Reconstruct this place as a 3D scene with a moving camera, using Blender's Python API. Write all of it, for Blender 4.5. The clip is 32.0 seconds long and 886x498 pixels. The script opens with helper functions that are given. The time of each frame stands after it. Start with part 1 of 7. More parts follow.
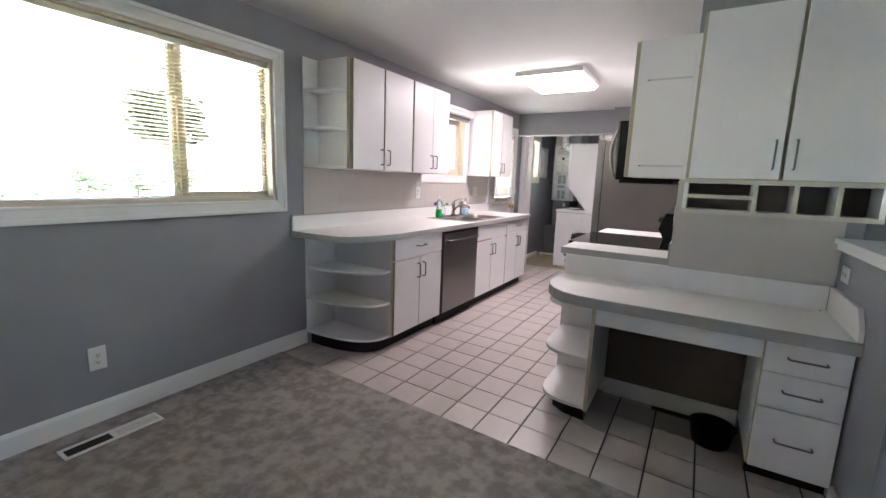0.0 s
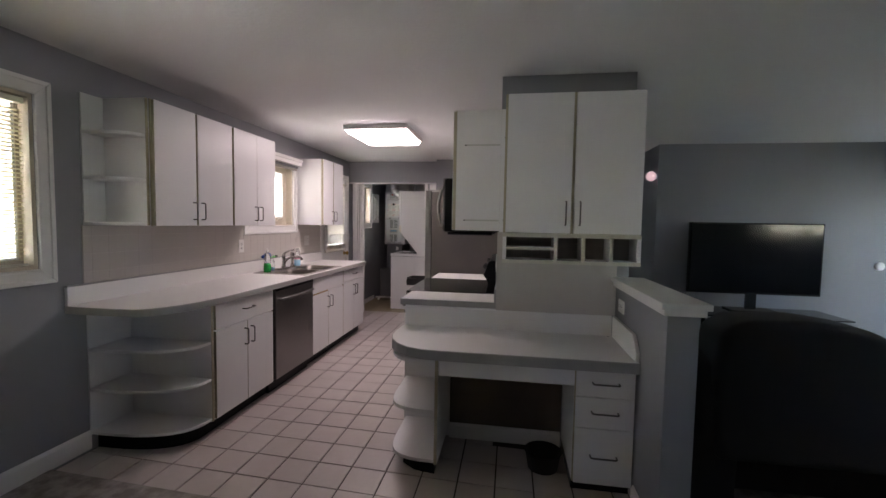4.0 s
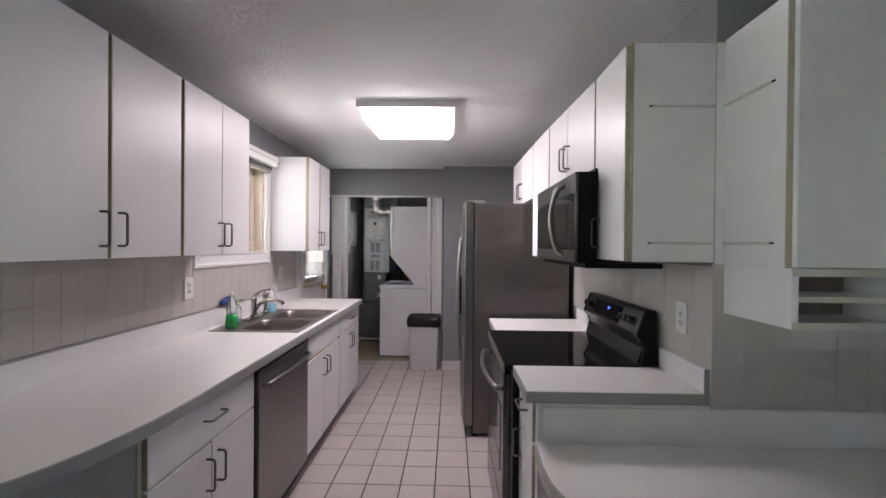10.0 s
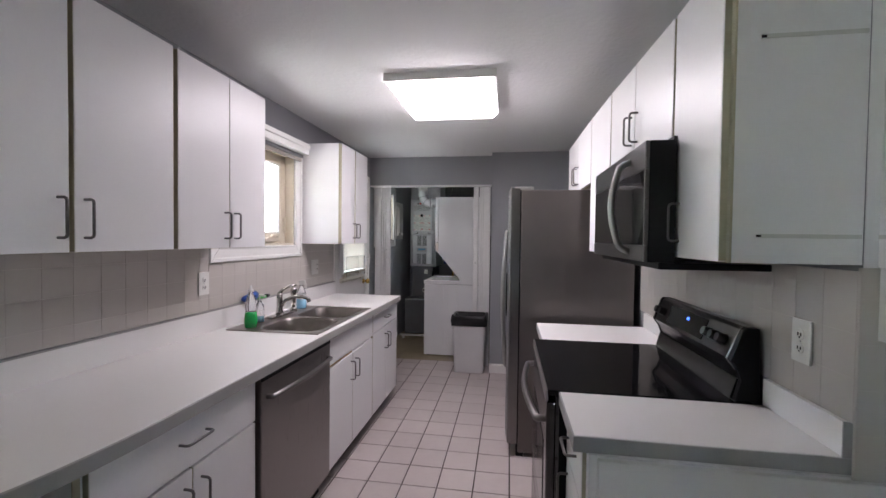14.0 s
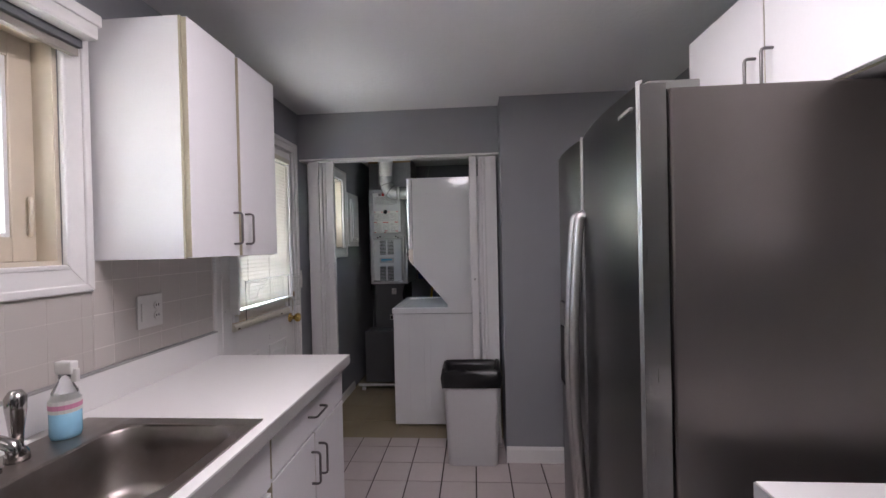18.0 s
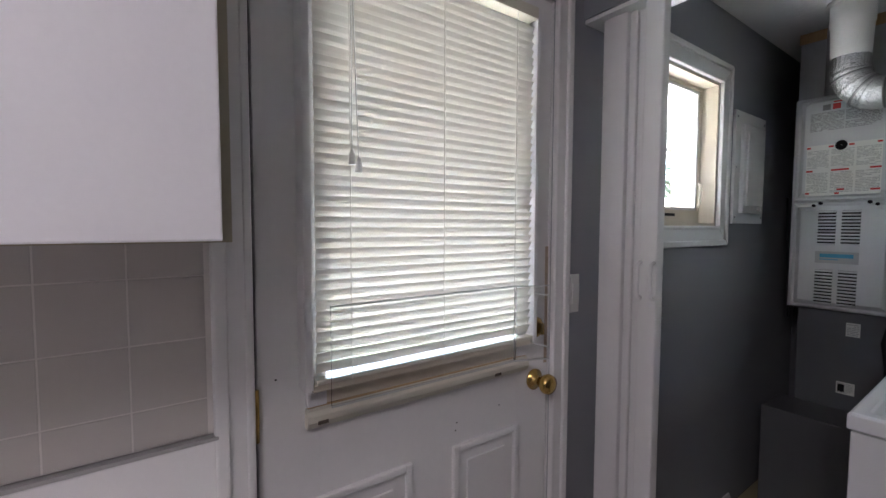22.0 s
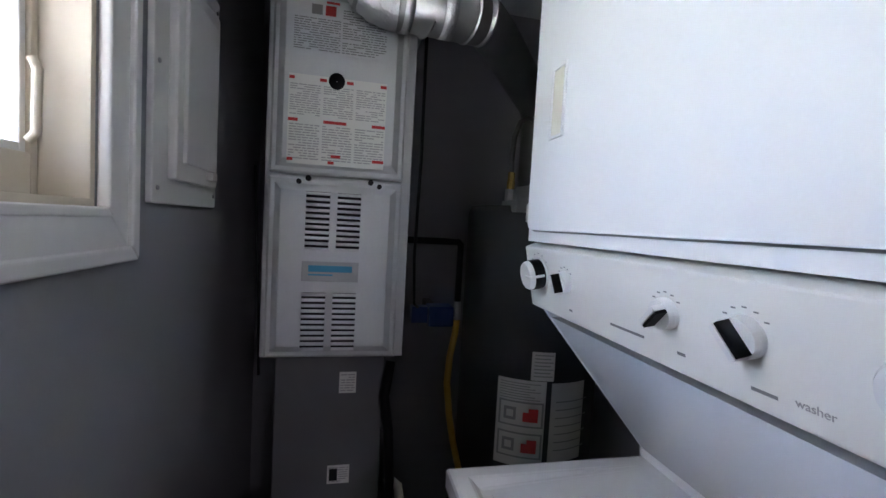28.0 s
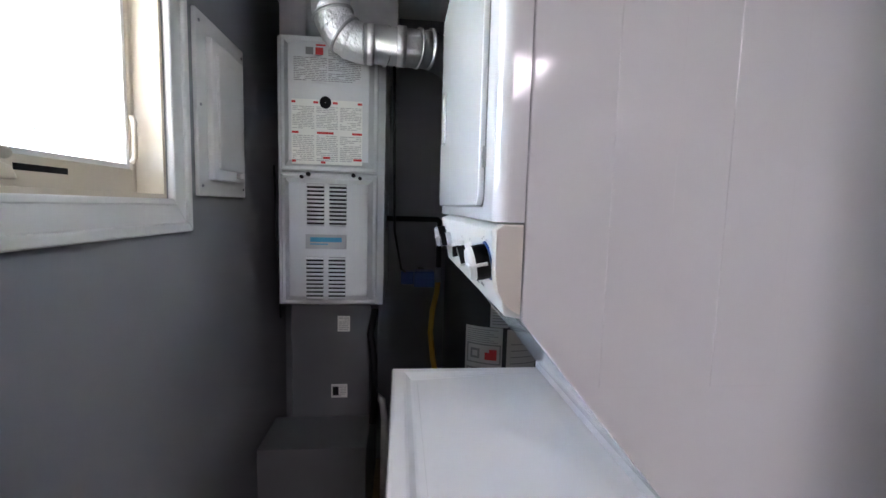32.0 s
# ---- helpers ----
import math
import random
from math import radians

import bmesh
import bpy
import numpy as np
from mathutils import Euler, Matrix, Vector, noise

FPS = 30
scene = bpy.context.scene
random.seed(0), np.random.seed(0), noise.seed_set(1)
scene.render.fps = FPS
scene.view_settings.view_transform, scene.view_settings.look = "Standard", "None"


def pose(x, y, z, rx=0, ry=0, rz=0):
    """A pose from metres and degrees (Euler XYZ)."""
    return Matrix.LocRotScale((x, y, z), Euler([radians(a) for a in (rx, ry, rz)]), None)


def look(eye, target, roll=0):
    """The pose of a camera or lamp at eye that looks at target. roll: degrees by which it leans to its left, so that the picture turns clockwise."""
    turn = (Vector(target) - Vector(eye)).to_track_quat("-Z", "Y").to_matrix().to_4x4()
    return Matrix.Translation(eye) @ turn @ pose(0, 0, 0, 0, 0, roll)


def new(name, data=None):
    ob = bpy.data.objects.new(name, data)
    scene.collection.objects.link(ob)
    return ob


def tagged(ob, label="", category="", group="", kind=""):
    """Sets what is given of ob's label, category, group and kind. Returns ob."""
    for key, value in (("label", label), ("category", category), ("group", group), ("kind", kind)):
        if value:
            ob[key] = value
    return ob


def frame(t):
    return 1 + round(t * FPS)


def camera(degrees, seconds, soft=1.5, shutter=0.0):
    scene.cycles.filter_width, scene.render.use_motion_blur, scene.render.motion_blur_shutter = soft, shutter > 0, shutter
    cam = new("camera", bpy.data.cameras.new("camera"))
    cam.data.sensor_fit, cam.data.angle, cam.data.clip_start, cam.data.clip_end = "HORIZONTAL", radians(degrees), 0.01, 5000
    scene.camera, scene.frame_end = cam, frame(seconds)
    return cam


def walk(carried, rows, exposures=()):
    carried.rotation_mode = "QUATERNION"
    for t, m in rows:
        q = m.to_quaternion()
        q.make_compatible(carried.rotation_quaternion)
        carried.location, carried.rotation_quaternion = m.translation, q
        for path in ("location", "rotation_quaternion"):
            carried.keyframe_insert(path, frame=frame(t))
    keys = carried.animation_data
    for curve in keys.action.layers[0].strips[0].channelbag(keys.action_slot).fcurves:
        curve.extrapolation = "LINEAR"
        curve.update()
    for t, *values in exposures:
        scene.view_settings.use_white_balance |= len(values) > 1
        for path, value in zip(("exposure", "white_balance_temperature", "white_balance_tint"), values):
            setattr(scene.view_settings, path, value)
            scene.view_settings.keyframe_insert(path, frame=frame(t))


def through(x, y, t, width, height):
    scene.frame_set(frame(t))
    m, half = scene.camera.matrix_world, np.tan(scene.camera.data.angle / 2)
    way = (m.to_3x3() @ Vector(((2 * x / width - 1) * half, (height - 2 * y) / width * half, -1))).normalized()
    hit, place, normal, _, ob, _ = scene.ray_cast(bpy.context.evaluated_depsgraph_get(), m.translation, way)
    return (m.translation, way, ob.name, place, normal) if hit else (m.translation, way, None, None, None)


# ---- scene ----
cam = camera(92.6, 32.0)
PATH = [
    (0, (2.534, -2.49, 1.327), (1.517, -0.799, 1.001), 2.1),
    (0.5, (2.495, -2.519, 1.288), (1.173, -1.058, 0.941), 1.5),
    (1, (2.452, -2.552, 1.268), (0.957, -1.287, 0.86), 1.9),
    (1.5, (2.421, -2.568, 1.292), (0.836, -1.475, 0.75), 3.7),
    (2, (2.436, -2.566, 1.296), (0.769, -1.615, 0.732), 2.4),
    (2.5, (2.398, -2.548, 1.307), (0.725, -1.505, 0.97), 1.8),
    (3, (2.391, -2.475, 1.397), (1.013, -1.038, 1.206), 0.5),
    (3.5, (2.439, -2.466, 1.417), (1.618, -0.646, 1.295), 0.2),
    (4, (2.491, -2.453, 1.422), (2.18, -0.48, 1.302), 1.0),
    (4.5, (2.554, -2.44, 1.422), (2.557, -0.444, 1.298), 0.5),
    (6.5, (2.259, -2.002, 1.481), (1.7, -0.083, 1.557), 2.3),
    (7, (2.029, -1.835, 1.471), (1.502, 0.093, 1.547), 0.2),
    (7.5, (1.863, -1.654, 1.449), (1.358, 0.281, 1.474), 0.1),
    (8, (1.758, -1.453, 1.441), (1.228, 0.475, 1.474), 0.5),
    (8.5, (1.624, -1.316, 1.432), (1.228, 0.644, 1.412), 0.3),
    (9, (1.506, -1.244, 1.416), (1.275, 0.741, 1.341), -0.7),
    (9.5, (1.48, -1.212, 1.412), (1.336, 0.782, 1.347), 0.5),
    (10, (1.501, -1.212, 1.43), (1.46, 0.787, 1.416), 0.5),
    (10.5, (1.544, -1.221, 1.433), (1.72, 0.771, 1.421), 0.2),
    (11, (1.557, -1.227, 1.438), (1.839, 0.753, 1.428), 0.3),
    (11.5, (1.55, -1.213, 1.438), (1.827, 0.768, 1.417), 0.4),
    (12, (1.558, -1.176, 1.446), (1.807, 0.809, 1.443), 0.4),
    (12.5, (1.599, -1.078, 1.452), (1.717, 0.918, 1.495), 0.5),
    (13, (1.63, -0.985, 1.445), (1.595, 1.014, 1.503), 0.5),
    (13.5, (1.634, -0.912, 1.438), (1.425, 1.077, 1.45), -0.1),
    (14, (1.596, -0.846, 1.431), (1.288, 1.13, 1.382), 0.7),
    (14.5, (1.518, -0.715, 1.422), (1.223, 1.262, 1.35), 1.2),
    (16.5, (1.392, -0.007, 1.401), (1.202, 1.984, 1.376), -0.1),
    (17, (1.322, 0.263, 1.411), (1.232, 2.261, 1.378), -1.8),
    (17.5, (1.281, 0.605, 1.405), (1.141, 2.601, 1.403), -1.2),
    (18, (1.219, 0.95, 1.403), (1.076, 2.945, 1.387), -1.3),
    (18.5, (1.187, 1.271, 1.416), (1.058, 3.266, 1.362), -3.0),
    (19, (1.21, 1.604, 1.415), (0.832, 3.568, 1.396), -0.5),
    (19.5, (1.165, 1.902, 1.418), (0.51, 3.791, 1.386), 0.0),
    (20, (1.109, 2.16, 1.427), (0.264, 3.973, 1.416), -0.7),
    (20.5, (1.068, 2.381, 1.418), (-0.08, 4.019, 1.432), -0.2),
    (21, (1.004, 2.572, 1.417), (-0.438, 3.958, 1.39), 0.4),
    (21.5, (0.884, 2.674, 1.41), (-0.675, 3.926, 1.367), -0.3),
    (22, (0.839, 2.74, 1.399), (-0.786, 3.901, 1.291), 0.2),
    (22.5, (0.852, 2.772, 1.399), (-0.828, 3.853, 1.298), 0.2),
    (23, (0.903, 2.814, 1.404), (-0.663, 4.052, 1.285), -0.2),
    (23.5, (0.951, 2.91, 1.413), (-0.253, 4.499, 1.247), 2.8),
    (24, (0.845, 3.055, 1.425), (-0.084, 4.823, 1.321), 2.7),
    (24.5, (0.776, 3.187, 1.412), (0.053, 5.052, 1.42), -0.2),
    (26.5, (0.439, 3.879, 1.408), (0.283, 5.872, 1.334), -0.5),
    (27, (0.402, 4.011, 1.416), (0.403, 6.01, 1.346), 0.9),
    (27.5, (0.383, 4.079, 1.398), (0.679, 6.054, 1.293), 2.7),
    (28, (0.373, 4.116, 1.405), (0.796, 6.067, 1.293), 3.2),
    (28.5, (0.375, 4.119, 1.447), (0.775, 6.079, 1.442), 1.8),
    (29, (0.371, 4.102, 1.494), (0.716, 6.065, 1.657), 0.6),
    (29.5, (0.371, 4.079, 1.455), (0.647, 6.059, 1.523), 1.7),
    (30, (0.397, 4.011, 1.424), (0.501, 6.008, 1.374), 0.9),
    (30.5, (0.429, 3.883, 1.413), (0.407, 5.88, 1.295), 0.8),
    (31, (0.471, 3.788, 1.403), (0.364, 5.779, 1.242), 0.8),
    (31.5, (0.555, 3.724, 1.401), (0.379, 5.704, 1.181), 0.9),
    (32, (0.593, 3.686, 1.4), (0.796, 5.666, 1.207), 1.6),
]
EXPOSURES = [(0, 5.80, 6700, 12), (1, 5.27, 7000, 13), (2, 4.87, 7200, 13), (3, 4.66, 7200, 13), (4, 4.75, 7100, 17), (7, 5.42, 6800, 14), (8, 5.1, 6800, 15), (9, 5.0, 6700, 14), (13, 4.98, 6400, 10), (17, 4.72, 6400, 12), (18.5, 4.70, 6400, 12), (19.1, 4.92, 6400, 12), (20, 4.98, 6400, 12), (21, 4.80, 6300, 12), (22, 4.68, 6300, 12), (23, 4.48, 6300, 12), (24, 4.5, 6200, 12), (27, 4.47, 6150, 16), (28, 4.75, 6150, 16), (29, 4.9, 6150, 17), (31, 5.3, 6050, 16), (32, 5.4, 6300, 14)]
walk(cam, [(t, look(eye, target, roll)) for t, eye, target, roll in PATH], EXPOSURES)

# ---- world and lights ----
world = bpy.data.worlds.new("sky")
scene.world = world
world.use_nodes = True
wn = world.node_tree
wn.nodes.clear()
w_out = wn.nodes.new("ShaderNodeOutputWorld")
w_bg = wn.nodes.new("ShaderNodeBackground")
w_sky = wn.nodes.new("ShaderNodeTexSky")
w_sky.sky_type, w_sky.sun_disc = "NISHITA", False
w_sky.sun_elevation, w_sky.sun_rotation = radians(60), radians(270)
w_bg.inputs["Strength"].default_value = 0.135
wn.links.new(w_sky.outputs[0], w_bg.inputs[0])
wn.links.new(w_bg.outputs[0], w_out.inputs[0])


def sun_lamp(strength, elevation, rotation):
    data = bpy.data.lights.new("sun", "SUN")
    data.energy, data.angle, data.color = strength, radians(0.6), (1.0, 0.97, 0.94)
    ob = new("sun", data)
    e, r = radians(elevation), radians(rotation)
    way = Vector((math.sin(r) * math.cos(e), math.cos(r) * math.cos(e), math.sin(e)))
    ob.matrix_world = look(way * 20, (0, 0, 0))
    return ob


sun_lamp(4.5, 60, 270)


# ---- materials ----
MATS = {}


def mat(name, colour, rough=0.5, metal=0.0, spec=0.5, grain=0.0, scale=40.0, big=0.0, big_scale=2.5, bump=0.0, bump_scale=0.0,
        tint=None, per_piece=0.0, stretch=(1, 1, 1), coat=0.0, emit=0.0, rough_var=0.0, sharp=0.2):
    """A procedural surface: base colour with fine grain, large stains, relief and a spread from piece to piece."""
    m = bpy.data.materials.new(name)
    m.use_nodes = True
    t = m.node_tree
    b = t.nodes["Principled BSDF"]
    N, L = t.nodes.new, t.links.new
    mp = N("ShaderNodeMapping")
    mp.inputs["Scale"].default_value = stretch
    geo = N("ShaderNodeNewGeometry")
    L(geo.outputs["Position"], mp.inputs[0])
    b.inputs["Roughness"].default_value, b.inputs["Metallic"].default_value = rough, metal
    b.inputs["Specular IOR Level"].default_value = spec
    b.inputs["Coat Weight"].default_value = coat
    last = None
    rgb = N("ShaderNodeRGB")
    rgb.outputs[0].default_value = (*colour, 1)
    last = rgb.outputs[0]

    def mix(fac, other, kind="MIX"):
        n = N("ShaderNodeMix")
        n.data_type, n.blend_type = "RGBA", kind
        L(fac, n.inputs[0]) if hasattr(fac, "links") else setattr(n.inputs[0], "default_value", fac)
        L(last, n.inputs[6])
        L(other, n.inputs[7]) if hasattr(other, "links") else setattr(n.inputs[7], "default_value", (*other, 1))
        return n.outputs[2]

    def ramp(src, lo, hi, half=0.2):
        n = N("ShaderNodeMapRange")
        n.inputs[1].default_value, n.inputs[2].default_value, n.inputs[3].default_value, n.inputs[4].default_value = 0.5 - half, 0.5 + half, lo, hi
        L(src, n.inputs[0])
        return n.outputs[0]

    def noise_tex(s, detail=4, rough_=0.55):
        n = N("ShaderNodeTexNoise")
        n.inputs["Scale"].default_value, n.inputs["Detail"].default_value, n.inputs["Roughness"].default_value = s, detail, rough_
        L(mp.outputs[0], n.inputs["Vector"])
        return n.outputs["Fac"]

    if big:
        f = noise_tex(big_scale, 5)
        last = mix(ramp(f, 0.0, big, sharp), tint or tuple(c * 0.55 for c in colour))
    if grain:
        f = noise_tex(scale, 3)
        last = mix(ramp(f, 0.0, grain), tuple(c * 0.6 for c in colour))
    if per_piece:
        info = N("ShaderNodeObjectInfo")
        n = N("ShaderNodeMapRange")
        n.inputs[3].default_value, n.inputs[4].default_value = 1 - per_piece, 1 + per_piece * 0.4
        L(info.outputs["Random"], n.inputs[0])
        comb = N("ShaderNodeCombineXYZ")
        for i in range(3):
            L(n.outputs[0], comb.inputs[i])
        mul = N("ShaderNodeMix")
        mul.data_type, mul.blend_type = "RGBA", "MULTIPLY"
        mul.inputs[0].default_value = 1.0
        L(last, mul.inputs[6])
        L(comb.outputs[0], mul.inputs[7])
        last = mul.outputs[2]
    L(last, b.inputs["Base Color"])
    if rough_var:
        n = N("ShaderNodeMapRange")
        n.inputs[1].default_value, n.inputs[2].default_value = 0.3, 0.7
        n.inputs[3].default_value, n.inputs[4].default_value = max(0.02, rough - rough_var), min(1, rough + rough_var)
        L(noise_tex(6.0, 4), n.inputs[0])
        L(n.outputs[0], b.inputs["Roughness"])
    if bump:
        bp = N("ShaderNodeBump")
        bp.inputs["Strength"].default_value, bp.inputs["Distance"].default_value = bump, 0.004
        L(noise_tex(bump_scale or scale, 4), bp.inputs["Height"])
        L(bp.outputs[0], b.inputs["Normal"])
    if emit:
        L(last, b.inputs["Emission Color"])
        b.inputs["Emission Strength"].default_value = emit
    MATS[name] = m
    return m


def glass_mat(name, tint=(1, 1, 1), rough=0.0):
    m = bpy.data.materials.new(name)
    m.use_nodes = True
    b = m.node_tree.nodes["Principled BSDF"]
    b.inputs["Base Color"].default_value = (*tint, 1)
    b.inputs["Transmission Weight"].default_value, b.inputs["Roughness"].default_value, b.inputs["IOR"].default_value = 1.0, rough, 1.45
    return m


def slat_mat(name, colour, through):
    """Thin vinyl that lets some daylight through."""
    m = bpy.data.materials.new(name)
    m.use_nodes = True
    t = m.node_tree
    b, out = t.nodes["Principled BSDF"], t.nodes["Material Output"]
    b.inputs["Base Color"].default_value, b.inputs["Roughness"].default_value = (*colour, 1), 0.45
    tr, mx = t.nodes.new("ShaderNodeBsdfTranslucent"), t.nodes.new("ShaderNodeMixShader")
    tr.inputs[0].default_value, mx.inputs[0].default_value = (*colour, 1), through
    t.links.new(b.outputs[0], mx.inputs[1])
    t.links.new(tr.outputs[0], mx.inputs[2])
    t.links.new(mx.outputs[0], out.inputs[0])
    return m


def carpet_mat():
    return mat("carpet", (0.40, 0.37, 0.35), 0.95, spec=0.1, grain=0.45, scale=260, big=0.95, big_scale=14.0, tint=(0.222, 0.202, 0.191), bump=1.0, bump_scale=320, sharp=0.105)


M_WALL = mat("grey_wall_paint", (0.272, 0.276, 0.292), 0.55, spec=0.35, big=0.18, big_scale=1.3, bump=0.12, bump_scale=90)
M_WALL_TAN = mat("tan_wall_paint", (0.30, 0.27, 0.24), 0.6, big=0.15, bump=0.1, bump_scale=90)
M_CEIL = mat("ceiling_paint", (0.74, 0.735, 0.735), 0.75, big=0.08, big_scale=0.8, bump=0.75, bump_scale=42)
M_TRIM = mat("white_trim_paint", (0.74, 0.73, 0.71), 0.4, big=0.1, big_scale=3, grain=0.06, scale=60)
M_CAB = mat("white_laminate", (0.78, 0.77, 0.775), 0.38, big=0.06, big_scale=2, grain=0.05, scale=120, bump=0.03, bump_scale=200)
M_EDGE = mat("tan_edge_banding", (0.42, 0.38, 0.275), 0.5, big=0.25, big_scale=6)
M_TOP = mat("white_counter_laminate", (0.76, 0.745, 0.73), 0.36, grain=0.05, scale=220, rough_var=0.03)
M_TOPEDGE = mat("grey_counter_edge", (0.36, 0.35, 0.34), 0.4, grain=0.1, scale=120, big=0.1)
M_STEEL = mat("brushed_steel", (0.27, 0.255, 0.25), 0.33, 1.0, grain=0.06, scale=9, stretch=(60, 60, 1), bump=0.04, bump_scale=9, rough_var=0.06)
M_STEEL_D = mat("dark_stainless", (0.15, 0.145, 0.145), 0.2, 1.0, grain=0.15, scale=8, stretch=(60, 60, 1), rough_var=0.04)
M_TANWORN = mat("worn_tan_paint", (0.47, 0.37, 0.28), 0.6, grain=0.4, scale=60, big=0.35, big_scale=9)
M_STEEL_M = mat("smoked_stainless", (0.17, 0.16, 0.158), 0.3, 1.0, grain=0.08, scale=9, stretch=(1, 60, 60), rough_var=0.04)
M_FRSIDE = mat("fridge_side_paint", (0.175, 0.155, 0.145), 0.36, 0.7, big=0.2, big_scale=3.0, grain=0.1, scale=300, bump=0.06, bump_scale=400)
M_SINK = mat("sink_steel", (0.34, 0.305, 0.285), 0.36, 1.0, grain=0.25, scale=30, rough_var=0.08, big=0.2, big_scale=9)
M_CHROME = mat("chrome", (0.46, 0.44, 0.425), 0.16, 1.0, rough_var=0.04)
M_HANDLE = mat("gunmetal_pull", (0.16, 0.15, 0.15), 0.34, 0.85, rough_var=0.08)
M_BLACKG = mat("black_glass", (0.006, 0.006, 0.007), 0.07, spec=0.32, rough_var=0.03)
M_BLACK = mat("black_plastic", (0.010, 0.010, 0.011), 0.45, spec=0.16, grain=0.2, scale=90)
M_TILE = mat("floor_tile_glaze", (0.53, 0.468, 0.452), 0.30, grain=0.10, scale=22, big=0.22, big_scale=5.0, tint=(0.40, 0.345, 0.33), per_piece=0.07)
M_GROUT = mat("dark_grout", (0.062, 0.043, 0.038), 0.9, grain=0.3, scale=150, big=0.3)
M_SPLASH = mat("painted_wall_tile", (0.50, 0.465, 0.43), 0.3, big=0.06, per_piece=0.012, bump=0.05, bump_scale=18)
M_SPGROUT = mat("pale_grout", (0.565, 0.525, 0.488), 0.6, grain=0.1)
# lighter copy of the grout, for the joints that light brings out
M_SPGROUTLIT = mat("lit_grout", (0.68, 0.64, 0.60), 0.6, grain=0.1)
M_CARPET = carpet_mat()
M_VINYL = mat("tan_vinyl_floor", (0.33, 0.27, 0.17), 0.4, big=0.3, big_scale=4, grain=0.15, scale=60, per_piece=0.08)
M_TAN = mat("tan_window_vinyl", (0.60, 0.53, 0.42), 0.45, big=0.1, grain=0.06, scale=70)
M_BLIND = slat_mat("ivory_blind_slat", (0.62, 0.57, 0.38), 0.2)
M_BLINDW = slat_mat("white_blind_slat", (0.82, 0.79, 0.73), 0.13)
M_BRASS = mat("polished_brass", (0.62, 0.42, 0.13), 0.2, 1.0, rough_var=0.06)
M_ENAMEL = mat("white_appliance_enamel", (0.75, 0.75, 0.755), 0.11, big=0.04, coat=0.3, bump=0.02, bump_scale=14)
M_ENAMEL2 = mat("ivory_panel_edge", (0.62, 0.59, 0.49), 0.3, big=0.1)
M_PVC = mat("white_pvc_panel", (0.70, 0.69, 0.68), 0.4, big=0.08, grain=0.05)
M_FURN = mat("grey_furnace_enamel", (0.55, 0.56, 0.57), 0.38, 0.1, big=0.08, grain=0.08, scale=160)
M_DUCT = mat("dark_painted_duct", (0.125, 0.128, 0.133), 0.5, 0.2, big=0.25, big_scale=4)
M_GALV = mat("galvanised_steel", (0.44, 0.44, 0.45), 0.42, 0.9, big=0.4, big_scale=14, tint=(0.28, 0.28, 0.29), bump=0.25, bump_scale=60, rough_var=0.1)
M_FOIL = mat("aluminium_tape", (0.70, 0.70, 0.71), 0.46, 1.0, bump=1.0, bump_scale=85, rough_var=0.1)
M_HEATER = mat("charcoal_tank", (0.03, 0.031, 0.033), 0.6, 0.0, spec=0.3, big=0.2, grain=0.1)
M_PAPER = mat("label_paper", (0.68, 0.68, 0.64), 0.6, big=0.06)
M_INK = mat("label_print", (0.20, 0.20, 0.20), 0.7)
M_PRINT = mat("fine_label_print", (0.34, 0.34, 0.33), 0.7)
M_LBLUE = mat("light_blue_lettering", (0.05, 0.27, 0.46), 0.5)
M_RED = mat("label_red", (0.52, 0.03, 0.03), 0.6)
M_BLUE = mat("blue_plastic", (0.012, 0.06, 0.26), 0.35, grain=0.1)
M_YELLOW = mat("yellow_gas_hose", (0.62, 0.36, 0.03), 0.45, big=0.15)
M_BAG = mat("black_bin_bag", (0.014, 0.014, 0.015), 0.33, bump=1.0, bump_scale=45)
M_BIN = mat("white_bin_plastic", (0.66, 0.655, 0.66), 0.42, big=0.1, grain=0.05)
M_SOFA = mat("black_upholstery", (0.012, 0.011, 0.011), 0.75, grain=0.4, scale=300, big=0.3, bump=0.3, bump_scale=200)
M_GREEN = mat("green_soap", (0.02, 0.42, 0.09), 0.15, big=0.3, big_scale=30)
M_CLEARP = glass_mat("clear_plastic", (0.92, 0.94, 0.95), 0.08)
M_BLUEL = mat("blue_cleaner", (0.28, 0.56, 0.74), 0.15, big=0.2, big_scale=30)
M_GLASS = glass_mat("window_glass")
M_PALE = mat("pale_switch_plate", (0.70, 0.69, 0.66), 0.4)
M_DIFF = mat("lamp_diffuser", (1.0, 0.90, 0.96), 0.4, emit=0.69)
M_LAWN = mat("lawn_ground", (0.12, 0.145, 0.08), 0.9, big=0.5, big_scale=0.6, grain=0.4, scale=30, bump=0.4)
M_LEAF = mat("leaf_green", (0.11, 0.145, 0.075), 0.6, per_piece=0.3, big=0.4, big_scale=8)
M_BARK = mat("tree_bark", (0.12, 0.09, 0.065), 0.9, grain=0.4, scale=40, bump=0.6)
M_FLOWER = mat("red_petals", (0.55, 0.03, 0.04), 0.6, big=0.3, big_scale=10)
# brown that stands in for shade on the porch beam
M_BEAMSHADE = mat("beam_shade_brown", (0.17, 0.13, 0.10), 0.6, grain=0.15)
M_SOFFIT = mat("white_soffit", (0.80, 0.80, 0.80), 0.6, big=0.1)
M_PAVE = mat("concrete_path", (0.56, 0.55, 0.54), 0.85, big=0.25, grain=0.2, scale=50)
M_WOODF = mat("oak_floor", (0.30, 0.20, 0.11), 0.35, big=0.25, grain=0.3, scale=10, stretch=(10, 1, 1), per_piece=0.15)
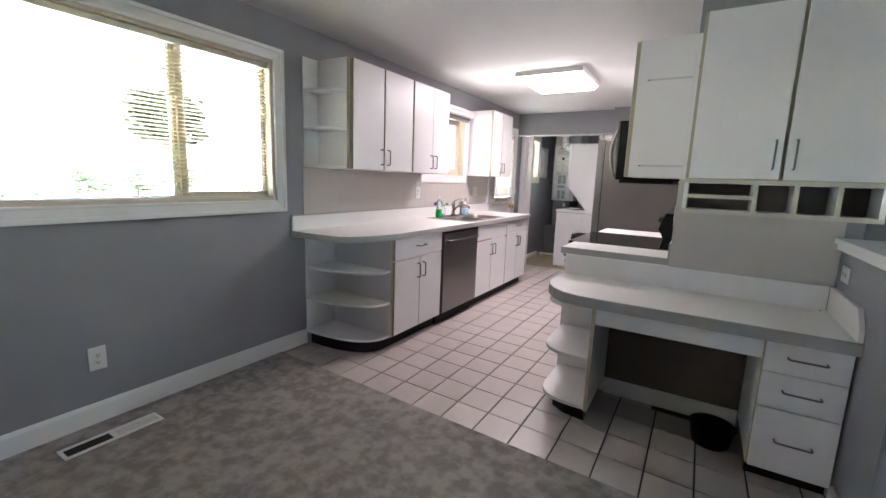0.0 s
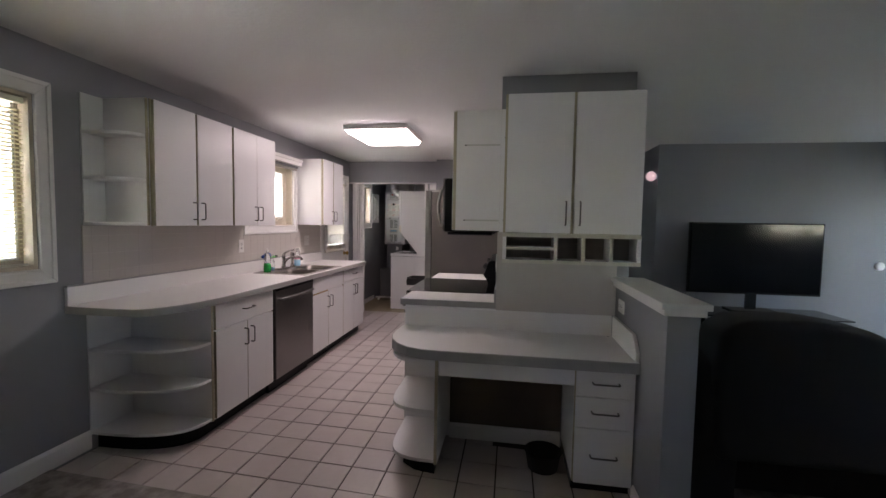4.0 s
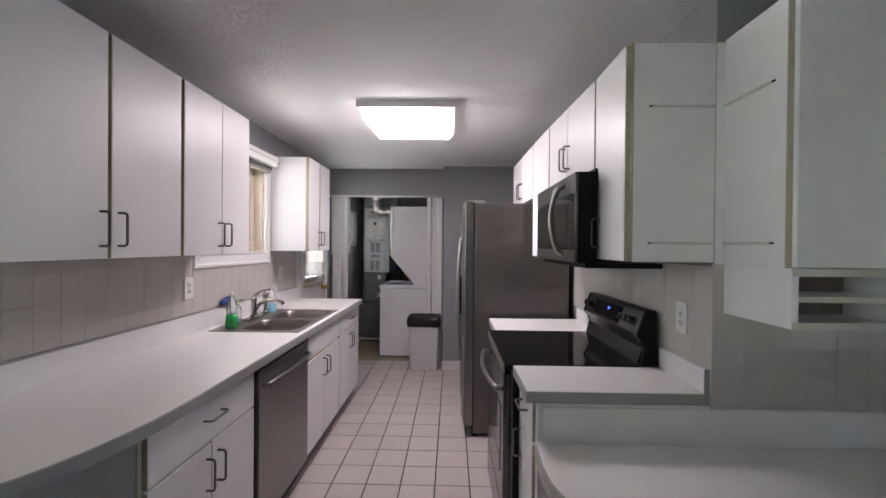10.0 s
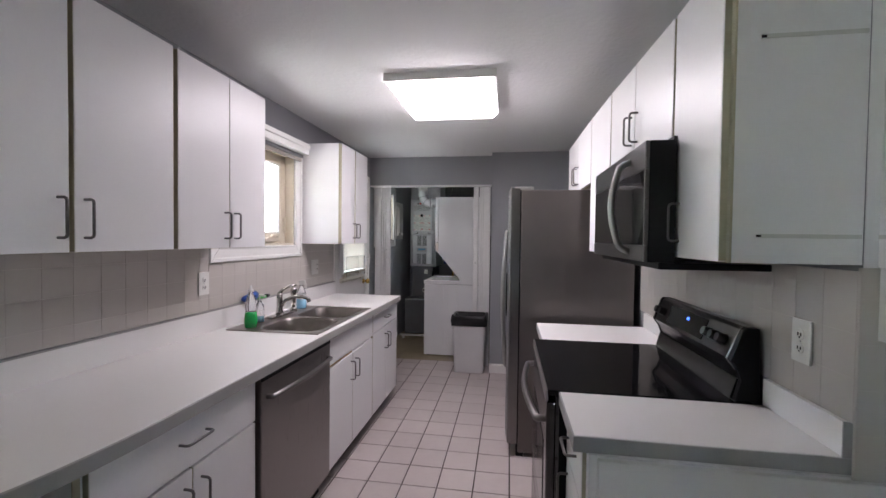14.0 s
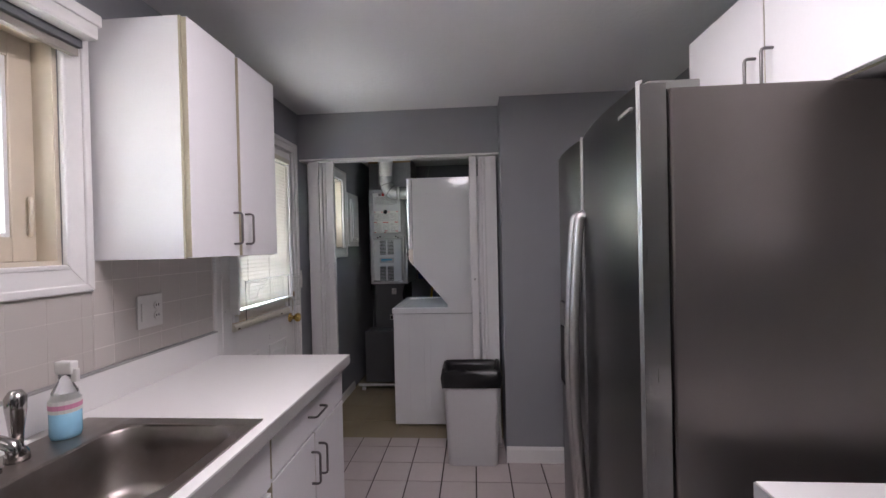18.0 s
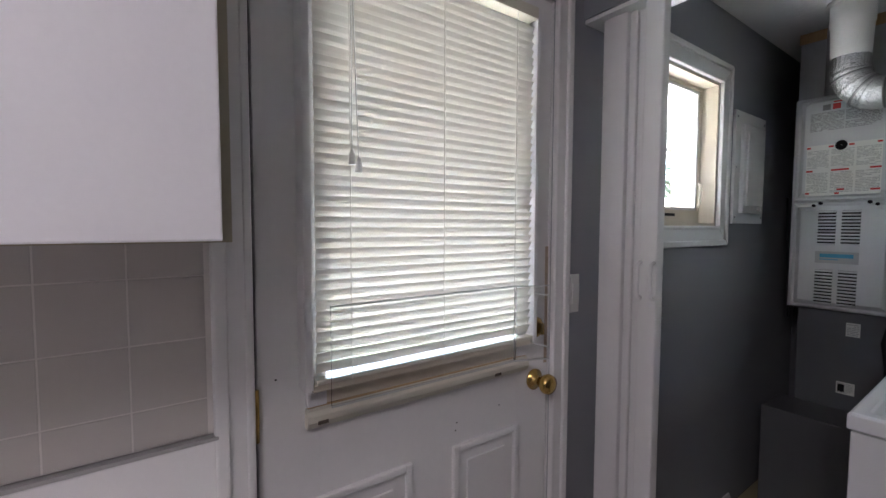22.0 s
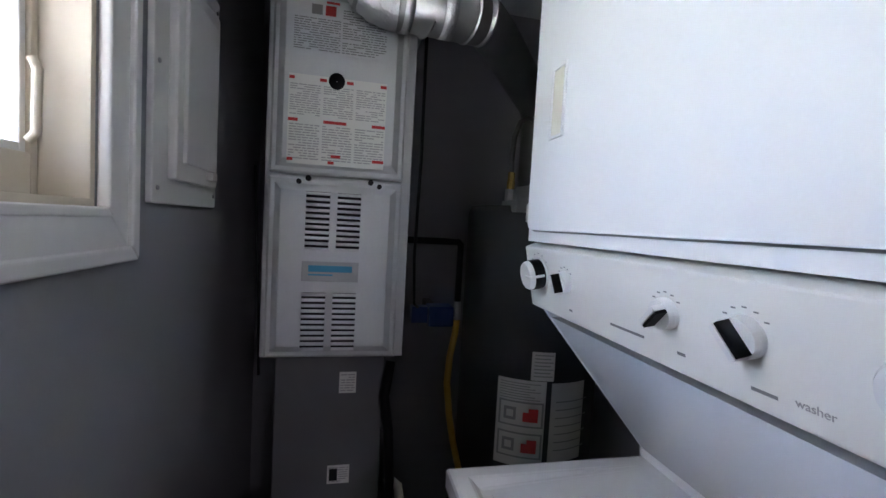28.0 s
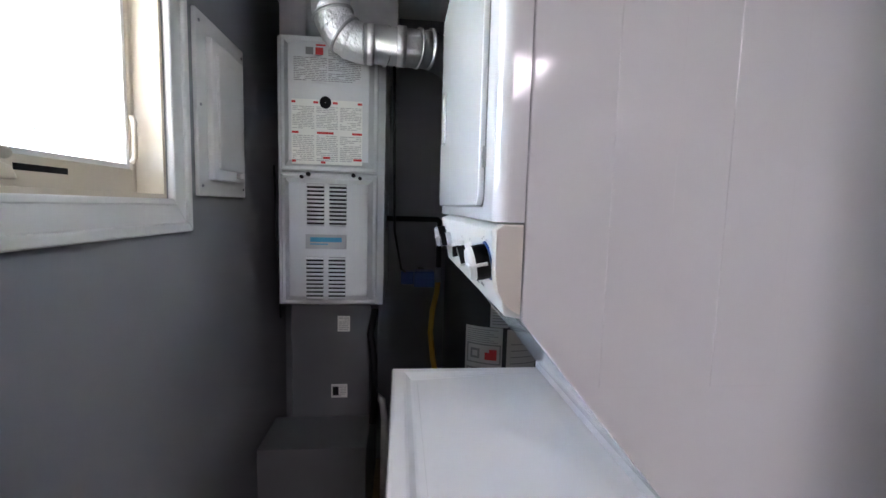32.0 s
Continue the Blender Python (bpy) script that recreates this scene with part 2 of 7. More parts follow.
M_DARKLEAF = mat("dark_basket_leaf", (0.07, 0.105, 0.045), 0.6, big=0.4, big_scale=12)
M_TRACE = mat("grey_strip_plastic", (0.58, 0.58, 0.55), 0.5, big=0.2, big_scale=20)
M_FRDOOR = mat("satin_fridge_steel", (0.125, 0.124, 0.121), 0.29, 1.0, grain=0.04, scale=220, big=0.08, big_scale=2)
M_EDGESTEEL = mat("dull_edge_steel", (0.24, 0.235, 0.23), 0.5, 0.8, grain=0.1, scale=60)
M_SATIN = mat("satin_handle_steel", (0.40, 0.39, 0.38), 0.45, 1.0, grain=0.1, scale=60)
M_BLACKST = mat("black_stainless", (0.085, 0.08, 0.078), 0.3, 0.9, grain=0.15, scale=8, stretch=(60, 1, 60))
M_PINK = mat("pink_label", (0.62, 0.25, 0.38), 0.6)
M_IVORY = mat("ivory_plastic", (0.72, 0.675, 0.60), 0.4, big=0.08)
M_GLOBE = mat("pink_globe_glass", (1.0, 0.72, 0.78), 0.4, emit=0.022)
M_PANELIV = mat("ivory_control_panel", (0.74, 0.725, 0.69), 0.35, big=0.05)
M_SCREEN = mat("tv_screen", (0.006, 0.006, 0.007), 0.12, spec=0.5)
M_TGLASS = mat("smoked_shelf_glass", (0.02, 0.022, 0.025), 0.05, spec=0.7)
M_LED = mat("blue_display", (0.05, 0.15, 1.0), 0.4, emit=0.10)
M_BRUSHG = mat("green_brush_plastic", (0.10, 0.48, 0.10), 0.4)
# even dark brown, deeper than the tan wall colour
M_KNEE = mat("dark_kneehole_brown", (0.125, 0.092, 0.072), 0.7, big=0.2, big_scale=4, grain=0.1)
# heater label paper, darkened for the shade behind the washer
M_SHADEP = mat("shaded_label_paper", (0.44, 0.43, 0.40), 0.7, big=0.15, big_scale=12)
M_EDGE2 = mat("pale_edge_banding", (0.58, 0.555, 0.47), 0.5, big=0.15, big_scale=6)
M_BRAID = mat("braided_hose", (0.10, 0.10, 0.105), 0.45, 0.6, grain=0.5, scale=420)
M_ACRYL = glass_mat("clear_acrylic", (0.97, 0.98, 0.97), 0.02)
M_FROST = mat("frosted_sheet_edge", (0.46, 0.47, 0.45), 0.35)
M_WOODRAW = mat("raw_particle_board", (0.50, 0.34, 0.18), 0.8, grain=0.3, scale=120)

# ---- building blocks ----
BASE = {}


def thing(name, loc, label, category, group=""):
    ob = new(name)
    ob.empty_display_size = 0.1
    ob.location = loc
    BASE[ob] = Vector(loc)
    return tagged(ob, label, category, group)


def part(name, bm, material, parent=None, label="", smooth=False):
    """Links a bmesh, given in world places, as one mesh under a thing or part."""
    base = BASE.get(parent, Vector()) if parent else Vector()
    if base.length:
        bmesh.ops.translate(bm, vec=-base, verts=bm.verts)
    me = bpy.data.meshes.new(name)
    bm.to_mesh(me)
    bm.free()
    me.materials.append(material)
    if smooth:
        me.polygons.foreach_set("use_smooth", [True] * len(me.polygons))
    ob = new(name, me)
    if parent:
        ob.parent = parent
    BASE[ob] = base
    if label:
        ob["label"] = label
    return ob


def struct(name, bm, material, label, category="", smooth=False):
    return tagged(part(name, bm, material, None, "", smooth), label, category or name.split("_")[0], kind="structure")


def bx(x0, x1, y0, y1, z0, z1, bev=0.002):
    x0, x1, y0, y1, z0, z1 = min(x0, x1), max(x0, x1), min(y0, y1), max(y0, y1), min(z0, z1), max(z0, z1)
    bm = bmesh.new()
    v = [bm.verts.new(p) for p in ((x0, y0, z0), (x1, y0, z0), (x1, y1, z0), (x0, y1, z0), (x0, y0, z1), (x1, y0, z1), (x1, y1, z1), (x0, y1, z1))]
    for f in ((3, 2, 1, 0), (4, 5, 6, 7), (0, 1, 5, 4), (1, 2, 6, 5), (2, 3, 7, 6), (3, 0, 4, 7)):
        bm.faces.new([v[i] for i in f])
    if bev:
        bmesh.ops.bevel(bm, geom=bm.edges[:], offset=min(bev, 0.3 * min(x1 - x0, y1 - y0, z1 - z0)), segments=2, affect="EDGES", profile=0.6)
    return bm


def join(*bms):
    out = bms[0]
    for b in bms[1:]:
        me = bpy.data.meshes.new("tmp")
        b.to_mesh(me)
        b.free()
        out.from_mesh(me)
        bpy.data.meshes.remove(me)
    return out


def prism(poly, axis, a0, a1, bev=0.0, seg=2):
    """Extrudes a polygon along an axis. poly: pairs in the two other axes, in the order xyz."""
    bm = bmesh.new()
    k = "xyz".index(axis)

    def at(p, a):
        q = list(p)
        q.insert(k, a)
        return q
    lo = [bm.verts.new(at(p, a0)) for p in poly]
    hi = [bm.verts.new(at(p, a1)) for p in poly]
    n = len(poly)
    bm.faces.new(lo)
    bm.faces.new(hi)
    for i in range(n):
        bm.faces.new((lo[i], lo[(i + 1) % n], hi[(i + 1) % n], hi[i]))
    bmesh.ops.recalc_face_normals(bm, faces=bm.faces)
    if bev:
        bmesh.ops.bevel(bm, geom=bm.edges[:], offset=bev, segments=seg, affect="EDGES", profile=0.6)
    return bm


def tube(points, r, seg=10, closed_ends=True):
    """A round bar along a path; r is one radius or one for each point."""
    bm = bmesh.new()
    P = [Vector(p) for p in points]
    rs = r if isinstance(r, (list, tuple)) else [r] * len(P)
    rings, up = [], None
    for i, p in enumerate(P):
        d = ((P[min(i + 1, len(P) - 1)] - p).normalized() + (p - P[max(i - 1, 0)]).normalized()).normalized()
        if up is None:
            up = d.orthogonal().normalized()
        up = (up - d * up.dot(d)).normalized()
        side = d.cross(up)
        bend = 1.0
        if 0 < i < len(P) - 1:
            bend = 1 / max(0.5, math.cos((P[i + 1] - p).angle(p - P[i - 1]) / 2))
        rings.append([bm.verts.new(p + (up * math.cos(a) + side * math.sin(a)) * rs[i] * (bend if bend < 1.05 else 1.0)) for a in (2 * math.pi * j / seg for j in range(seg))])
    for a, b in zip(rings, rings[1:]):
        for j in range(seg):
            bm.faces.new((a[j], a[(j + 1) % seg], b[(j + 1) % seg], b[j]))
    if closed_ends:
        bm.faces.new(rings[0][::-1])
        bm.faces.new(rings[-1])
    return bm


def lathe(profile, centre, seg=24, axis="z"):
    """Turns pairs (radius, height) about an axis through centre."""
    bm = bmesh.new()
    c = Vector(centre)
    rings = []
    for r, h in profile:
        ring = []
        for j in range(seg):
            a = 2 * math.pi * j / seg
            p = {"z": (r * math.cos(a), r * math.sin(a), h), "x": (h, r * math.cos(a), r * math.sin(a)), "y": (r * math.sin(a), h, r * math.cos(a))}[axis]
            ring.append(bm.verts.new(c + Vector(p)))
        rings.append(ring)
    for a, b in zip(rings, rings[1:]):
        for j in range(seg):
            bm.faces.new((a[j], a[(j + 1) % seg], b[(j + 1) % seg], b[j]))
    if profile[0][0] > 1e-6:
        bm.faces.new(rings[0][::-1])
    if profile[-1][0] > 1e-6:
        bm.faces.new(rings[-1])
    bmesh.ops.remove_doubles(bm, verts=bm.verts, dist=1e-6)
    return bm


def arc(cx, cy, r, a0, a1, n=8):
    return [(cx + r * math.cos(radians(a0 + (a1 - a0) * i / n)), cy + r * math.sin(radians(a0 + (a1 - a0) * i / n))) for i in range(n + 1)]


def pull(parent, x, y, z, way, along, length=0.115, out=0.032, r=0.0044):
    """A bent bar pull. way: outward (x, y); along: 'z', 'x' or 'y'."""
    c, w = Vector((x, y, z)), Vector((way[0], way[1], 0))
    a = {"z": Vector((0, 0, 1)), "x": Vector((1, 0, 0)), "y": Vector((0, 1, 0))}[along] * length / 2
    q = a.normalized() * 0.010
    pts = [c - a, c - a + w * (out - 0.010), c - a + w * (out - 0.003) + q * 0.3, c - a + w * out + q, c + a + w * out - q, c + a + w * (out - 0.003) - q * 0.3, c + a + w * (out - 0.010), c + a]
    return part("handle", tube(pts, r, 8), M_HANDLE, parent, "dark gunmetal bar pull", True)


def cabinet(label, xw, xf, y0, y1, z0, z1, fronts, d, name="wall_cabinet", group="", toe=False, hollow=0.0):
    """A cabinet against a wall at xw whose door faces lie at xf; d: +1 or -1, the way that it faces along x.
    fronts: (name, y0, y1, z0, z1, pull) with pull None or (along, y, z)."""
    t = 0.019
    xb = xf - d * t
    ob = thing(name, ((xw + xf) / 2, (y0 + y1) / 2, z0), label, "cabinet", group)
    if toe:
        part("toe_kick", bx(xw, xb - d * 0.055, y0, y1, 0.0, 0.098, 0), M_BLACK, ob, "black recessed toe kick")
        body = bx(xw, xb - d * 0.006, y0, y1, 0.1, z1 - hollow, 0.001)
        if hollow:
            body = join(body, bx(xw, xb - d * 0.006, y0, y0 + 0.016, z1 - hollow, z1, 0), bx(xw, xb - d * 0.006, y1 - 0.016, y1, z1 - hollow, z1, 0))
        part("body", body, M_CAB, ob)
        part("face_edge", bx(xb - d * 0.0058, xb, y0, y1, 0.1, z1, 0), M_CAB, ob)
    else:
        part("body", bx(xw, xb - d * 0.006, y0, y1, z0, z1, 0.001), M_CAB, ob)
        part("face_edge", bx(xb - d * 0.0058, xb, y0, y1, z0, z1, 0), M_EDGE, ob, "tan carcass edge")
    for nm, a, b, c, e, h in fronts:
        dr = part(nm, bx(xb + d * 0.0005, xf, a, b, c, e, 0.0025), M_CAB, ob)
        for ya, yb in ((a - 0.0008, a + 0.0002), (b - 0.0002, b + 0.0008)):
            part("edge_strip", bx(xb + d * 0.001, xf - d * 0.0022, ya, yb, c + 0.002, e - 0.002, 0), M_EDGE, dr, "yellowed tan edge banding")
        if h:
            pull(dr, xf, h[1], h[2], (d, 0), h[0])
    return ob


def plate(name, x, y, z, w, h, way, label, kind="outlet", group=""):
    """A wall plate on a wall facing along x (way +1 or -1) with its sockets or rockers."""
    ob = thing(name, (x, y, z), label, "switch" if kind == "switch" else "outlet", group)
    part("cover", bx(x, x + way * 0.006, y - w / 2, y + w / 2, z - h / 2, z + h / 2, 0.003), M_PALE, ob)
    if kind == "switch":
        part("rocker", bx(x + way * 0.006, x + way * 0.010, y - 0.016, y + 0.016, z - 0.033, z + 0.033, 0.002), M_PALE, ob)
    elif kind == "combo":
        part("rocker", bx(x + way * 0.006, x + way * 0.010, y - w / 4 - 0.016, y - w / 4 + 0.016, z - 0.033, z + 0.033, 0.002), M_PALE, ob)
        for s in (-1, 1):
            sk = part("socket", lathe([(0.016, 0), (0.015, 0.003)], (x + way * 0.006, y + w / 4, z + s * 0.019), 16, "x"), M_PALE, ob)
            for q in (-1, 1):
                part("slot", bx(x + way * 0.0085, x + way * 0.0105, y + w / 4 + q * 0.006 - 0.0012, y + w / 4 + q * 0.006 + 0.0012, z + s * 0.019 - 0.004, z + s * 0.019 + 0.005, 0), M_BLACK, sk)
    else:
        flat = w > h
        for s in (-1, 1):
            yc, zc = (y + s * 0.020, z) if flat else (y, z + s * 0.019)
            sk = part("socket", lathe([(0.016, 0), (0.015, 0.003 * way)], (x + way * 0.006, yc, zc), 16, "x"), M_PALE, ob)
            for q in (-1, 1):
                dy, dz = (0.0045, q * 0.006) if flat else (q * 0.006, 0.0005)
                ry, rz = (0.0045, 0.0012) if flat else (0.0012, 0.0045)
                part("slot", bx(x + way * 0.008, x + way * 0.0105, yc + dy - ry, yc + dy + ry, zc + dz - rz, zc + dz + rz, 0), M_BLACK, sk)
            part("ground_hole", lathe([(0.0, 0.0), (0.0026, 0.0), (0.0026, 0.001 * way)], (x + way * 0.009, yc - (0.007 if flat else 0.0), zc - (0.0 if flat else 0.008)), 10, "x"), M_BLACK, sk)
        part("screw", lathe([(0.003, 0), (0.002, 0.0014 * way), (0, 0.0015 * way)], (x + way * 0.006, y, z), 8, "x"), M_GALV, ob)
    return ob


# ---- structure ----
CEIL = 2.35
WT = 0.2  # outer wall thickness
KX = 2.42  # kitchen's inner wall
ENDY, ENDY2 = 3.87, 3.99  # wall with the laundry opening
BACKY, TVY, RX = -3.1, 2.67, 7.1


def wall_y(x0, x1, y0, y1, holes, z1=CEIL):
    """A wall that runs along y, with rectangular holes (y0, y1, z0, z1), as butted blocks."""
    bms = []
    cur = y0
    for a, b, c, e in sorted(holes):
        if a > cur:
            bms.append(bx(x0, x1, cur, a, 0, z1, 0))
        if c > 0:
            bms.append(bx(x0, x1, a, b, 0, c, 0))
        if e < z1:
            bms.append(bx(x0, x1, a, b, e, z1, 0))
        cur = b
    if cur < y1:
        bms.append(bx(x0, x1, cur, y1, 0, z1, 0))
    return join(*bms)


DW = (-2.77, -0.56, 1.14, 2.06)   # dining window
KW = (1.285, 2.125, 1.37, 2.04)   # kitchen window
LW = (4.10, 4.842, 1.403, 2.032)   # laundry window
BD = (2.903, 3.735, 0.0, 2.05)    # back door
PD = (1.50, 2.52, 0.0, 2.05)      # patio door
EW = (-1.47, 0.42, 1.33, 2.06)    # high living room window, mirrored in the television
struct("wall_west", wall_y(-WT, 0, BACKY - 0.1, 6.15, [DW, KW, BD, LW]), M_WALL, "dark blue-grey painted outer wall with windows", "wall")
struct("wall_south", bx(-WT, RX + WT, BACKY - 0.12, BACKY, 0, CEIL, 0), M_WALL, "dark grey painted wall", "wall")
struct("wall_east", wall_y(RX, RX + WT, BACKY, TVY + 0.1, [PD, EW]), M_WALL, "dark grey living room wall with a glass door", "wall")
struct("wall_television", bx(4.12, RX, TVY, TVY + 0.12, 0, CEIL, 0), M_WALL, "blue-grey wall behind the television", "wall")
struct("wall_kitchen", bx(KX, KX + 0.12, 0.41, 3.69, 0, CEIL, 0), M_WALL, "grey wall behind the range and fridge", "wall")
struct("wall_desk", bx(KX, 3.22, 0.29, 0.41, 0, CEIL, 0), M_WALL, "grey wall behind the desk", "wall")
struct("wall_jog", bx(1.405, KX + 0.12, 3.69, ENDY2, 0, CEIL, 0), M_WALL, "grey wall beside the laundry opening", "wall")
struct("wall_header", bx(0, 1.405, ENDY, ENDY2, 2.035, CEIL, 0), M_WALL, "grey header over the laundry opening", "wall")
struct("wall_hall", join(bx(2.54, 4.24, 4.6, 4.72, 0, CEIL, 0), bx(4.12, 4.24, TVY + 0.12, 4.6, 0, CEIL, 0)), M_WALL, "dim hallway walls beyond the living room", "wall")
struct("wall_laundry_back", bx(0, 1.62, 5.95, 6.07, 0, CEIL, 0), M_WALL, "dark grey wall behind the furnace", "wall")
struct("wall_laundry_side", bx(1.5, 1.62, ENDY2, 5.95, 0, CEIL, 0), M_WALL, "dark grey laundry side wall", "wall")
struct("ceiling", bx(-WT, RX + WT, BACKY - 0.12, 6.15, CEIL, CEIL + 0.12, 0), M_CEIL, "textured white ceiling", "ceiling")
struct("wall_half", bx(3.15, 3.275, -0.58, 0.29, 0, 1.055, 0.002), M_WALL, "grey half wall beside the desk", "wall")

cap = struct("trim_cap", join(bx(3.115, 3.31, -0.615, 0.288, 1.085, 1.112, 0.004), bx(3.13, 3.295, -0.60, 0.288, 1.056, 1.084, 0.003)), M_TRIM, "white wooden cap on the half wall", "trim")

# floors: one slab below, then carpet, tile bed and vinyl
struct("floor_slab", bx(-WT, RX + WT, BACKY - 0.12, 6.15, -0.12, -0.012, 0), M_GROUT, "subfloor", "floor")


def carpet():
    poly = [(0, BACKY), (RX, BACKY), (RX, 1.2), (3.275, 1.2), (3.275, -0.707), (0, -0.55)]
    return prism(poly, "z", -0.012, 0.025)


struct("floor_carpet", carpet(), M_CARPET, "grey plush carpet with brushed patches", "carpet")
struct("floor_grout", prism([(0, -0.549), (3.275, -0.706), (3.275, 0.29), (KX, 0.29), (KX, 4.015), (0, 4.015)], "z", -0.012, -0.005), M_GROUT, "dark grout bed of the kitchen tiles", "floor")
struct("floor_laundry", bx(0, 1.5, 4.016, 5.95, -0.012, -0.0045, 0), M_WALL_TAN, "tan tiled laundry floor with brown joints", "floor")
struct("floor_wood", bx(3.276, RX, 1.201, 4.6, -0.012, 0.004, 0), M_WOODF, "oak floor before the patio door", "floor")
struct("floor_hall", bx(2.54, 3.275, 0.41, 4.6, -0.012, 0.003, 0), M_WOODF, "oak hallway floor", "floor")


def skirting(name, x0, y0, x1, y1, nx, ny, h=0.10, t=0.014, z=0.0):
    """A baseboard along a wall line; (nx, ny) points into the room."""
    if nx:
        poly = [(x0, z), (x0 + nx * t, z), (x0 + nx * t, h - 0.018), (x0 + nx * t * 0.5, h), (x0, h)]
        bm = prism(poly, "y", y0, y1)
    else:
        poly = [(y0, z), (y0 + ny * t, z), (y0 + ny * t, h - 0.018), (y0 + ny * t * 0.5, h), (y0, h)]
        bm = prism(poly, "x", x0, x1)
    return struct(name, bm, M_TRIM, "white painted baseboard", "baseboard")


skirting("baseboard_west", 0, BACKY + 0.014, 0, -0.315, 1, 0, 0.132, z=0.02)
skirting("baseboard_south", 0.0, BACKY, RX, BACKY, 0, 1, 0.132, z=0.02)
skirting("baseboard_jog", 1.405, 3.69, KX, 3.69, 0, -1)
skirting("baseboard_desk", 2.125, 0.279, 2.84, 0.279, 0, -1)
skirting("baseboard_television", 4.12, TVY, RX, TVY, 0, -1)
skirting("baseboard_laundry", 0, 4.0, 0, 5.1, 1, 0, 0.07)
skirting("baseboard_half", 3.15, -0.58, 3.15, -0.23, -1, 0)
skirting("baseboard_half_end", 3.15, -0.58, 3.275, -0.58, 0, -1)


# ---- windows and doors ----
def casing(parent, y0, y1, z0, z1, w, name="casing", x=0.0, d=1, legs=False):
    """Mitred casing boards with a raised outer band and an inner bead, round an opening in a wall that faces d along x; legs: no lower board."""
    for lo, hi, t, bev in ((0.0, w, 0.014, 0.004), (w - 0.024, w + 0.0012, 0.022, 0.006), (-0.0012, 0.014, 0.018, 0.005)):
        f0, f1 = (0, 0) if legs else (lo, hi)
        boards = [[(y0 - hi, z0 - f1), (y0 - lo, z0 - f0), (y0 - lo, z1 + lo), (y0 - hi, z1 + hi)],
                  [(y1 + lo, z0 - f0), (y1 + hi, z0 - f1), (y1 + hi, z1 + hi), (y1 + lo, z1 + lo)],
                  [(y0 - lo, z1 + lo), (y1 + lo, z1 + lo), (y1 + hi, z1 + hi), (y0 - hi, z1 + hi)]]
        if not legs:
            boards.append([(y0 - hi, z0 - hi), (y1 + hi, z0 - hi), (y1 + lo, z0 - lo), (y0 - lo, z0 - lo)])
        for poly in boards:
            part("casing" if t == 0.014 else "casing_band", prism(poly, "x", x, x + d * t, bev, 3), M_TRIM, parent)


def window(name, hole, label, mullions=(), w=0.085, sash=0.04, foot=0.04, jamb=0.025, crank=0.0, strip=True, bar=0.02, fixed=()):
    """A window in its casing. sash: width of the sash's sides, foot: of its lower rail, jamb: thickness of the lining."""
    y0, y1, z0, z1 = hole
    ob = tagged(thing(name, (0, (y0 + y1) / 2, z0), label, "window"), kind="structure")
    casing(ob, y0, y1, z0, z1, w)
    ya, yb, za, zb = y0 + jamb, y1 - jamb, z0 + jamb, z1 - jamb
    for a, b, c, e in ((y0, y1, z0, za), (y0, y1, zb, z1), (y0, ya, za, zb), (yb, y1, za, zb)):
        part("window_frame", bx(-WT + 0.002, -0.002, a, b, c, e, 0.001), M_TAN, ob, "tan window frame")
    edges = [ya, *mullions, yb]
    for m in mullions:
        part("mullion", bx(-0.12, -0.05, m - bar, m + bar, za, zb, 0.003), M_TAN, ob)
    rail = foot
    for k, (a, b) in enumerate(zip(edges, edges[1:])):
        a2, b2 = a + (bar if a in mullions else 0), b - (bar if b in mullions else 0)
        foot = 0.006 if k in fixed else rail
        s = part("sash", join(bx(-0.105, -0.066, a2, a2 + sash, za, zb, 0.003), bx(-0.105, -0.066, b2 - sash, b2, za, zb, 0.003),
                              bx(-0.105, -0.066, a2 + sash, b2 - sash, za, za + foot, 0.003), bx(-0.105, -0.066, a2 + sash, b2 - sash, zb - sash, zb, 0.003)), M_TAN, ob)
        bead = 0.012
        part("glazing_bead", join(bx(-0.092, -0.072, a2 + sash, a2 + sash + bead, za + foot, zb - sash, 0.002), bx(-0.092, -0.072, b2 - sash - bead, b2 - sash, za + foot, zb - sash, 0.002),
                                  bx(-0.092, -0.072, a2 + sash + bead, b2 - sash - bead, za + foot, za + foot + bead, 0.002), bx(-0.092, -0.072, a2 + sash + bead, b2 - sash - bead, zb - sash - bead, zb - sash, 0.002)), M_TRIM, s, "pale glazing bead")
        p = part("pane", bx(-0.086, -0.081, a2 + sash - 0.004, b2 - sash + 0.004, za + foot - 0.004, zb - sash + 0.004, 0), M_GLASS, s)
        p.visible_shadow = False
    if crank:
        yc = y0 + crank * (y1 - y0)
        zc = za + 0.012
        part("crank_base", prism([(yc - 0.085, zc), (yc + 0.085, zc), (yc + 0.075, zc + 0.022), (yc + 0.03, zc + 0.036), (yc - 0.03, zc + 0.036), (yc - 0.075, zc + 0.022)], "x", -0.066, -0.028, 0.005), M_TAN, ob, "moulded crank housing", True)
        part("crank_handle", tube([(-0.032, yc - 0.02, zc + 0.03), (-0.022, yc - 0.01, zc + 0.045), (-0.020, yc + 0.03, zc + 0.046), (-0.022, yc + 0.055, zc + 0.040)], [0.010, 0.009, 0.008, 0.010], 10), M_TAN, ob, "folding crank handle", True)
        part("latch", tube([(-0.064, yb - 0.022, za + 0.075), (-0.054, yb - 0.024, za + 0.085), (-0.052, yb - 0.024, za + 0.17), (-0.060, yb - 0.022, za + 0.185)], 0.006, 8), M_TAN, ob, "tan sash latch", True)
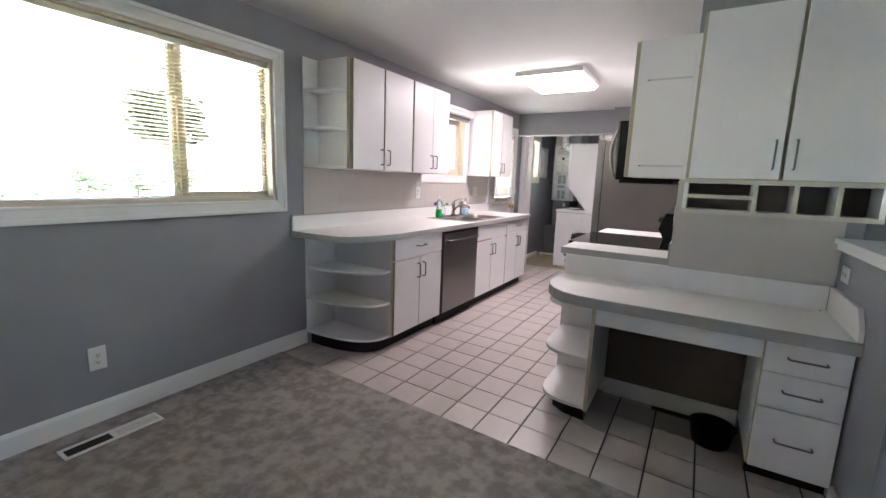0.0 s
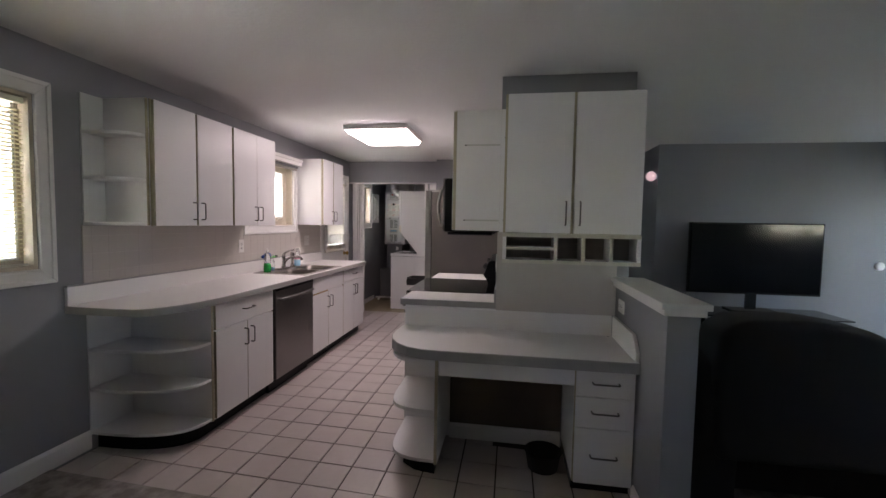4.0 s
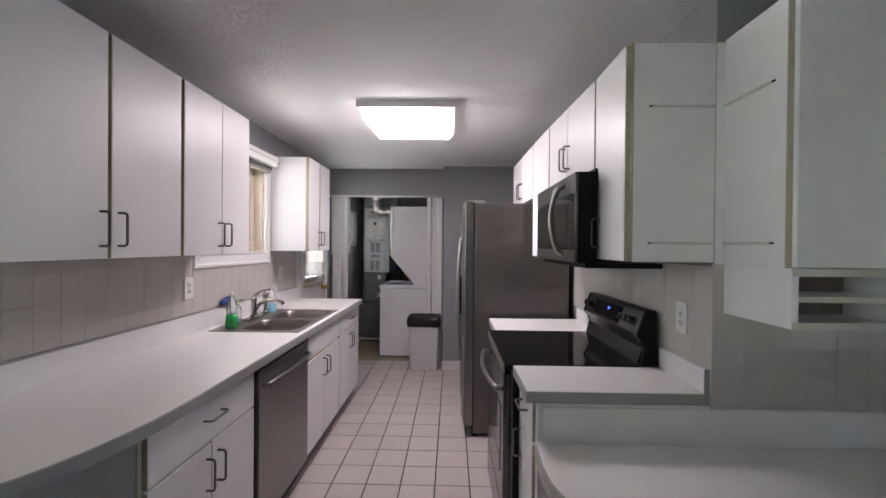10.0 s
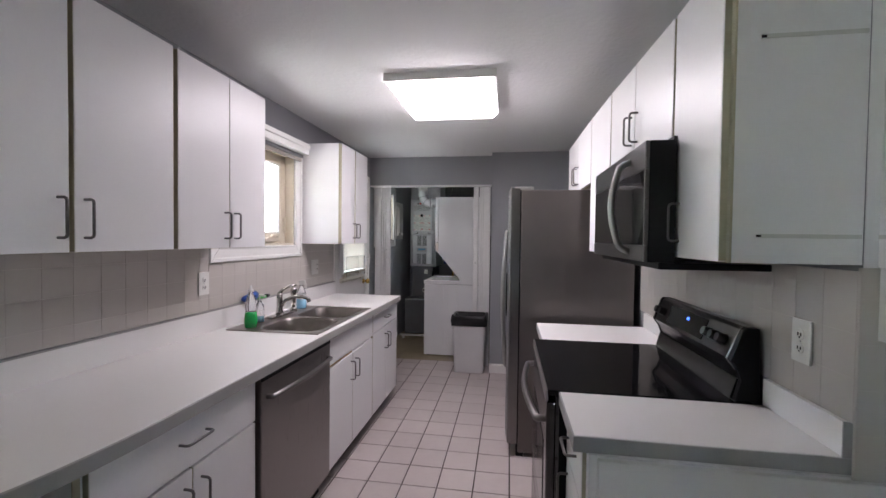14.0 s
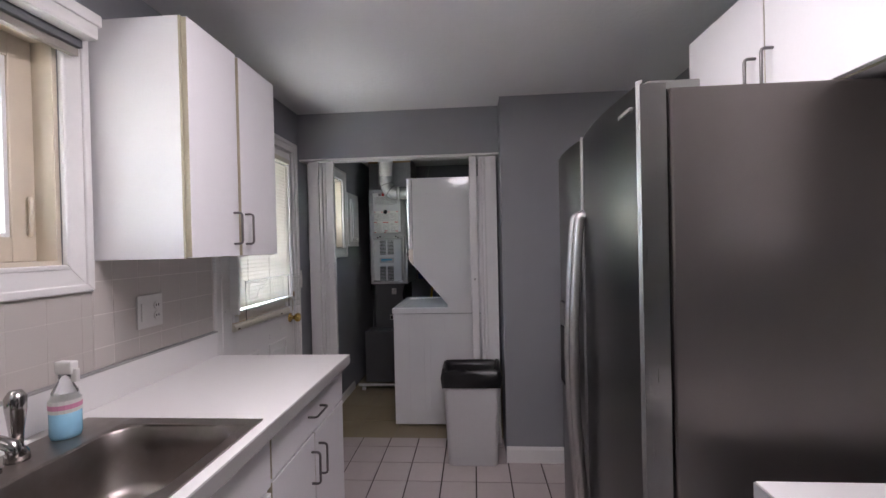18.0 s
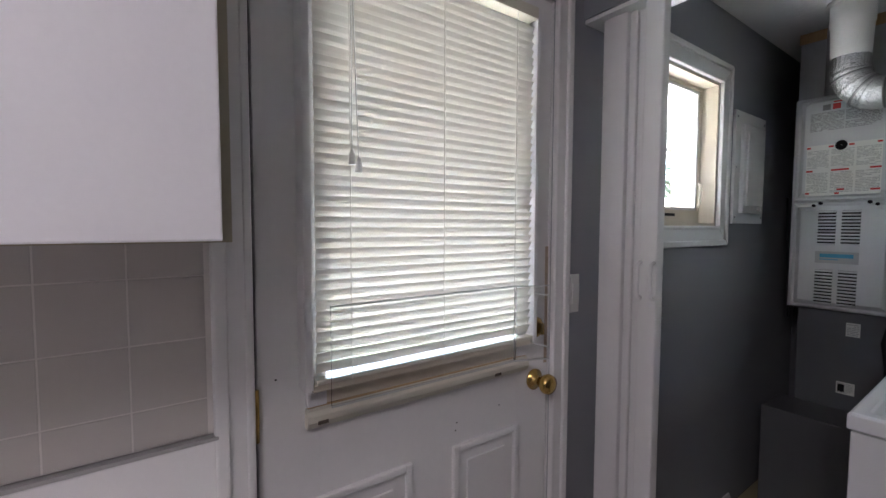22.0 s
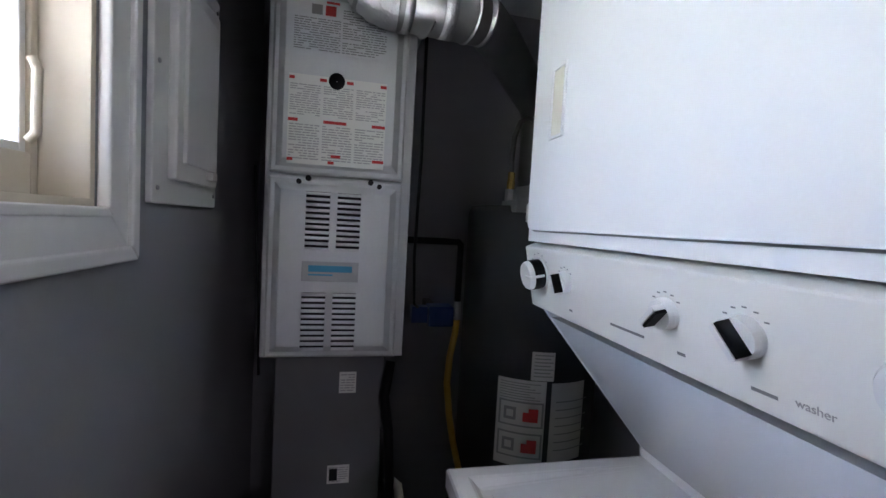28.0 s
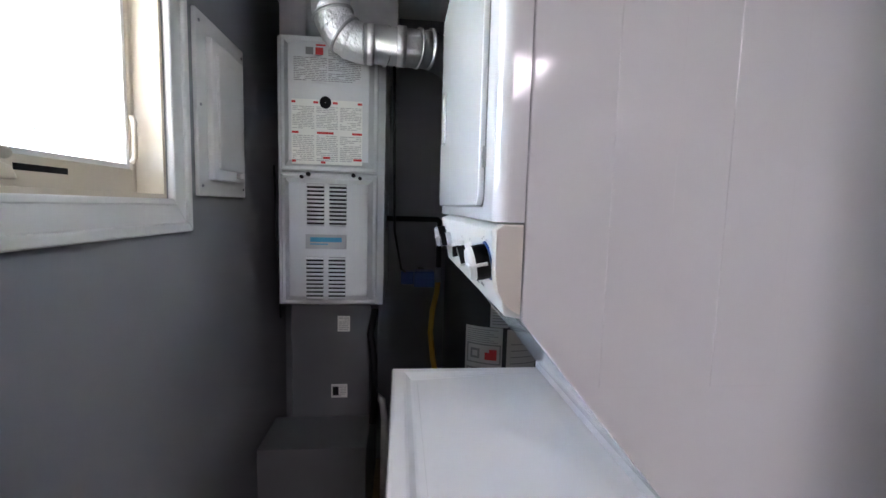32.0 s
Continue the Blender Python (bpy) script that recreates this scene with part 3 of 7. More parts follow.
        if strip:
            part("sash_label", bx(-0.0662, -0.0650, yc + 0.12, yc + 0.24, za + 0.030, za + 0.042, 0), M_BLACK, ob, "dark maker's strip")
    return ob


def blind(label, x, y0, y1, z0, z1, pitch, tilt, material, depth=0.025, name="window_blind", cords=(0.12, 0.5, 0.88)):
    ob = thing(name, (x, (y0 + y1) / 2, z1), label, "blind")
    part("head_rail", bx(x - 0.018, x + 0.018, y0, y1, z1 - 0.03, z1, 0.003), M_ENAMEL2, ob)
    part("bottom_rail", bx(x - 0.013, x + 0.013, y0, y1, z0, z0 + 0.010, 0.003), M_ENAMEL2, ob)
    n = int((z1 - 0.04 - z0 - 0.02) / pitch)
    first = None
    c, s = math.cos(radians(tilt)) * depth / 2, math.sin(radians(tilt)) * depth / 2
    for i in range(n):
        z = z0 + 0.03 + i * pitch
        if first is None:
            bm = bmesh.new()
            prof = [(-c, -s), (0.0, 0.0018), (c, s)]
            lo = [[bm.verts.new((px, yy, pz + dz)) for px, pz in prof] for yy in (y0 - (y0 + y1) / 2 + 0.004, y1 - (y0 + y1) / 2 - 0.004) for dz in (0, 0.0006)]
            for q in (0, 1):
                A, B = lo[q], lo[q + 2]
                for k in range(2):
                    bm.faces.new((A[k], A[k + 1], B[k + 1], B[k]) if q else (A[k], B[k], B[k + 1], A[k + 1]))
            for k in (0, 2):
                bm.faces.new((lo[0][k], lo[1][k], lo[3][k], lo[2][k]))
            for q in (0, 2):
                for k in range(2):
                    bm.faces.new((lo[q][k], lo[q][k + 1], lo[q + 1][k + 1], lo[q + 1][k]))
            bmesh.ops.recalc_face_normals(bm, faces=bm.faces)
            first = bpy.data.meshes.new("slat")
            bm.to_mesh(first)
            bm.free()
            first.materials.append(material)
        sl = new("slat", first)
        sl.parent = ob
        sl.location = (0, 0, z - z1)
    for f in cords:
        yy = y0 + f * (y1 - y0)
        part("cord", tube([(x + 0.0135, yy, z0), (x + 0.0135, yy, z1 - 0.02)], 0.0009, 5), material, ob)
    return ob


window("window_1", DW, "wide dining window in a white casing with tan frames", (-2.214, -1.145), 0.08, 0.018, 0.03, 0.02, bar=0.012, fixed=(1,))
window("window_2", KW, "kitchen window over the sink with a tan sash", (), 0.085, 0.066, 0.07, 0.014, 0.71, False)
window("window_3", LW, "laundry casement window with a tan sash", (), 0.085, 0.014, 0.058, 0.012, 0.36)
dining_blind = blind("ivory mini blind with open slats hanging in the dining window", -0.032, DW[0] + 0.03, DW[1] - 0.03, DW[2] + 0.022, DW[3] - 0.027, 0.0215, 12, M_BLIND)
part("tilt_wand", tube([(-0.012, -2.69, 1.62), (-0.012, -2.69, 2.01)], 0.005, 8), M_PALE, dining_blind, "clear tilt wand")
vb = thing("window_blind", (0.04, 1.70, 2.02), "raised white blind stacked under its valance over the sink window", "blind")
part("valance", join(bx(0.023, 0.100, 1.20, 2.165, 2.046, 2.120, 0.010), bx(0.0235, 0.107, 1.195, 2.17, 2.088, 2.124, 0.006)), M_TRIM, vb)
# rail takes a dark colour in place of the valance's shadow
part("head_rail", bx(0.0235, 0.060, 1.215, 2.150, 2.020, 2.0455, 0.003), M_DUCT, vb, "head rail coloured dark for the valance's shadow")
for i in range(5):
    part("slat", bx(0.0245, 0.046, 1.215, 2.150, 1.9975 + i * 0.0045, 2.0017 + i * 0.0045, 0.0012), M_WALL_TAN, vb, "gathered beige slat")


def back_door():
    y0, y1, z0, z1 = BD
    ob = tagged(thing("door_1", (0, (y0 + y1) / 2, 0), "white half-glass back door with a blind and brass knob, closed", "door"), kind="structure")
    casing(ob, y0, y1, 0, z1, 0.066, legs=True)
    # black strip added so that the hinge gap reads dark
    part("gap_fill", bx(-0.049, -0.012, y0 + 0.0042, y0 + 0.0078, 0.01, z1 - 0.01, 0), M_BLACK, ob, "black strip filling the hinge gap to darken it")
    part("jamb", join(bx(-WT + 0.002, -0.001, y0 - 0.001, y0 + 0.004, 0, z1, 0), bx(-WT + 0.002, -0.001, y1 - 0.004, y1, 0, z1, 0), bx(-WT + 0.002, -0.001, y0, y1, z1 - 0.004, z1, 0)), M_TRIM, ob)
    gy0, gy1, gz0, gz1 = 3.03, 3.600, 1.085, 1.945
    xf, xb = -0.004, -0.048
    a, b = y0 + 0.008, y1 - 0.008
    # unseen backing strips, added to keep daylight out of the slab's gaps
    part("gap_backing", join(bx(-0.066, -0.050, y0 + 0.0045, y0 + 0.03, 0, z1 - 0.0045, 0), bx(-0.066, -0.050, y1 - 0.03, y1 - 0.0045, 0, z1 - 0.0045, 0), bx(-0.066, -0.050, y0 + 0.03, y1 - 0.03, z1 - 0.03, z1 - 0.0045, 0)), M_TRIM, ob)
    part("slab", join(bx(xb, xf, a, gy0, 0.01, z1 - 0.008, 0.002), bx(xb, xf, gy1, b, 0.01, z1 - 0.008, 0.002), bx(xb, xf, gy0, gy1, 0.01, gz0, 0), bx(xb, xf, gy0, gy1, gz1, z1 - 0.008, 0)), M_TRIM, ob)
    part("glass_frame", join(bx(xf, xf + 0.016, gy0 - 0.03, gy0 + 0.012, 1.034, gz1 + 0.03, 0.005), bx(xf, xf + 0.016, gy1 - 0.012, gy1 + 0.03, 1.034, gz1 + 0.03, 0.005),
                             bx(xf, xf + 0.016, gy0 + 0.012, gy1 - 0.012, gz1 - 0.022, gz1 + 0.03, 0.005)), M_PVC, ob)
    lg = part("lower_frame", prism([(xf, 0.990), (xf + 0.014, 0.990), (xf + 0.022, 1.004), (xf + 0.020, 1.016), (xf + 0.012, 1.024), (xf + 0.012, 1.030), (xf, 1.030)], "y", gy0 - 0.03, gy1 + 0.03, 0.001), M_ENAMEL2, ob, "ivory moulded lower frame, worn")
    part("seal", bx(xf, xf + 0.010, gy0 - 0.026, gy1 + 0.026, 1.0305, 1.0335, 0), M_WOODRAW, lg, "brown worn edge")
    part("lower_strip", bx(xf, xf + 0.007, gy0 + 0.0125, gy1 - 0.0125, 1.034, 1.077, 0.001), M_TAN, ob, "tan strip under the blind")
    # strips added to stop daylight showing round the blind's edges
    for a0, a1 in ((2.988, 3.0055), (3.6195, 3.634)):
        part("side_block", bx(xf + 0.0005, 0.040, a0, a1, 1.078, 1.982, 0.003), M_PVC, ob, "pale strip added to block light past the blind")
    part("bottom_block", bx(xf + 0.0055, 0.034, 3.006, 3.619, 1.0715, 1.0855, 0.002), M_TAN, ob, "tan strip added to block light under the blind")
    part("strip_gap", bx(xf, xf + 0.005, gy0 + 0.0125, gy1 - 0.0125, 1.0775, 1.0845, 0), M_INK, ob)
    for yy, zz in ((3.02, 0.998), (3.50, 0.998)):
        part("chip", bx(xf + 0.019, xf + 0.0225, yy, yy + 0.022, zz, zz + 0.008, 0.002), M_BARK, lg, "dark chip in the frame")
    p = part("pane", bx(-0.036, -0.030, gy0, gy1, gz0, gz1, 0), M_GLASS, ob)
    p.visible_shadow = False
    for ya, yb in ((2.990, 3.250), (3.371, 3.603)):
        za, zb = 0.22, 0.838
        part("panel_mould", join(bx(xf, xf + 0.012, ya, ya + 0.018, za, zb, 0.005), bx(xf, xf + 0.012, yb - 0.018, yb, za, zb, 0.005), bx(xf, xf + 0.012, ya + 0.018, yb - 0.018, za, za + 0.018, 0.005), bx(xf, xf + 0.012, ya + 0.018, yb - 0.018, zb - 0.018, zb, 0.005)), M_TRIM, ob)
        part("panel", bx(xf, xf + 0.006, ya + 0.05, yb - 0.05, za + 0.05, zb - 0.05, 0.005), M_TRIM, ob)
    part("worn_edge", bx(xf, xf + 0.001, 3.714, 3.727, 0.99, 1.34, 0), M_TANWORN, ob, "tan worn paint along the lock edge")
    part("door_knob", lathe([(0.03, 0), (0.031, 0.006), (0.014, 0.010), (0.012, 0.03), (0.022, 0.038), (0.029, 0.052), (0.026, 0.066), (0.012, 0.072), (0, 0.0725)], (xf, 3.672, 0.950), 20, "x"), M_BRASS, ob, "polished brass knob", True)
    db = part("deadbolt", lathe([(0.03, 0), (0.03, 0.008), (0.022, 0.014), (0, 0.015)], (xf, 3.672, 1.105), 20, "x"), M_BRASS, ob, "brass deadbolt", True)
    part("thumb_turn", bx(xf + 0.014, xf + 0.034, 3.667, 3.677, 1.088, 1.122, 0.003), M_BRASS, db)
    for yy, zz in ((3.535, 0.905), (3.388, 0.895), (3.384, 0.875), (2.945, 1.10)):
        part("nail_hole", lathe([(0.0, 0.0), (0.0022, 0.0), (0.0018, 0.0008)], (xf, yy, zz), 8, "x"), M_BLACK, ob, "tiny dark nail hole")
    for z in (0.25, 1.04, 1.86):
        part("hinge", join(tube([(0.004, y0 + 0.004, z - 0.05), (0.004, y0 + 0.004, z + 0.05)], 0.0055, 10), bx(-0.004, -0.002, y0 + 0.006, y0 + 0.011, z - 0.048, z + 0.048, 0)), M_BRASS, ob, "brass hinge", True)
    return ob


back_door()
tassel = blind("closed ivory mini blind on the back door's glass", 0.030, 3.010, 3.615, 1.088, 1.977, 0.0205, 62, M_BLINDW, 0.026)
for dy in (0.0, 0.014):
    part("pull_cord", tube([(0.046, 3.085 + dy, 1.55 - dy), (0.046, 3.085, 1.955)], 0.0011, 6), M_PALE, tassel)
    part("tassel", lathe([(0.002, 0.03), (0.006, 0.02), (0.007, 0), (0, -0.001)], (0.046, 3.085 + dy, 1.52 - dy), 10), M_PALE, tassel)


guard = thing("lock_guard", (0.055, 3.3, 1.047), "clear acrylic guard sheet over the lower door glass", "acrylic guard")
part("sheet", bx(0.052, 0.055, 3.035, 3.532, 1.047, 1.240, 0), M_ACRYL, guard).visible_shadow = False
part("flange", prism([(0.0565, 3.5325), (0.0915, 3.6225), (0.0885, 3.624), (0.0535, 3.534)], "z", 1.047, 1.236), M_ACRYL, guard).visible_shadow = False
for z in (1.0430, 1.2405):
    part("cut_edge", bx(0.0505, 0.0565, 3.035, 3.532, z, z + 0.0035, 0), M_FROST, guard, "frosted cut edge")
    part("flange_edge", prism([(0.058, 3.5325), (0.094, 3.6235), (0.088, 3.6255), (0.052, 3.5345)], "z", z, z + 0.003), M_FROST, guard, "frosted cut edge")
part("corner_edge", bx(0.0505, 0.0565, 3.5322, 3.5362, 1.0468, 1.2402, 0), M_ACRYL, guard).visible_shadow = False
for z in (1.075, 1.215):
    part("screw", tube([(-0.003, 3.625, z), (0.090, 3.625, z)], 0.0022, 8), M_FROST, guard)


def patio_door():
    y0, y1, z0, z1 = PD
    ob = tagged(thing("door_2", (RX, (y0 + y1) / 2, 0), "white full-glass patio door looking onto the garden", "door"), kind="structure")
    casing(ob, y0, y1, 0, z1, 0.08, x=RX, d=-1, legs=True)
    xa, xb = RX + 0.03, RX + 0.075
    part("slab", join(bx(xa, xb, y0, y0 + 0.11, 0.01, z1, 0.002), bx(xa, xb, y1 - 0.11, y1, 0.01, z1, 0.002), bx(xa, xb, y0 + 0.11, y1 - 0.11, 0.01, 0.25, 0), bx(xa, xb, y0 + 0.11, y1 - 0.11, z1 - 0.12, z1, 0)), M_TRIM, ob)
    part("glass_stop", join(bx(xa - 0.008, xa, y0 + 0.10, y0 + 0.12, 0.24, z1 - 0.11, 0), bx(xa - 0.008, xa, y1 - 0.12, y1 - 0.10, 0.24, z1 - 0.11, 0), bx(xa - 0.008, xa, y0 + 0.12, y1 - 0.12, 0.24, 0.26, 0), bx(xa - 0.008, xa, y0 + 0.12, y1 - 0.12, z1 - 0.13, z1 - 0.11, 0)), M_BLACK, ob)
    p = part("pane", bx(xa + 0.018, xa + 0.024, y0 + 0.11, y1 - 0.11, 0.25, z1 - 0.12, 0), M_GLASS, ob)
    p.visible_shadow = False
    for z in (0.3, 1.05, 1.8):
        part("hinge", tube([(RX + 0.02, y1 - 0.004, z - 0.05), (RX + 0.02, y1 - 0.004, z + 0.05)], 0.009, 10), M_HANDLE, ob, "dark hinge", True)
    part("jamb", join(bx(RX + 0.001, RX + WT, y1 - 0.003, y1, 0, z1, 0), bx(RX + 0.001, RX + WT, y0, y0 + 0.003, 0, z1, 0)), M_TRIM, ob)


patio_door()


def high_window():
    y0, y1, z0, z1 = EW
    ob = tagged(thing("window_4", (RX, (y0 + y1) / 2, z0), "high white living room window with two panes", "window"), kind="structure")
    casing(ob, y0, y1, z0, z1, 0.08, x=RX, d=-1)
    ym = -0.35
    for a, b, c, e in ((y0, y1, z0, z0 + 0.04), (y0, y1, z1 - 0.04, z1), (y0, y0 + 0.04, z0 + 0.04, z1 - 0.04), (y1 - 0.04, y1, z0 + 0.04, z1 - 0.04), (ym - 0.06, ym + 0.06, z0 + 0.04, z1 - 0.04)):
        part("window_frame", bx(RX + 0.05, RX + 0.13, a, b, c, e, 0.002), M_TRIM, ob)
    for a, b in ((y0 + 0.04, ym - 0.06), (ym + 0.06, y1 - 0.04)):
        p = part("pane", bx(RX + 0.085, RX + 0.09, a, b, z0 + 0.04, z1 - 0.04, 0), M_GLASS, ob)
        p.visible_shadow = False


high_window()


def accordion(label, x0, x1, d, group):
    """A folded white accordion door stacked at one side of the opening, its lead post towards d along x."""
    ob = thing("accordion_door", ((x0 + x1) / 2, 3.91, 0.01), label, "accordion door", group)
    xa, xb = (x0, x1) if d > 0 else (x1, x0)

    def at(f):
        return xa + (xb - xa) * f

    for f0, f1, ya, yb in ((0.0, 0.40, 3.893, 3.935), (0.405, 0.52, 3.908, 3.937), (0.525, 0.66, 3.918, 3.94)):
        lo, hi = at(f0), at(f1)
        mid = (lo + hi) / 2
        part("fold", prism([(lo, ya), (mid, ya - 0.002), (hi, ya), (hi, yb), (lo, yb)], "z", 0.012, 2.015, 0.003), M_PVC, ob)
    hx = (at(0.72) + at(1.0)) / 2
    part("lead_post", bx(at(0.72), at(1.0), 3.880, 3.918, 0.012, 2.015, 0.006), M_PVC, ob)
    if d < 0:
        part("latch_hole", lathe([(0.0, 0.0), (0.007, 0.0), (0.009, 0.003)], (hx, 3.8785, 1.165), 12, "y"), M_TOPEDGE, ob, "small grey latch hole")
    for side in (-1, 1) if d > 0 else ():
        xs = hx + side * 0.019
        part("handle", tube([(xs, 3.881, 1.20), (xs, 3.864, 1.206), (xs, 3.860, 1.225), (xs, 3.860, 1.275), (xs, 3.864, 1.294), (xs, 3.881, 1.30)], 0.006, 8), M_PVC, ob, "white moulded pull", True)
    return ob


accordion("folded white accordion door at the laundry opening", 0.055, 0.243, 1, "accordion doors")
accordion("folded white accordion door at the laundry opening", 1.200, 1.386, -1, "accordion doors")
struct("trim_track", bx(0.0, 1.405, 3.876, 3.984, 2.0215, 2.034, 0.002), M_PVC, "white overhead track of the accordion doors", "track")

# ---- left run of cabinets ----
UL = "white laminate wall cabinet with two doors and dark pulls"
cabinet(UL, 0, 0.332, -0.155, 0.602, 1.375, 2.148, [
    ("door", -0.142, 0.204, 1.377, 2.146, ("z", 0.172, 1.478)), ("door", 0.220, 0.592, 1.377, 2.146, ("z", 0.250, 1.478))], 1, group="left wall cabinets")
cabinet(UL, 0, 0.332, 0.604, 1.205, 1.375, 2.148, [
    ("door", 0.614, 0.918, 1.377, 2.146, ("z", 0.886, 1.478)), ("door", 0.922, 1.203, 1.377, 2.146, ("z", 0.954, 1.478))], 1, group="left wall cabinets")
cabinet("white laminate wall cabinet beside the back door", 0, 0.332, 2.225, 2.824, 1.38, 2.148, [
    ("door", 2.232, 2.504, 1.382, 2.146, ("z", 2.470, 1.485)), ("door", 2.526, 2.812, 1.382, 2.146, ("z", 2.550, 1.485))], 1, group="left wall cabinets")


def corner_shelf(label, y0, z_list, depth, run, z0, z1, xw, name, thick=0.018):
    """A quarter-round open end shelf; its straight side stands against the cabinet at y0."""
    ob = thing(name, (depth / 2, y0 - run / 2, z0), label, "shelf")
    part("side_panel", bx(xw, depth, y0 - 0.018, y0, z0, z1, 0.001), M_CAB, ob)
    part("side_edge", bx(depth, depth + 0.003, y0 - 0.018, y0, z0, z1, 0), M_EDGE, ob, "yellowed tan edge banding")
    part("back_panel", bx(xw, xw + 0.008, y0 - run, y0 - 0.018, z0, z1, 0), M_CAB, ob)
    for z in z_list:
        poly = [(xw + 0.008, y0 - 0.018), (depth - 0.004, y0 - 0.018)]
        for i in range(1, 13):
            a = radians(90 * i / 12)
            poly.append((xw + 0.008 + (depth - 0.012 - xw) * math.cos(a) ** 0.75, y0 - 0.018 - (run - 0.018) * math.sin(a) ** 0.75))
        part("shelf_board", prism(poly, "z", z, z + thick, 0.002), M_CAB, ob)
    return ob


corner_shelf("white quarter-round open wall shelf at the cabinets' end", -0.157, (1.378, 1.645, 1.912), 0.30, 0.155, 1.378, 2.148, 0.0, "corner_shelf")
ls = corner_shelf("white open curved end shelf under the counter", -0.002, (0.105, 0.37, 0.615), 0.60, 0.31, 0.1, 0.873, 0.0, "base_shelf")
part("toe_kick", prism([(0, -0.002), (0.54, -0.002)] + [(0.54 * math.cos(radians(9 * i)) ** 0.75, -0.002 - 0.26 * math.sin(radians(9 * i)) ** 0.75) for i in range(1, 10)] + [(0, -0.262)], "z", 0.0, 0.099), M_BLACK, ls, "black toe kick")

BL = "white base cabinet with a drawer over two doors"
cabinet(BL, 0, 0.612, 0.0, 0.690, 0.1, 0.873, [
    ("drawer", 0.012, 0.684, 0.700, 0.862, ("y", 0.35, 0.790)), ("door", 0.012, 0.345, 0.108, 0.692, ("z", 0.312, 0.585)), ("door", 0.351, 0.684, 0.108, 0.692, ("z", 0.386, 0.585))], 1, "base_cabinet", "left base cabinets", True)
sb = cabinet("white sink base cabinet with a false front over two doors", 0, 0.612, 1.372, 2.150, 0.1, 0.873, [
    ("false_front", 1.380, 2.146, 0.708, 0.862, None), ("door", 1.380, 1.745, 0.108, 0.690, ("z", 1.712, 0.585)), ("door", 1.752, 2.146, 0.108, 0.690, ("z", 1.790, 0.585))], 1, "base_cabinet", "left base cabinets", True, 0.16)
part("worn_strip", bx(0.594, 0.606, 1.382, 1.745, 0.692, 0.703, 0.001), M_WOODRAW, sb, "chipped raw wood strip over the door")
cabinet(BL, 0, 0.612, 2.152, 2.832, 0.1, 0.873, [
    ("drawer", 2.158, 2.826, 0.722, 0.862, ("y", 2.49, 0.795)), ("door", 2.158, 2.488, 0.108, 0.714, ("z", 2.455, 0.60)), ("door", 2.494, 2.826, 0.108, 0.714, ("z", 2.528, 0.60))], 1, "base_cabinet", "left base cabinets", True)


def dishwasher():
    y0, y1 = 0.696, 1.366
    ob = thing("dishwasher", (0.3, (y0 + y1) / 2, 0), "stainless steel dishwasher between the base cabinets", "dishwasher")
    part("tub", bx(0.03, 0.585, y0, y1, 0.1, 0.868, 0), M_BLACK, ob)
    part("door", bx(0.587, 0.628, y0 + 0.006, y1 - 0.006, 0.115, 0.862, 0.006), M_STEEL, ob, "brushed stainless door")
    part("control_strip", bx(0.586, 0.6285, y0 + 0.007, y1 - 0.007, 0.846, 0.866, 0.002), M_BLACK, ob)
    part("toe_kick", bx(0.05, 0.56, y0, y1, 0.0, 0.099, 0), M_BLACK, ob)
    pts = [(0.628, y0 + 0.045, 0.775), (0.652, y0 + 0.05, 0.777)] + [(0.655 + 0.018 * math.sin(math.pi * i / 8), y0 + 0.06 + (y1 - y0 - 0.12) * i / 8, 0.778) for i in range(9)] + [(0.652, y1 - 0.05, 0.777), (0.628, y1 - 0.045, 0.775)]
    part("handle", tube(pts, 0.011, 10), M_STEEL, ob, "bowed steel bar handle", True)


dishwasher()


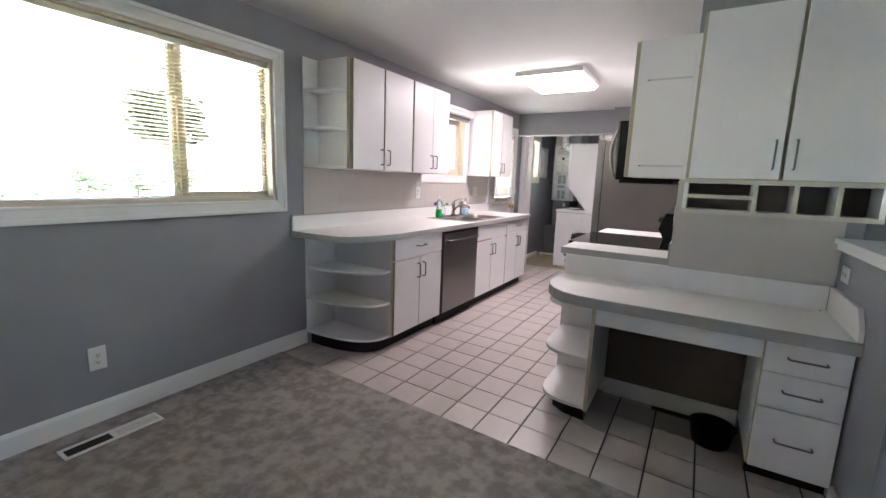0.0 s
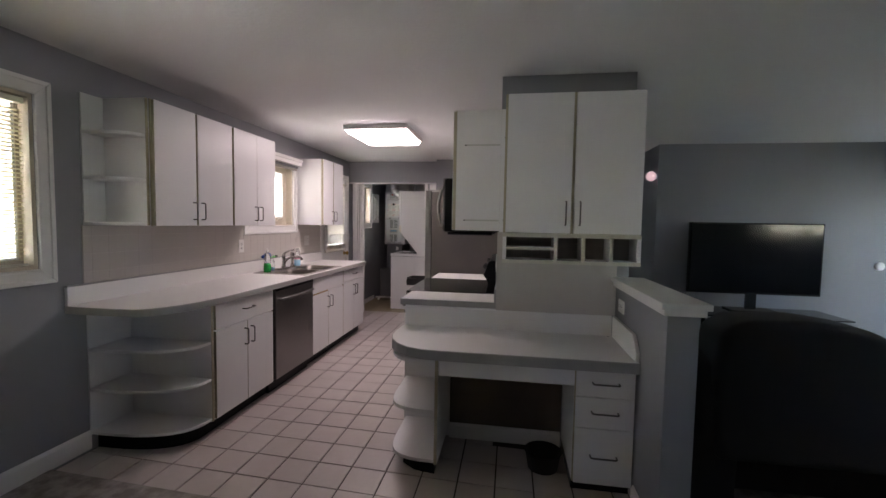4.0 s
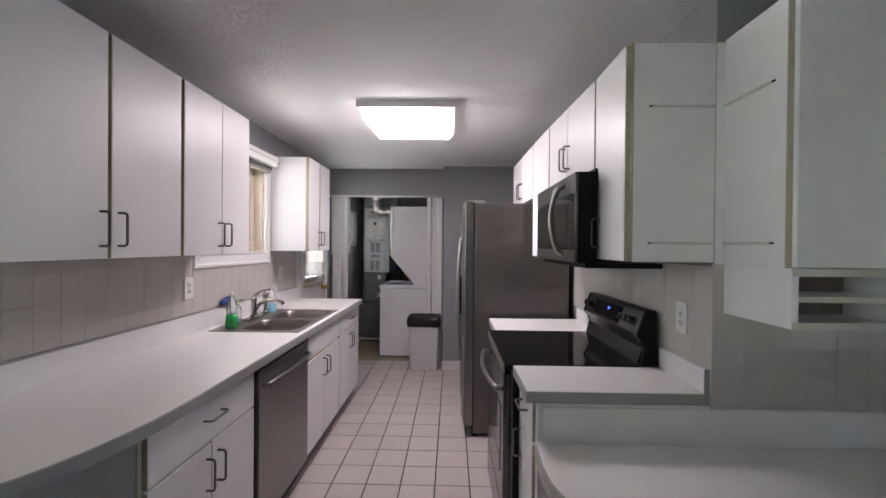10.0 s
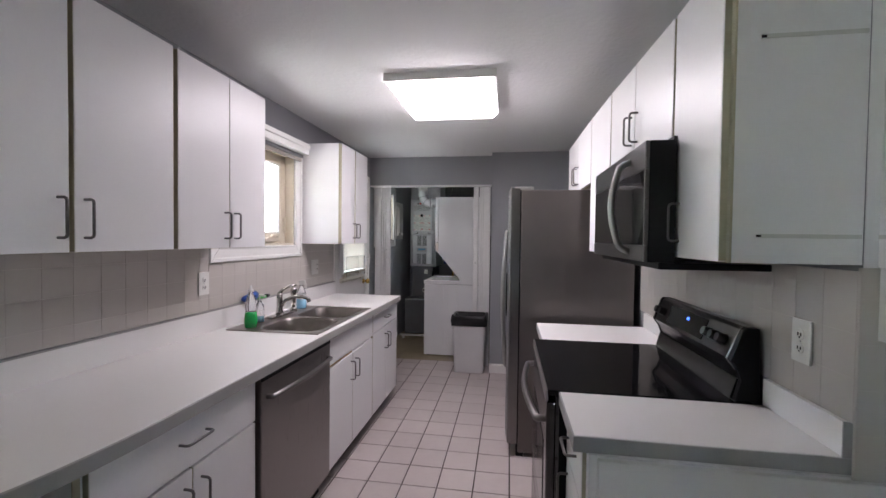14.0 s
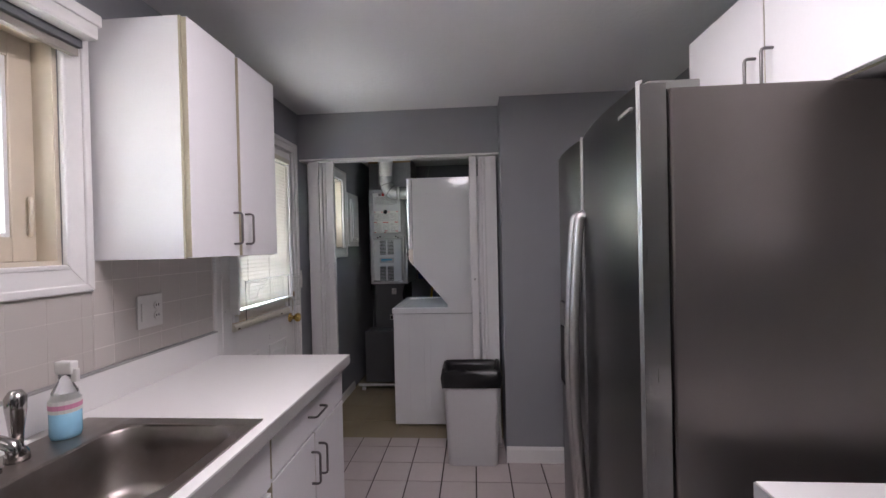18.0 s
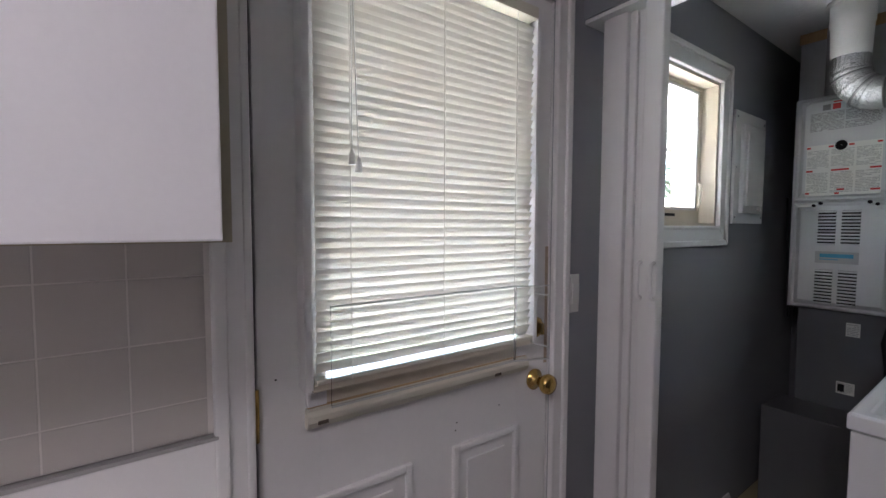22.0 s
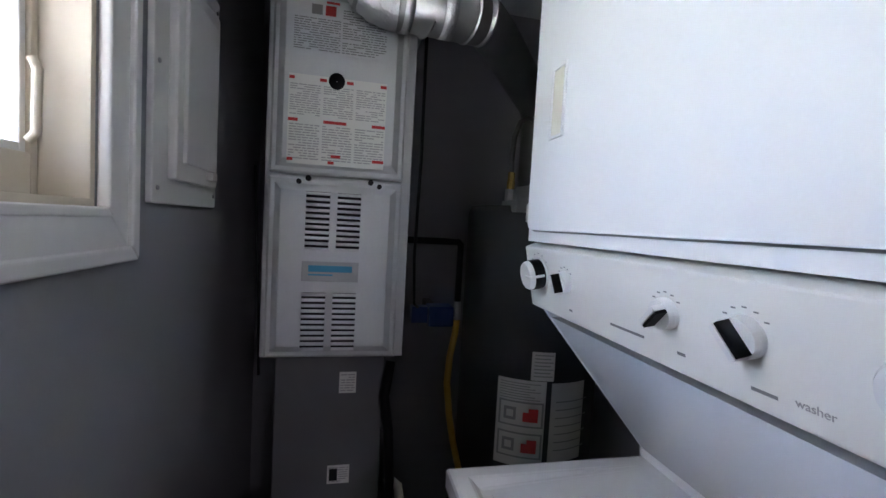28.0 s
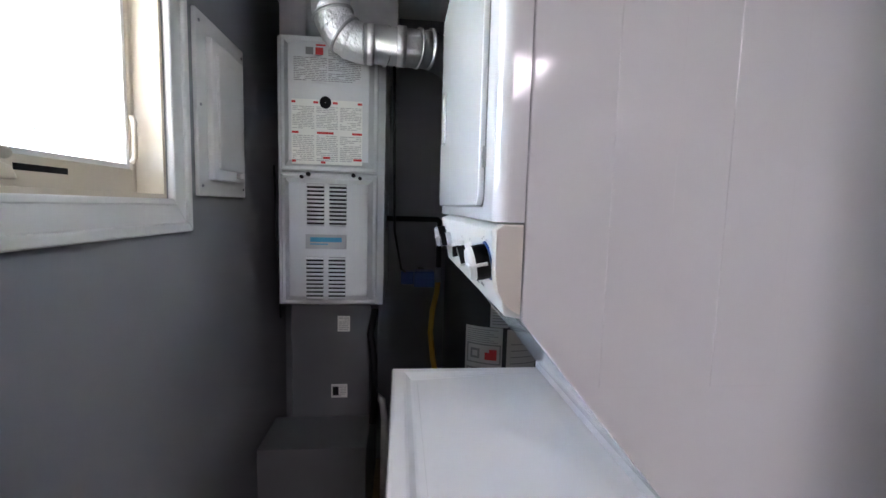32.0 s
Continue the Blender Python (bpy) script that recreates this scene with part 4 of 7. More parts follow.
def left_counter():
    ob = thing("countertop", (0.3, 1.2, 0.875), "white laminate countertop with grey edges and a rounded end", "countertop")
    def bow(t):
        """A smooth quarter bow from the square end to the straight front."""
        c = math.cos(t * math.pi / 2)
        return 0.360 + 0.280 * (1 - c ** 1.9) ** 0.50, -0.428 + 0.60 * (1 - c) ** 1.3

    out = [(0.0, 2.85), (0.0, -0.432), (0.18, -0.436), (0.28, -0.434)] + [bow(i / 14) for i in range(15)] + [(0.640, 0.35), (0.640, 2.85)]
    sx0, sx1, sy0, sy1 = 0.085, 0.592, 1.265, 2.105
    # top sheet with the sink's cut-out
    front = [(sx1, sy0), (sx1, sy1), (0.640, sy1), (0.640, sy0)]
    near = [p for p in out if p[1] < 1.0] + [(0.640, sy0), (sx1, sy0), (sx0, sy0), (0.0, sy0)]
    far = [(0.0, sy1), (sx0, sy1), (sx1, sy1), (0.640, sy1), (0.640, 2.85), (0.0, 2.85)]
    back = [(0.0, sy0), (sx0, sy0), (sx0, sy1), (0.0, sy1)]
    sheet = bmesh.new()
    for poly in (near, far, front, back):
        sheet.faces.new([sheet.verts.new((*p, 0.914)) for p in poly])
    bmesh.ops.remove_doubles(sheet, verts=sheet.verts, dist=1e-5)
    low = bmesh.ops.extrude_face_region(sheet, geom=sheet.faces[:])["geom"]
    bmesh.ops.translate(sheet, vec=(0, 0, -0.038), verts=[g for g in low if isinstance(g, bmesh.types.BMVert)])
    bmesh.ops.recalc_face_normals(sheet, faces=sheet.faces)
    part("top", sheet, M_TOP, ob)
    edge = out[1:]
    bm = bmesh.new()
    ring = []
    for (x, y), (nx, ny) in zip(edge, [(Vector((b[1] - a[1], -(b[0] - a[0]))).normalized()) for a, b in zip(edge, edge[1:] + [edge[-1]])][:-1] + [Vector((1, 0))]):
        ring.append([bm.verts.new((x + nx * o, y + ny * o, z)) for o, z in ((0.0, 0.872), (0.003, 0.872), (0.003, 0.9115), (0.0, 0.9145))])
    for a, b in zip(ring, ring[1:]):
        for j in range(4):
            bm.faces.new((a[j], b[j], b[(j + 1) % 4], a[(j + 1) % 4]))
    bmesh.ops.recalc_face_normals(bm, faces=bm.faces)
    part("edge_band", bm, M_TOPEDGE, ob, "grey laminate edge")
    part("end_band", bx(0.0, 0.642, 2.85, 2.853, 0.872, 0.9135, 0), M_TOPEDGE, ob, "grey laminate edge")
    part("upstand", bx(0.0, 0.02, -0.433, 2.838, 0.9145, 1.022, 0.002), M_TOP, ob)
    part("upstand_end", bx(0.0, 0.021, 2.838, 2.843, 0.9145, 1.022, 0.001), M_TOPEDGE, ob, "grey upstand end")
    part("upstand_bead", bx(0.0, 0.022, -0.433, 2.843, 1.0225, 1.0295, 0.001), M_TOPEDGE, ob, "grey bead along the upstand")


left_counter()


def sink():
    ob = thing("kitchen_sink", (0.34, 1.68, 0.914), "double bowl stainless steel drop-in sink", "sink")
    x0, x1, y0, y1 = 0.07, 0.607, 1.25, 2.12
    bowls = ((0.215, 0.575, 1.295, 1.665), (0.215, 0.575, 1.705, 2.075))
    zt = 0.919
    rim = [bx(x0, bowls[0][0], y0, y1, 0.9145, zt, 0.002), bx(bowls[0][1], x1, y0, y1, 0.9145, zt, 0.002), bx(bowls[0][0], bowls[0][1], y0, bowls[0][2], 0.9145, zt, 0.002),
           bx(bowls[0][0], bowls[0][1], bowls[0][3], bowls[1][2], 0.9145, zt, 0.002), bx(bowls[0][0], bowls[0][1], bowls[1][3], y1, 0.9145, zt, 0.002)]
    part("rim", join(*rim), M_SINK, ob)
    for a, b, c, e in bowls:
        bm = bmesh.new()
        rings = []
        for inset, z, rad in ((0.0, zt - 0.0005, 0.085), (0.004, zt - 0.006, 0.085), (0.010, 0.86, 0.085), (0.016, 0.77, 0.085), (0.035, 0.745, 0.08), (0.10, 0.740, 0.05)):
            pts = []
            for cx, cy, a0 in ((b - inset - rad, e - inset - rad, 0), (a + inset + rad, e - inset - rad, 90), (a + inset + rad, c + inset + rad, 180), (b - inset - rad, c + inset + rad, 270)):
                pts += arc(cx, cy, rad, a0, a0 + 90, 5)
            rings.append([bm.verts.new((p[0], p[1], z)) for p in pts])
        # square outer ring so that the bowl's corners meet the rim
        sq = []
        for px, py in ((b, e), (a, e), (a, c), (b, c)):
            sq += [bm.verts.new((px, py, zt - 0.0005)) for _ in range(6)]
        rings.insert(0, sq)
        for r0, r1 in zip(rings, rings[1:]):
            for j in range(len(r0)):
                bm.faces.new((r0[j], r0[(j + 1) % len(r0)], r1[(j + 1) % len(r0)], r1[j]))
        bm.faces.new(rings[-1])
        bmesh.ops.remove_doubles(bm, verts=bm.verts, dist=1e-5)
        bmesh.ops.recalc_face_normals(bm, faces=bm.faces)
        bw = part("bowl", bm, M_SINK, ob, "", True)
        part("drain", lathe([(0.0, 0.001), (0.02, 0.001), (0.025, 0.004), (0.042, 0.004), (0.044, 0.0)], ((a + b) / 2, (c + e) / 2, 0.741), 20), M_CHROME, bw, "chrome drain", True)
    return ob


sink()


def faucet():
    x, y, z = 0.135, 1.69, 0.919
    ob = thing("faucet", (x, y, z), "chrome single-lever kitchen faucet behind the sink", "faucet")
    part("deck_plate", bx(x - 0.03, x + 0.03, y - 0.125, y + 0.125, z, z + 0.012, 0.006), M_CHROME, ob, "", True)
    part("body", lathe([(0.026, 0.012), (0.022, 0.03), (0.018, 0.06), (0.019, 0.11), (0.018, 0.135), (0.013, 0.15), (0, 0.152)], (x, y, z), 18), M_CHROME, ob, "", True)
    part("spout", tube([(x + 0.008, y, z + 0.06), (x + 0.04, y, z + 0.10), (x + 0.09, y + 0.004, z + 0.125), (x + 0.15, y + 0.008, z + 0.13), (x + 0.19, y + 0.01, z + 0.118), (x + 0.20, y + 0.01, z + 0.095)], [0.013, 0.012, 0.011, 0.011, 0.013, 0.013], 12), M_CHROME, ob, "", True)
    part("lever", tube([(x, y, z + 0.145), (x + 0.015, y + 0.01, z + 0.17), (x + 0.05, y + 0.035, z + 0.19), (x + 0.085, y + 0.06, z + 0.197)], [0.012, 0.009, 0.007, 0.007], 10), M_CHROME, ob, "", True)
    sp = thing("sink_sprayer", (x, 1.87, z), "chrome side sprayer standing behind the sink", "sprayer")
    part("holder", lathe([(0.024, 0), (0.022, 0.02), (0.016, 0.03)], (x, 1.87, z), 14), M_CHROME, sp, "", True)
    part("head", lathe([(0.012, 0.03), (0.014, 0.07), (0.02, 0.12), (0.021, 0.15), (0.012, 0.165), (0, 0.166)], (x, 1.87, z), 14), M_CHROME, sp, "", True)


faucet()


def bottles():
    z = 0.919
    # green dish soap
    x, y = 0.165, 1.335
    ob = thing("dish_soap", (x, y, z), "clear bottle half full of green dish soap by the sink", "soap bottle")
    part("liquid", lathe([(0.0, 0.0), (0.031, 0.0), (0.0355, 0.03), (0.0335, 0.06), (0.0295, 0.088), (0.0, 0.089)], (x, y, z), 18), M_GREEN, ob, "bright green soap", True)
    part("bottle", lathe([(0.029, 0.0895), (0.029, 0.092), (0.030, 0.12), (0.024, 0.165), (0.012, 0.19), (0.012, 0.20)], (x, y, z), 18), M_CLEARP, ob, "", True)
    part("cap", lathe([(0.014, 0.20), (0.014, 0.213), (0.006, 0.218), (0.005, 0.235), (0, 0.236)], (x, y, z), 14), M_PALE, ob, "white cap", True)
    g = thing("soap_dispenser", (0.12, 1.49, z), "clear pump bottle almost empty beside the faucet", "soap bottle")
    part("bottle", lathe([(0.026, 0), (0.028, 0.06), (0.024, 0.10), (0.012, 0.115), (0.012, 0.125)], (0.12, 1.49, z), 16), M_CLEARP, g, "", True)
    part("liquid", lathe([(0, 0.004), (0.023, 0.004), (0.024, 0.035), (0, 0.036)], (0.12, 1.49, z), 16), M_BLUEL, g, "", True)
    part("pump", join(tube([(0.12, 1.49, z + 0.125), (0.12, 1.49, z + 0.16)], 0.005, 8), tube([(0.12, 1.49, z + 0.16), (0.155, 1.49, z + 0.155)], 0.006, 8)), M_PALE, g)
    # brushes lying on the upstand's ledge
    zl = 1.030
    b = thing("scrub_brush", (0.03, 1.52, zl), "blue dish brush lying on the upstand", "dish brush")
    part("head", tube([(0.034, 1.462, zl + 0.018), (0.034, 1.472, zl + 0.024), (0.034, 1.515, zl + 0.026), (0.034, 1.53, zl + 0.022)], [0.014, 0.018, 0.021, 0.02], 14), M_BLUE, b, "blue bristle head", True)
    part("grip", tube([(0.034, 1.525, zl + 0.024), (0.034, 1.535, zl + 0.030), (0.034, 1.575, zl + 0.032), (0.034, 1.585, zl + 0.028)], [0.020, 0.027, 0.028, 0.016], 14), M_BLUE, b, "blue plastic grip", True)
    k = thing("dish_brush", (0.03, 1.67, zl), "green scouring brush lying on the upstand", "dish brush")
    part("handle", tube([(0.03, 1.610, zl + 0.010), (0.03, 1.63, zl + 0.011), (0.03, 1.70, zl + 0.011)], [0.007, 0.010, 0.010], 10), M_BRUSHG, k, "", True)
    part("head", tube([(0.03, 1.695, zl + 0.012), (0.03, 1.705, zl + 0.014), (0.03, 1.735, zl + 0.013)], [0.010, 0.0135, 0.011], 10), M_BLACK, k, "dark head", True)
    # blue window cleaner
    c = thing("spray_bottle", (0.125, 2.0, z), "clear spray bottle of blue cleaner with a label", "spray bottle")
    part("liquid", lathe([(0, 0.0), (0.032, 0.0), (0.0345, 0.01), (0.0345, 0.078), (0, 0.079)], (0.125, 2.0, z), 16), M_BLUEL, c, "blue cleaner", True)
    part("bottle", lathe([(0.034, 0.0795), (0.034, 0.09), (0.028, 0.12), (0.013, 0.15), (0.013, 0.165)], (0.125, 2.0, z), 16), M_CLEARP, c, "", True)
    part("label", lathe([(0.0352, 0.068), (0.0354, 0.100)], (0.125, 2.0, z), 16), M_PAPER, c, "white paper label")
    part("label_band", lathe([(0.0358, 0.078), (0.0358, 0.090)], (0.125, 2.0, z), 16), M_PINK, c, "pink band on the label")
    part("trigger", join(bx(0.108, 0.155, 1.988, 2.012, z + 0.166, z + 0.20, 0.005), bx(0.148, 0.165, 1.994, 2.006, z + 0.145, z + 0.18, 0.004)), M_PALE, c)


bottles()

# ---- right run ----
cabinet("white laminate wall cabinet at the end of the run", KX, 2.112, 0.292, 0.618, 1.38, 2.148, [("door", 0.306, 0.614, 1.382, 2.146, ("z", 0.556, 1.49))], -1, group="right wall cabinets")
# the run is not quite square to the wall
for ob, turn in (
        (cabinet("white two-door cabinet above the microwave", KX, 2.0945, 0.622, 1.341, 1.765, 2.148, [("door", 0.632, 0.993, 1.768, 2.146, ("z", 0.962, 1.885)), ("door", 0.999, 1.337, 1.768, 2.146, ("z", 1.032, 1.885))], -1, group="right wall cabinets"), 0.043),
        (cabinet("tall white wall cabinet beside the microwave", KX, 2.0725, 1.345, 1.772, 1.365, 2.148, [("door", 1.352, 1.769, 1.367, 2.146, None)], -1, group="right wall cabinets"), 0.031),
        (cabinet("white two-door cabinet over the fridge", KX, 2.061, 1.776, 2.642, 1.768, 2.148, [("door", 1.780, 2.228, 1.771, 2.146, ("z", 2.196, 1.875)), ("door", 2.234, 2.638, 1.771, 2.146, ("z", 2.268, 1.875))], -1, group="right wall cabinets"), 0.012)):
    ob.rotation_euler.z = turn
# old screw-cover marks left on the end panel
for z0 in (1.442, 1.922):
    mk = thing("panel_trace", (2.27, 0.2905, z0), "thin grey strip across the cabinets' end panels", "trim strip")
    part("strip", join(bx(2.20, 2.415, 0.2885, 0.2915, z0, z0 + 0.010, 0.0005), bx(2.4465, 2.4495, 0.068, 0.286, z0, z0 + 0.010, 0.0005)), M_TRACE, mk)
    part("strip_tip", bx(2.190, 2.2, 0.2885, 0.2915, z0 + 0.002, z0 + 0.008, 0), M_BLACK, mk)
    part("strip_tip", bx(2.4465, 2.4495, 0.056, 0.068, z0 + 0.002, z0 + 0.008, 0), M_BLACK, mk)
rb = cabinet("white base cabinet with a drawer over one door beside the range", KX - 0.02, 1.80, 0.322, 0.626, 0.1, 0.873, [("drawer", 0.336, 0.622, 0.715, 0.862, ("y", 0.48, 0.80)), ("door", 0.336, 0.622, 0.108, 0.707, ("z", 0.585, 0.60))], -1, "base_cabinet", "right base cabinets", True)
part("end_panel", bx(1.81, KX - 0.001, 0.2890, 0.3215, 0.0, 0.8725, 0), M_CAB, rb)
cabinet("white base cabinet with three drawers beside the fridge", KX - 0.02, 1.80, 1.394, 1.835, 0.1, 0.873, [("drawer", 1.400, 1.830, 0.69, 0.862, ("y", 1.615, 0.79)), ("drawer", 1.400, 1.830, 0.42, 0.682, ("y", 1.615, 0.60)), ("drawer", 1.400, 1.830, 0.108, 0.412, ("y", 1.615, 0.34))], -1, "base_cabinet", "right base cabinets", True)
for y0, y1, lab in ((0.305, 0.630, "short white laminate countertop before the range"), (1.392, 1.842, "short white laminate countertop between range and fridge")):
    ct = thing("countertop", (2.1, (y0 + y1) / 2, 0.876), lab, "countertop")
    part("top", bx(1.776, KX - 0.001, y0, y1, 0.876, 0.914, 0.001), M_TOP, ct)
    part("edge_band", bx(1.772, 1.776, y0, y1, 0.873, 0.912, 0), M_TOPEDGE, ct, "grey laminate edge")
    if y0 < 1:
        part("end_band", bx(1.772, KX, y0 - 0.004, y0, 0.872, 0.912, 0), M_TOPEDGE, ct, "grey laminate edge")
        part("upstand_end", bx(2.399, KX - 0.001, y0 - 0.004, y0 - 0.001, 0.913, 1.001, 0), M_TOPEDGE, ct, "grey upstand end")
    part("upstand", bx(2.40, KX - 0.001, y0, y1, 0.9145, 1.0, 0.002), M_TOP, ct)


def stove():
    y0, y1 = 0.634, 1.388
    ob = thing("electric_range", (2.06, (y0 + y1) / 2, 0), "black and stainless electric range with a glass cooktop", "range")
    part("body", bx(1.775, 2.405, y0, y1, 0.04, 0.895, 0.003), M_BLACK, ob)
    part("side_trim", bx(1.762, 1.775, y0, y1, 0.10, 0.895, 0.002), M_STEEL_D, ob)
    part("cooktop", bx(1.735, 2.325, y0 - 0.002, y1 + 0.002, 0.897, 0.917, 0.004), M_BLACKG, ob, "black ceramic glass")
    part("front_trim", bx(1.728, 1.737, y0, y1, 0.876, 0.914, 0.003), M_STEEL, ob, "steel front edge")
    dr = part("oven_door", bx(1.732, 1.762, y0 + 0.004, y1 - 0.004, 0.27, 0.872, 0.004), M_STEEL_D, ob, "dark steel oven door")
    part("window", bx(1.7295, 1.733, y0 + 0.10, y1 - 0.10, 0.40, 0.70, 0.001), M_BLACKG, dr)
    pts = [(1.732, y0 + 0.04, 0.80), (1.705, y0 + 0.045, 0.80)] + [(1.70 - 0.028 * math.sin(math.pi * i / 10), y0 + 0.05 + (y1 - y0 - 0.10) * i / 10, 0.80) for i in range(11)] + [(1.705, y1 - 0.045, 0.80), (1.732, y1 - 0.04, 0.80)]
    part("handle", tube(pts, 0.013, 10), M_STEEL, dr, "bowed steel handle", True)
    part("drawer", bx(1.732, 1.762, y0 + 0.004, y1 - 0.004, 0.075, 0.262, 0.004), M_STEEL_D, ob, "lower storage drawer")
    # back guard: a leaning control head over a steel riser, between black end caps
    prof = [(2.327, 0.918), (2.345, 0.985), (2.332, 1.020), (2.310, 1.050), (2.345, 1.148), (2.356, 1.157), (2.394, 1.155), (2.398, 0.918)]
    bg = part("back_guard", prism(prof, "y", y0 + 0.026, y1 - 0.026, 0.003), M_BLACKST, ob, "black steel control back guard")
    for a, b in ((y0 + 0.002, y0 + 0.025), (y1 - 0.025, y1 - 0.002)):
        part("end_cap", prism([(x - 0.003, z) for x, z in prof[:-1]] + [prof[-1]], "y", a, b, 0.003), M_BLACK, bg, "black end cap")
    part("end_trim", tube([(2.349, y0 + 0.028, 1.155), (2.305, y0 + 0.028, 1.050), (2.330, y0 + 0.028, 1.017)], 0.0025, 6), M_STEEL, bg, "bright steel edge")
    part("riser", prism([(2.318, 0.9175), (2.326, 0.9175), (2.345, 0.984), (2.339, 0.986)], "y", y0 + 0.027, y1 - 0.027), M_STEEL_D, ob, "slanted brushed steel riser")
    slope = (Vector((2.345, 0, 1.148)) - Vector((2.310, 0, 1.050)))
    nrm = Vector((-slope.z, 0, slope.x)).normalized()

    def on(s, y, o):
        p = Vector((2.310, y, 1.050)) + slope * s + nrm * o
        return p

    bm = bmesh.new()
    vs = [bm.verts.new(on(s, y, o)) for o in (0.001, 0.004) for s, y in ((0.14, y0 + 0.23), (0.14, y1 - 0.17), (0.90, y1 - 0.17), (0.90, y0 + 0.23))]
    for f in ((0, 1, 2, 3), (7, 6, 5, 4), (0, 4, 5, 1), (1, 5, 6, 2), (2, 6, 7, 3), (3, 7, 4, 0)):
        bm.faces.new([vs[i] for i in f])
    bmesh.ops.recalc_face_normals(bm, faces=bm.faces)
    part("control_panel", bm, M_BLACKG, bg, "glossy black touch panel")
    bm = bmesh.new()
    for k in range(3):
        yy = 1.010 + k * 0.0095
        vs = [bm.verts.new(on(s, y, 0.0046)) for s, y in ((0.58, yy), (0.58, yy + 0.006), (0.70, yy + 0.006), (0.70, yy))]
        bm.faces.new(vs)
    part("clock_display", bm, M_LED, bg, "blue lit clock digits")
    for y in (y0 + 0.085, y0 + 0.135, y0 + 0.190, y1 - 0.06, y1 - 0.115):
        c0, c1, c2 = on(0.5, y, 0.001), on(0.5, y, 0.018), on(0.5, y, 0.030)
        part("knob", tube([c0, c1, c2], [0.019, 0.018, 0.015], 18), M_BLACKST, bg, "dark steel burner knob")


stove()


def microwave():
    y0, y1, z0, z1 = 0.592, 1.366, 1.366, 1.744
    ob = thing("microwave", (2.2, (y0 + y1) / 2, z0), "over-the-range microwave in dark stainless steel", "microwave")
    part("body", bx(2.0335, 2.1105, y0, y1, z0, z1, 0.003), M_BLACK, ob, "black case")
    part("rear_case", bx(2.1115, KX - 0.001, 0.6205, y1 + 0.02, z0 + 0.002, z1 + 0.018, 0), M_BLACK, ob)
    part("door_top", bx(2.02, 2.033, y0, y1, z1 - 0.088, z1, 0.004), M_STEEL_M, ob, "stainless upper band")
    part("door_bottom", bx(2.02, 2.033, y0, y1, z0, z0 + 0.052, 0.004), M_STEEL_M, ob, "stainless lower band")
    part("door_glass", bx(2.022, 2.033, y0 + 0.012, y1 - 0.001, z0 + 0.053, z1 - 0.089, 0.002), M_BLACKG, ob, "black glass door")
    part("side_strip", bx(2.0205, 2.033, y0, y0 + 0.0115, z0 + 0.053, z1 - 0.089, 0.001), M_STEEL_M, ob, "narrow steel edge")
    part("vent_plate", bx(2.06, 2.375, 0.575, y1, z0 - 0.022, z0 - 0.001, 0.004), M_BLACK, ob)
    pts = [(2.022, 0.762, z0 + 0.028), (1.998, 0.762, z0 + 0.038)] + [(1.985 - 0.026 * math.sin(math.pi * i / 10), 0.762, z0 + 0.05 + (z1 - z0 - 0.11) * i / 10) for i in range(11)] + [(1.998, 0.762, z1 - 0.048), (2.022, 0.762, z1 - 0.038)]
    part("handle", tube(pts, 0.0115, 12), M_SATIN, ob, "arched satin steel handle", True)
    ob.location.x -= 0.010
    ob.location.y -= 0.038


microwave()


